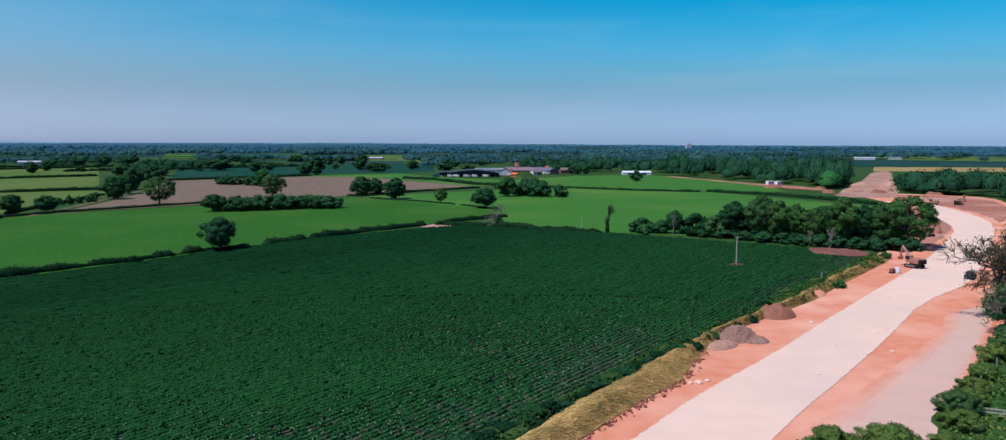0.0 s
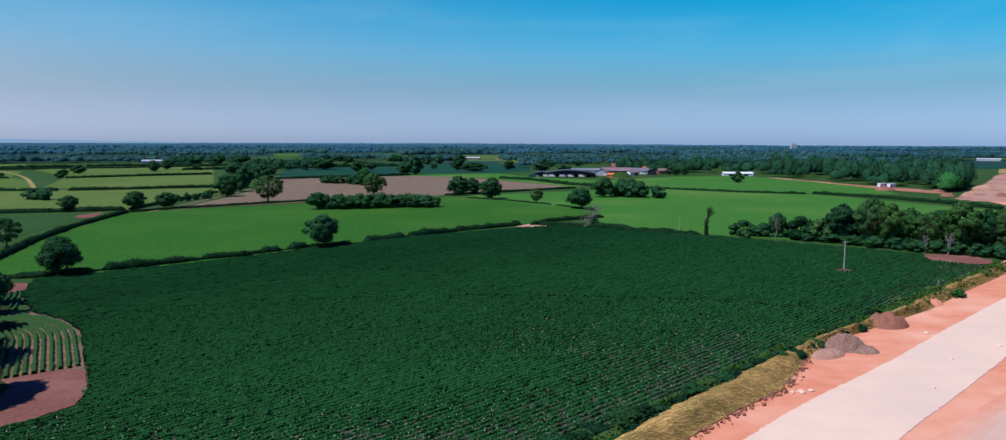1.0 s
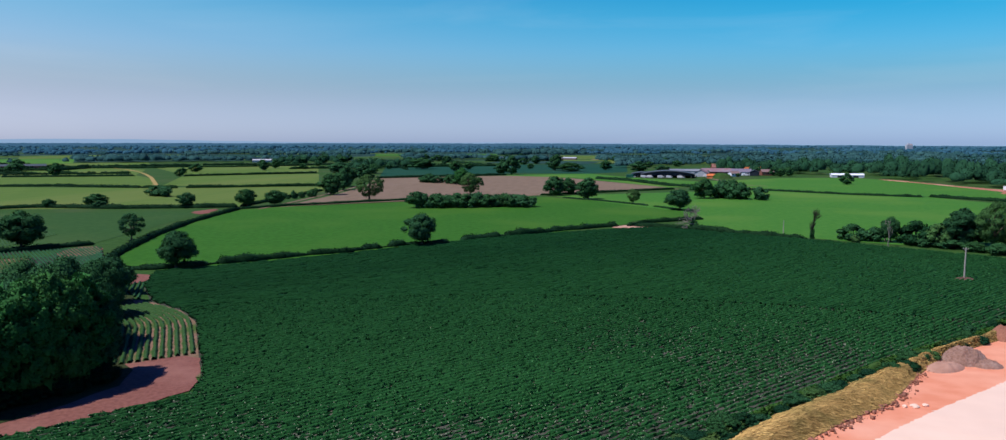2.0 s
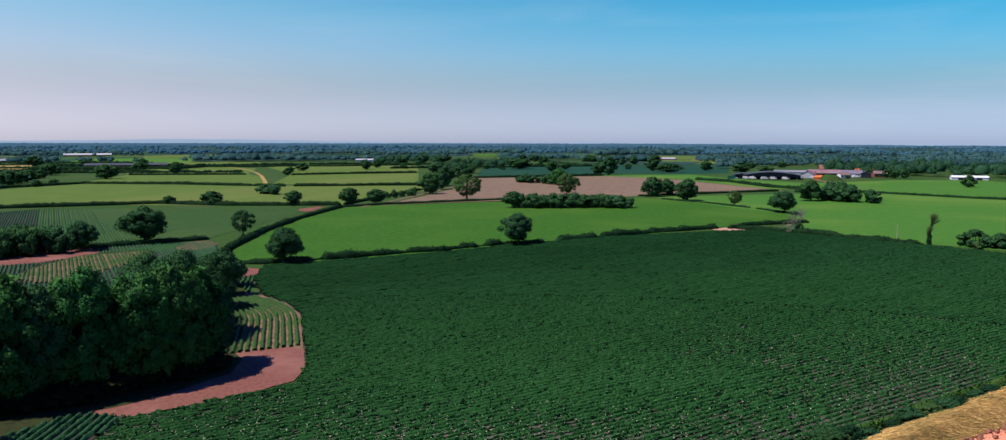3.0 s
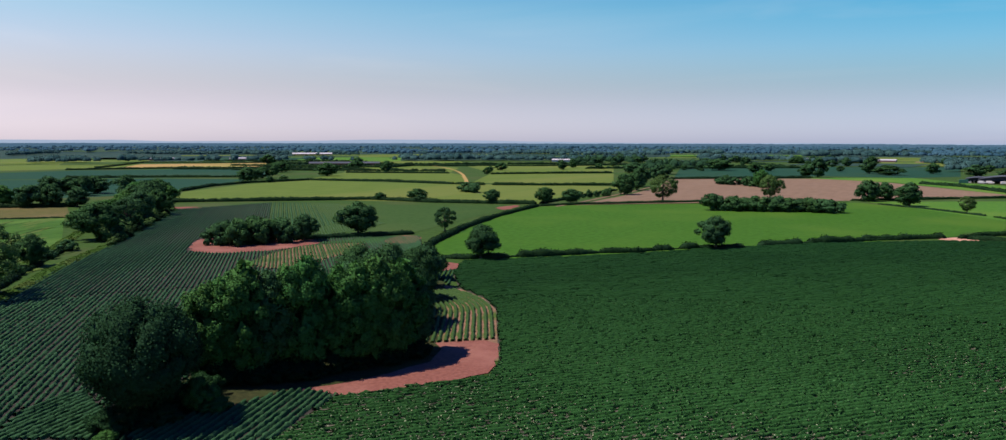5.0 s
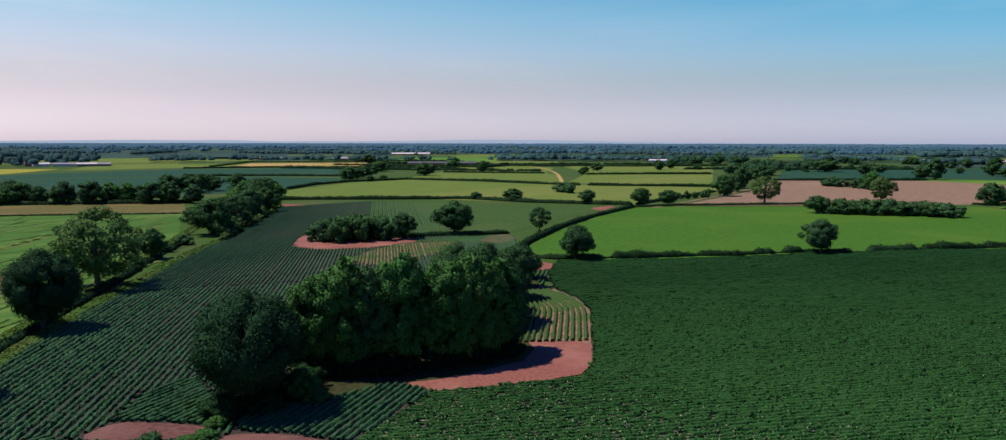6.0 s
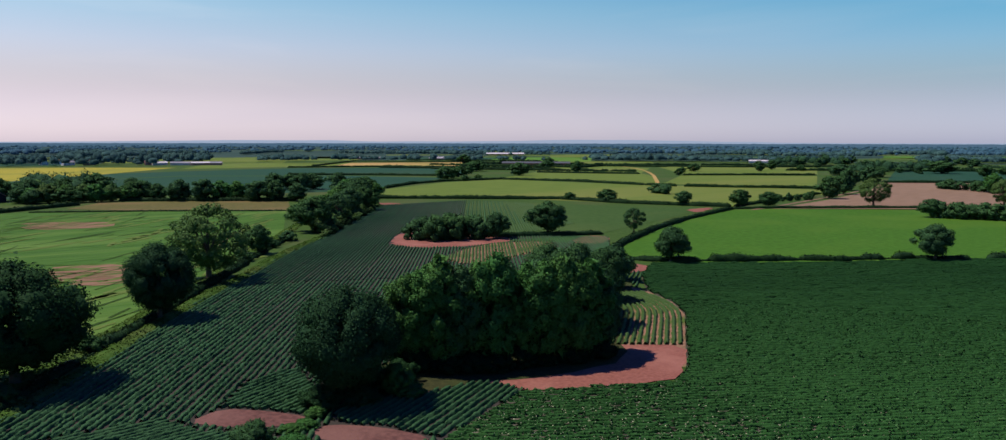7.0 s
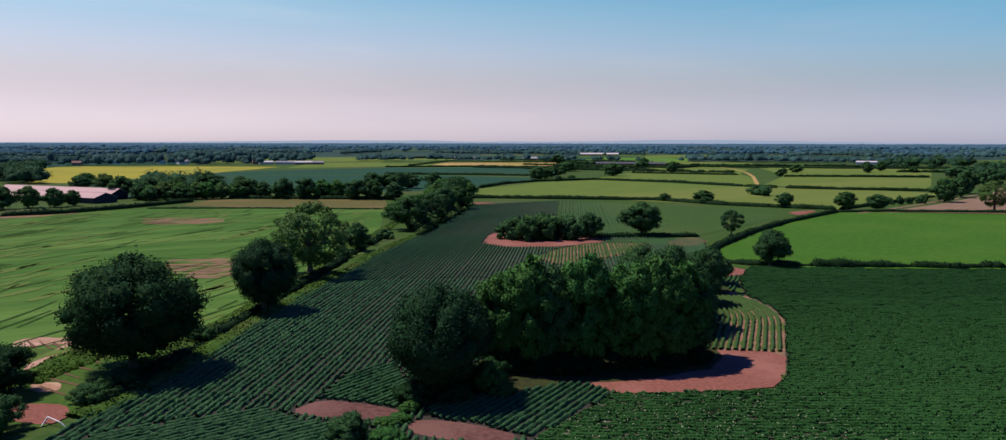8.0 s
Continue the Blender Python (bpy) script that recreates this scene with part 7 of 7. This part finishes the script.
# ---------- poles, posts and small things ----------
def pole(x, y, h, r, label, arm=True):
    ob = empty("utility_pole", pose(x, y, 0))
    v, f = tubes([[(0, 0, -0.2, r * 1.2), (0, 0, h * 0.5, r), (0.02, 0, h, r * 0.75)]], 10)
    part("post", mesh_of("post", v, f, M["pole_wood"], True), None, ob)
    if arm:
        part("cross_arm", boxed(0, 0, h - 0.35, 1.1, 0.12, 0.12), M["pole_wood"], ob)
        for s in (-0.5, 0.5):
            part("insulator", boxed(s, 0, h - 0.2, 0.1, 0.1, 0.2, bevel=0.03), M["steel"], ob)
    return tagged(ob, label, "pole")


pole(57.1, 189.1, 7.2, 0.17, "weathered wooden pole standing in the potato crop")
pole(27.7, 272.9, 4.4, 0.14, "grey wooden post in the pasture", False)
pole(68.3, 165.5, 2.4, 0.10, "short wooden post on the field edge", False)
for i in range(9):
    post = empty("fence_post", pose(62 + 3.4 * i, 157 + 4.6 * i, 0))
    part("stake", boxed(0, 0, 0.6, 0.1, 0.1, 1.3), M["pole_wood"], post)
    tagged(post, "short wooden fence stake on the verge", "fence post", "verge fence")
for i, (x, y, s) in enumerate([(24.5, 95.3, 0.5), (25.8, 96.0, 0.35), (23.4, 95.0, 0.3), (51.5, 128, 0.4), (41, 99, 0.3), (59, 121, 0.35), (62, 124, 0.3), (49, 113, 0.25), (56, 110, 0.3), (75, 150, 0.3), (81, 158, 0.25)]):
    b = bmesh.new()
    bmesh.ops.create_icosphere(b, subdivisions=2, radius=s)
    for v in b.verts:
        v.co *= 1 + 0.35 * noise.noise(v.co * 2.5 / s + Vector((i, 0, 0)))
        v.co.z = max(v.co.z * 0.6, -0.1)
    rock = new("stone_block", bpy.data.meshes.new("stone_block"))
    b.to_mesh(rock.data)
    b.free()
    rock.data.materials.append(M["stone"])
    rock.location = (x, y, 0.12)
    tagged(rock, "pale lump of stone on red soil", "stone")
for x, y in [(54.2, 88.0), (56.7, 91.3), (59.2, 94.3), (61.5, 96.9), (63.9, 99.7), (66.2, 102.3)]:
    post = empty("fence_post", pose(x, y, 0.1))
    part("stake", boxed(0, 0, 0.6, 0.11, 0.11, 1.3), M["pole_wood"], post)
    tagged(post, "pale fence stake on the grass bank", "fence post", "bank fence")
frame_ob = empty("pipe_frame", pose(-93.5, 5.2, 0.02, 0, 0, 25))
for name, a, b in (("pipe", (-1.2, 0, 0.05), (-0.6, 0, 0.8)), ("pipe", (-0.6, 0, 0.8), (1.4, 0.2, 0.5)), ("pipe", (1.4, 0.2, 0.5), (1.9, 0.4, 0.05)), ("pipe", (-0.6, 0, 0.8), (-0.4, -0.8, 0.05))):
    v, f = tubes([[(*a, 0.06), (*b, 0.06)]], 6)
    part(name, mesh_of(name, v, f, M["white"]), None, frame_ob)
tagged(frame_ob, "bent white metal pipe frame lying in the hedge", "frame")
rail = empty("wooden_rail", pose(54.0, 83.0, 0.1, 0, 0, -25))
part("upper_bar", boxed(0, 0, 0.85, 7, 0.14, 0.14), M["pole_wood"], rail)
part("lower_bar", boxed(0, 0, 0.45, 7, 0.14, 0.14), M["pole_wood"], rail)
for s in (-3, 0, 3):
    part("rail_post", boxed(s, 0.1, 0.5, 0.14, 0.14, 1.1), M["pole_wood"], rail)
tagged(rail, "pale wooden rail fence on the grass bank", "fence")

# distant industrial block
block = empty("mill_building", pose(720, 3050, 0, 0, 0, 12) @ Matrix.Diagonal((0.62, 0.62, 0.95, 1)))
part("main_block", boxed(0, 0, 12, 34, 22, 24, bevel=0.5), M["pale_roof"], block)
part("tower", boxed(-4, 0, 14.5, 10, 12, 29, bevel=0.5), M["pale_roof"], block)
part("side_tower", boxed(12, 2, 13.5, 8, 10, 27, bevel=0.5), M["pink_roof"], block)
tagged(block, "pale industrial mill building on the horizon", "building")

# ---------- crops ----------
for far, step in ((False, 0.5), (True, 0.9)):
    px, py, keep = straight_rows(MAIN, [WOOD, SOIL_FRONT, SOIL_BACK, SOIL_STEP, CURVED], -36.5, 0.9, step)
    keep &= (np.hypot(px, py) > 150) == far
    bank_off = np.abs((px - 1.3) * 0.804 - (py - 76.5) * 0.594)
    vig = 0.52 + 0.7 * lattice(px + 400, py + 400, 26, 5) * (0.6 + 0.8 * lattice(px + 400, py + 400, 7, 6))
    vig = np.clip(vig + 0.25 * np.clip((np.hypot(px, py) - 90) / 60, 0, 1), 0.6, 1.08) * np.clip(0.6 + bank_off / 80, 0.6, 1.0)
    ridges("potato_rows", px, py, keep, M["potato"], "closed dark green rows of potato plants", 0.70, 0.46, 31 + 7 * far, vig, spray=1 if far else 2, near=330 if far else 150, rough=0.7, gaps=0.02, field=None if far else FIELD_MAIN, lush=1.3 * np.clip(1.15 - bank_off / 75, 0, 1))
    if not far:
        g = np.random.default_rng(44)
        bare = keep & (np.hypot(px, py) < 140) & (g.random(px.shape) < 3.4 * np.clip(0.95 - vig, 0, 1) * np.clip(1.7 - np.hypot(px, py) / 100, 0.1, 1) + 0.14 * np.clip(1.7 - np.hypot(px, py) / 75, 0, 1))
        k = int(bare.sum())
        v, f = cards(np.stack([px[bare] + g.normal(0, 0.3, k), py[bare] + g.normal(0, 0.3, k), g.uniform(0.2, 0.42, k)], 1), np.tile((0.0, 0.0, 1.0), (k, 1)), 0.21, g, 0.5)
        tagged(new("withered_leaves", mesh_of("withered_leaves", v, f, M["dry_leaf"])), "pale withered leaves among the potato rows", "crop", kind="stuff")
for far, step in ((False, 0.45), (True, 0.9)):
    px, py, keep = straight_rows(LEFT, [WOOD, SOIL_FRONT, SOIL_COPSE, SOIL_NEAR, SOIL_NEAR_B, CURVED, SOIL_BACK, HEAD_A, HEAD_B, HEAD_C, HEAD_D], 51.0, 0.9, step)
    keep &= (np.hypot(px, py) > 170) == far
    vig = 0.75 + 0.3 * lattice(px + 400, py + 400, 22, 8)
    ridges("potato_rows", px, py, keep, M["potato_b"], "straight green potato rows with soil between", 0.58 if far else 0.62, 0.40 if far else 0.36, 32 + far, vig, rough=0.6 if far else 1.0, gaps=0.02, field=None if far else FIELD_LEFT)
px, py, keep = straight_rows([(-315, 247), (-284, 262), (-200, 208), (-188, 170), (-224, 176), (-234, 182)], [], 51.0, 0.9, 0.9)
ridges("potato_rows", px, py, keep, M["row_crop"], "thin young rows in a green crop", 0.5, 0.22, 39, None, rough=0.8, gaps=0.03)
px, py, keep = straight_rows([(-315, 247), (-296, 256), (-214, 196), (-206, 170), (-224, 176), (-234, 182)], [], 51.0, 1.8, 0.9)
ridges("potato_rows", px, py, keep, M["potato_b"], "scattered potato rows running on into a green crop", 0.58, 0.38, 42, None, rough=0.8, gaps=0.08)
px, py, keep = straight_rows(HEAD_D, [WOOD, SOIL_COPSE], 51.0, 0.9, 0.6)
ridges("potato_rows", px, py, keep, M["row_crop"], "thin yellow-green rows beside the copse", 0.58, 0.3, 40, None, rough=0.9, gaps=0.05, field=FIELD_THIN)
path = np.array([(-61, 85), (-66, 92), (-75, 104), (-81, 112), (-85, 116), (-91, 120), (-99, 123), (-110, 126)], float)
acc = np.concatenate([[0], np.cumsum(np.hypot(*(path[1:] - path[:-1]).T))])
s = np.arange(0, acc[-1], 0.42)
cx, cy = np.interp(s, acc, path[:, 0]), np.interp(s, acc, path[:, 1])
ker = np.ones(21) / 21
cx, cy = (np.convolve(np.pad(c, 10, "edge"), ker, "valid") for c in (cx, cy))
tx, ty = np.gradient(cx), np.gradient(cy)
tl = np.hypot(tx, ty)
offs = np.arange(0.9, 15, 1.0)[:, None]
px, py = cx - ty / tl * offs, cy + tx / tl * offs
keep = ~inside(px, py, SOIL_FRONT) & ~inside(px, py, SOIL_STEP) & (s[None] > 3)
ridges("potato_rows", px, py, keep, M["row_crop"], "curving potato rows round the wood", 0.66, 0.38, 33, None, rough=0.7, gaps=0.01, field=FIELD_CURVED)
px, py, keep = straight_rows([(-127, 138), (-116, 144), (-103, 126), (-110, 122)], [WOOD, SOIL_BACK, SOIL_STEP], 35.0, 0.95, 0.4)
ridges("potato_rows", px, py, keep, M["potato_b"], "short potato rows between bare headlands", 0.55, 0.34, 34, None)
for spot, heading, seed in ((HEAD_A, 26, 35), (HEAD_B, 22, 36), (HEAD_C, 5, 37)):
    px, py, keep = straight_rows(spot, [WOOD, SOIL_NEAR, SOIL_NEAR_B, SOIL_FRONT], heading, 0.9, 0.42)
    ridges("potato_rows", px, py, keep, M["potato_b"], "headland potato rows turning below the wood", 0.60, 0.36, seed, None, rough=0.7, gaps=0.01, field=FIELD_LEFT)
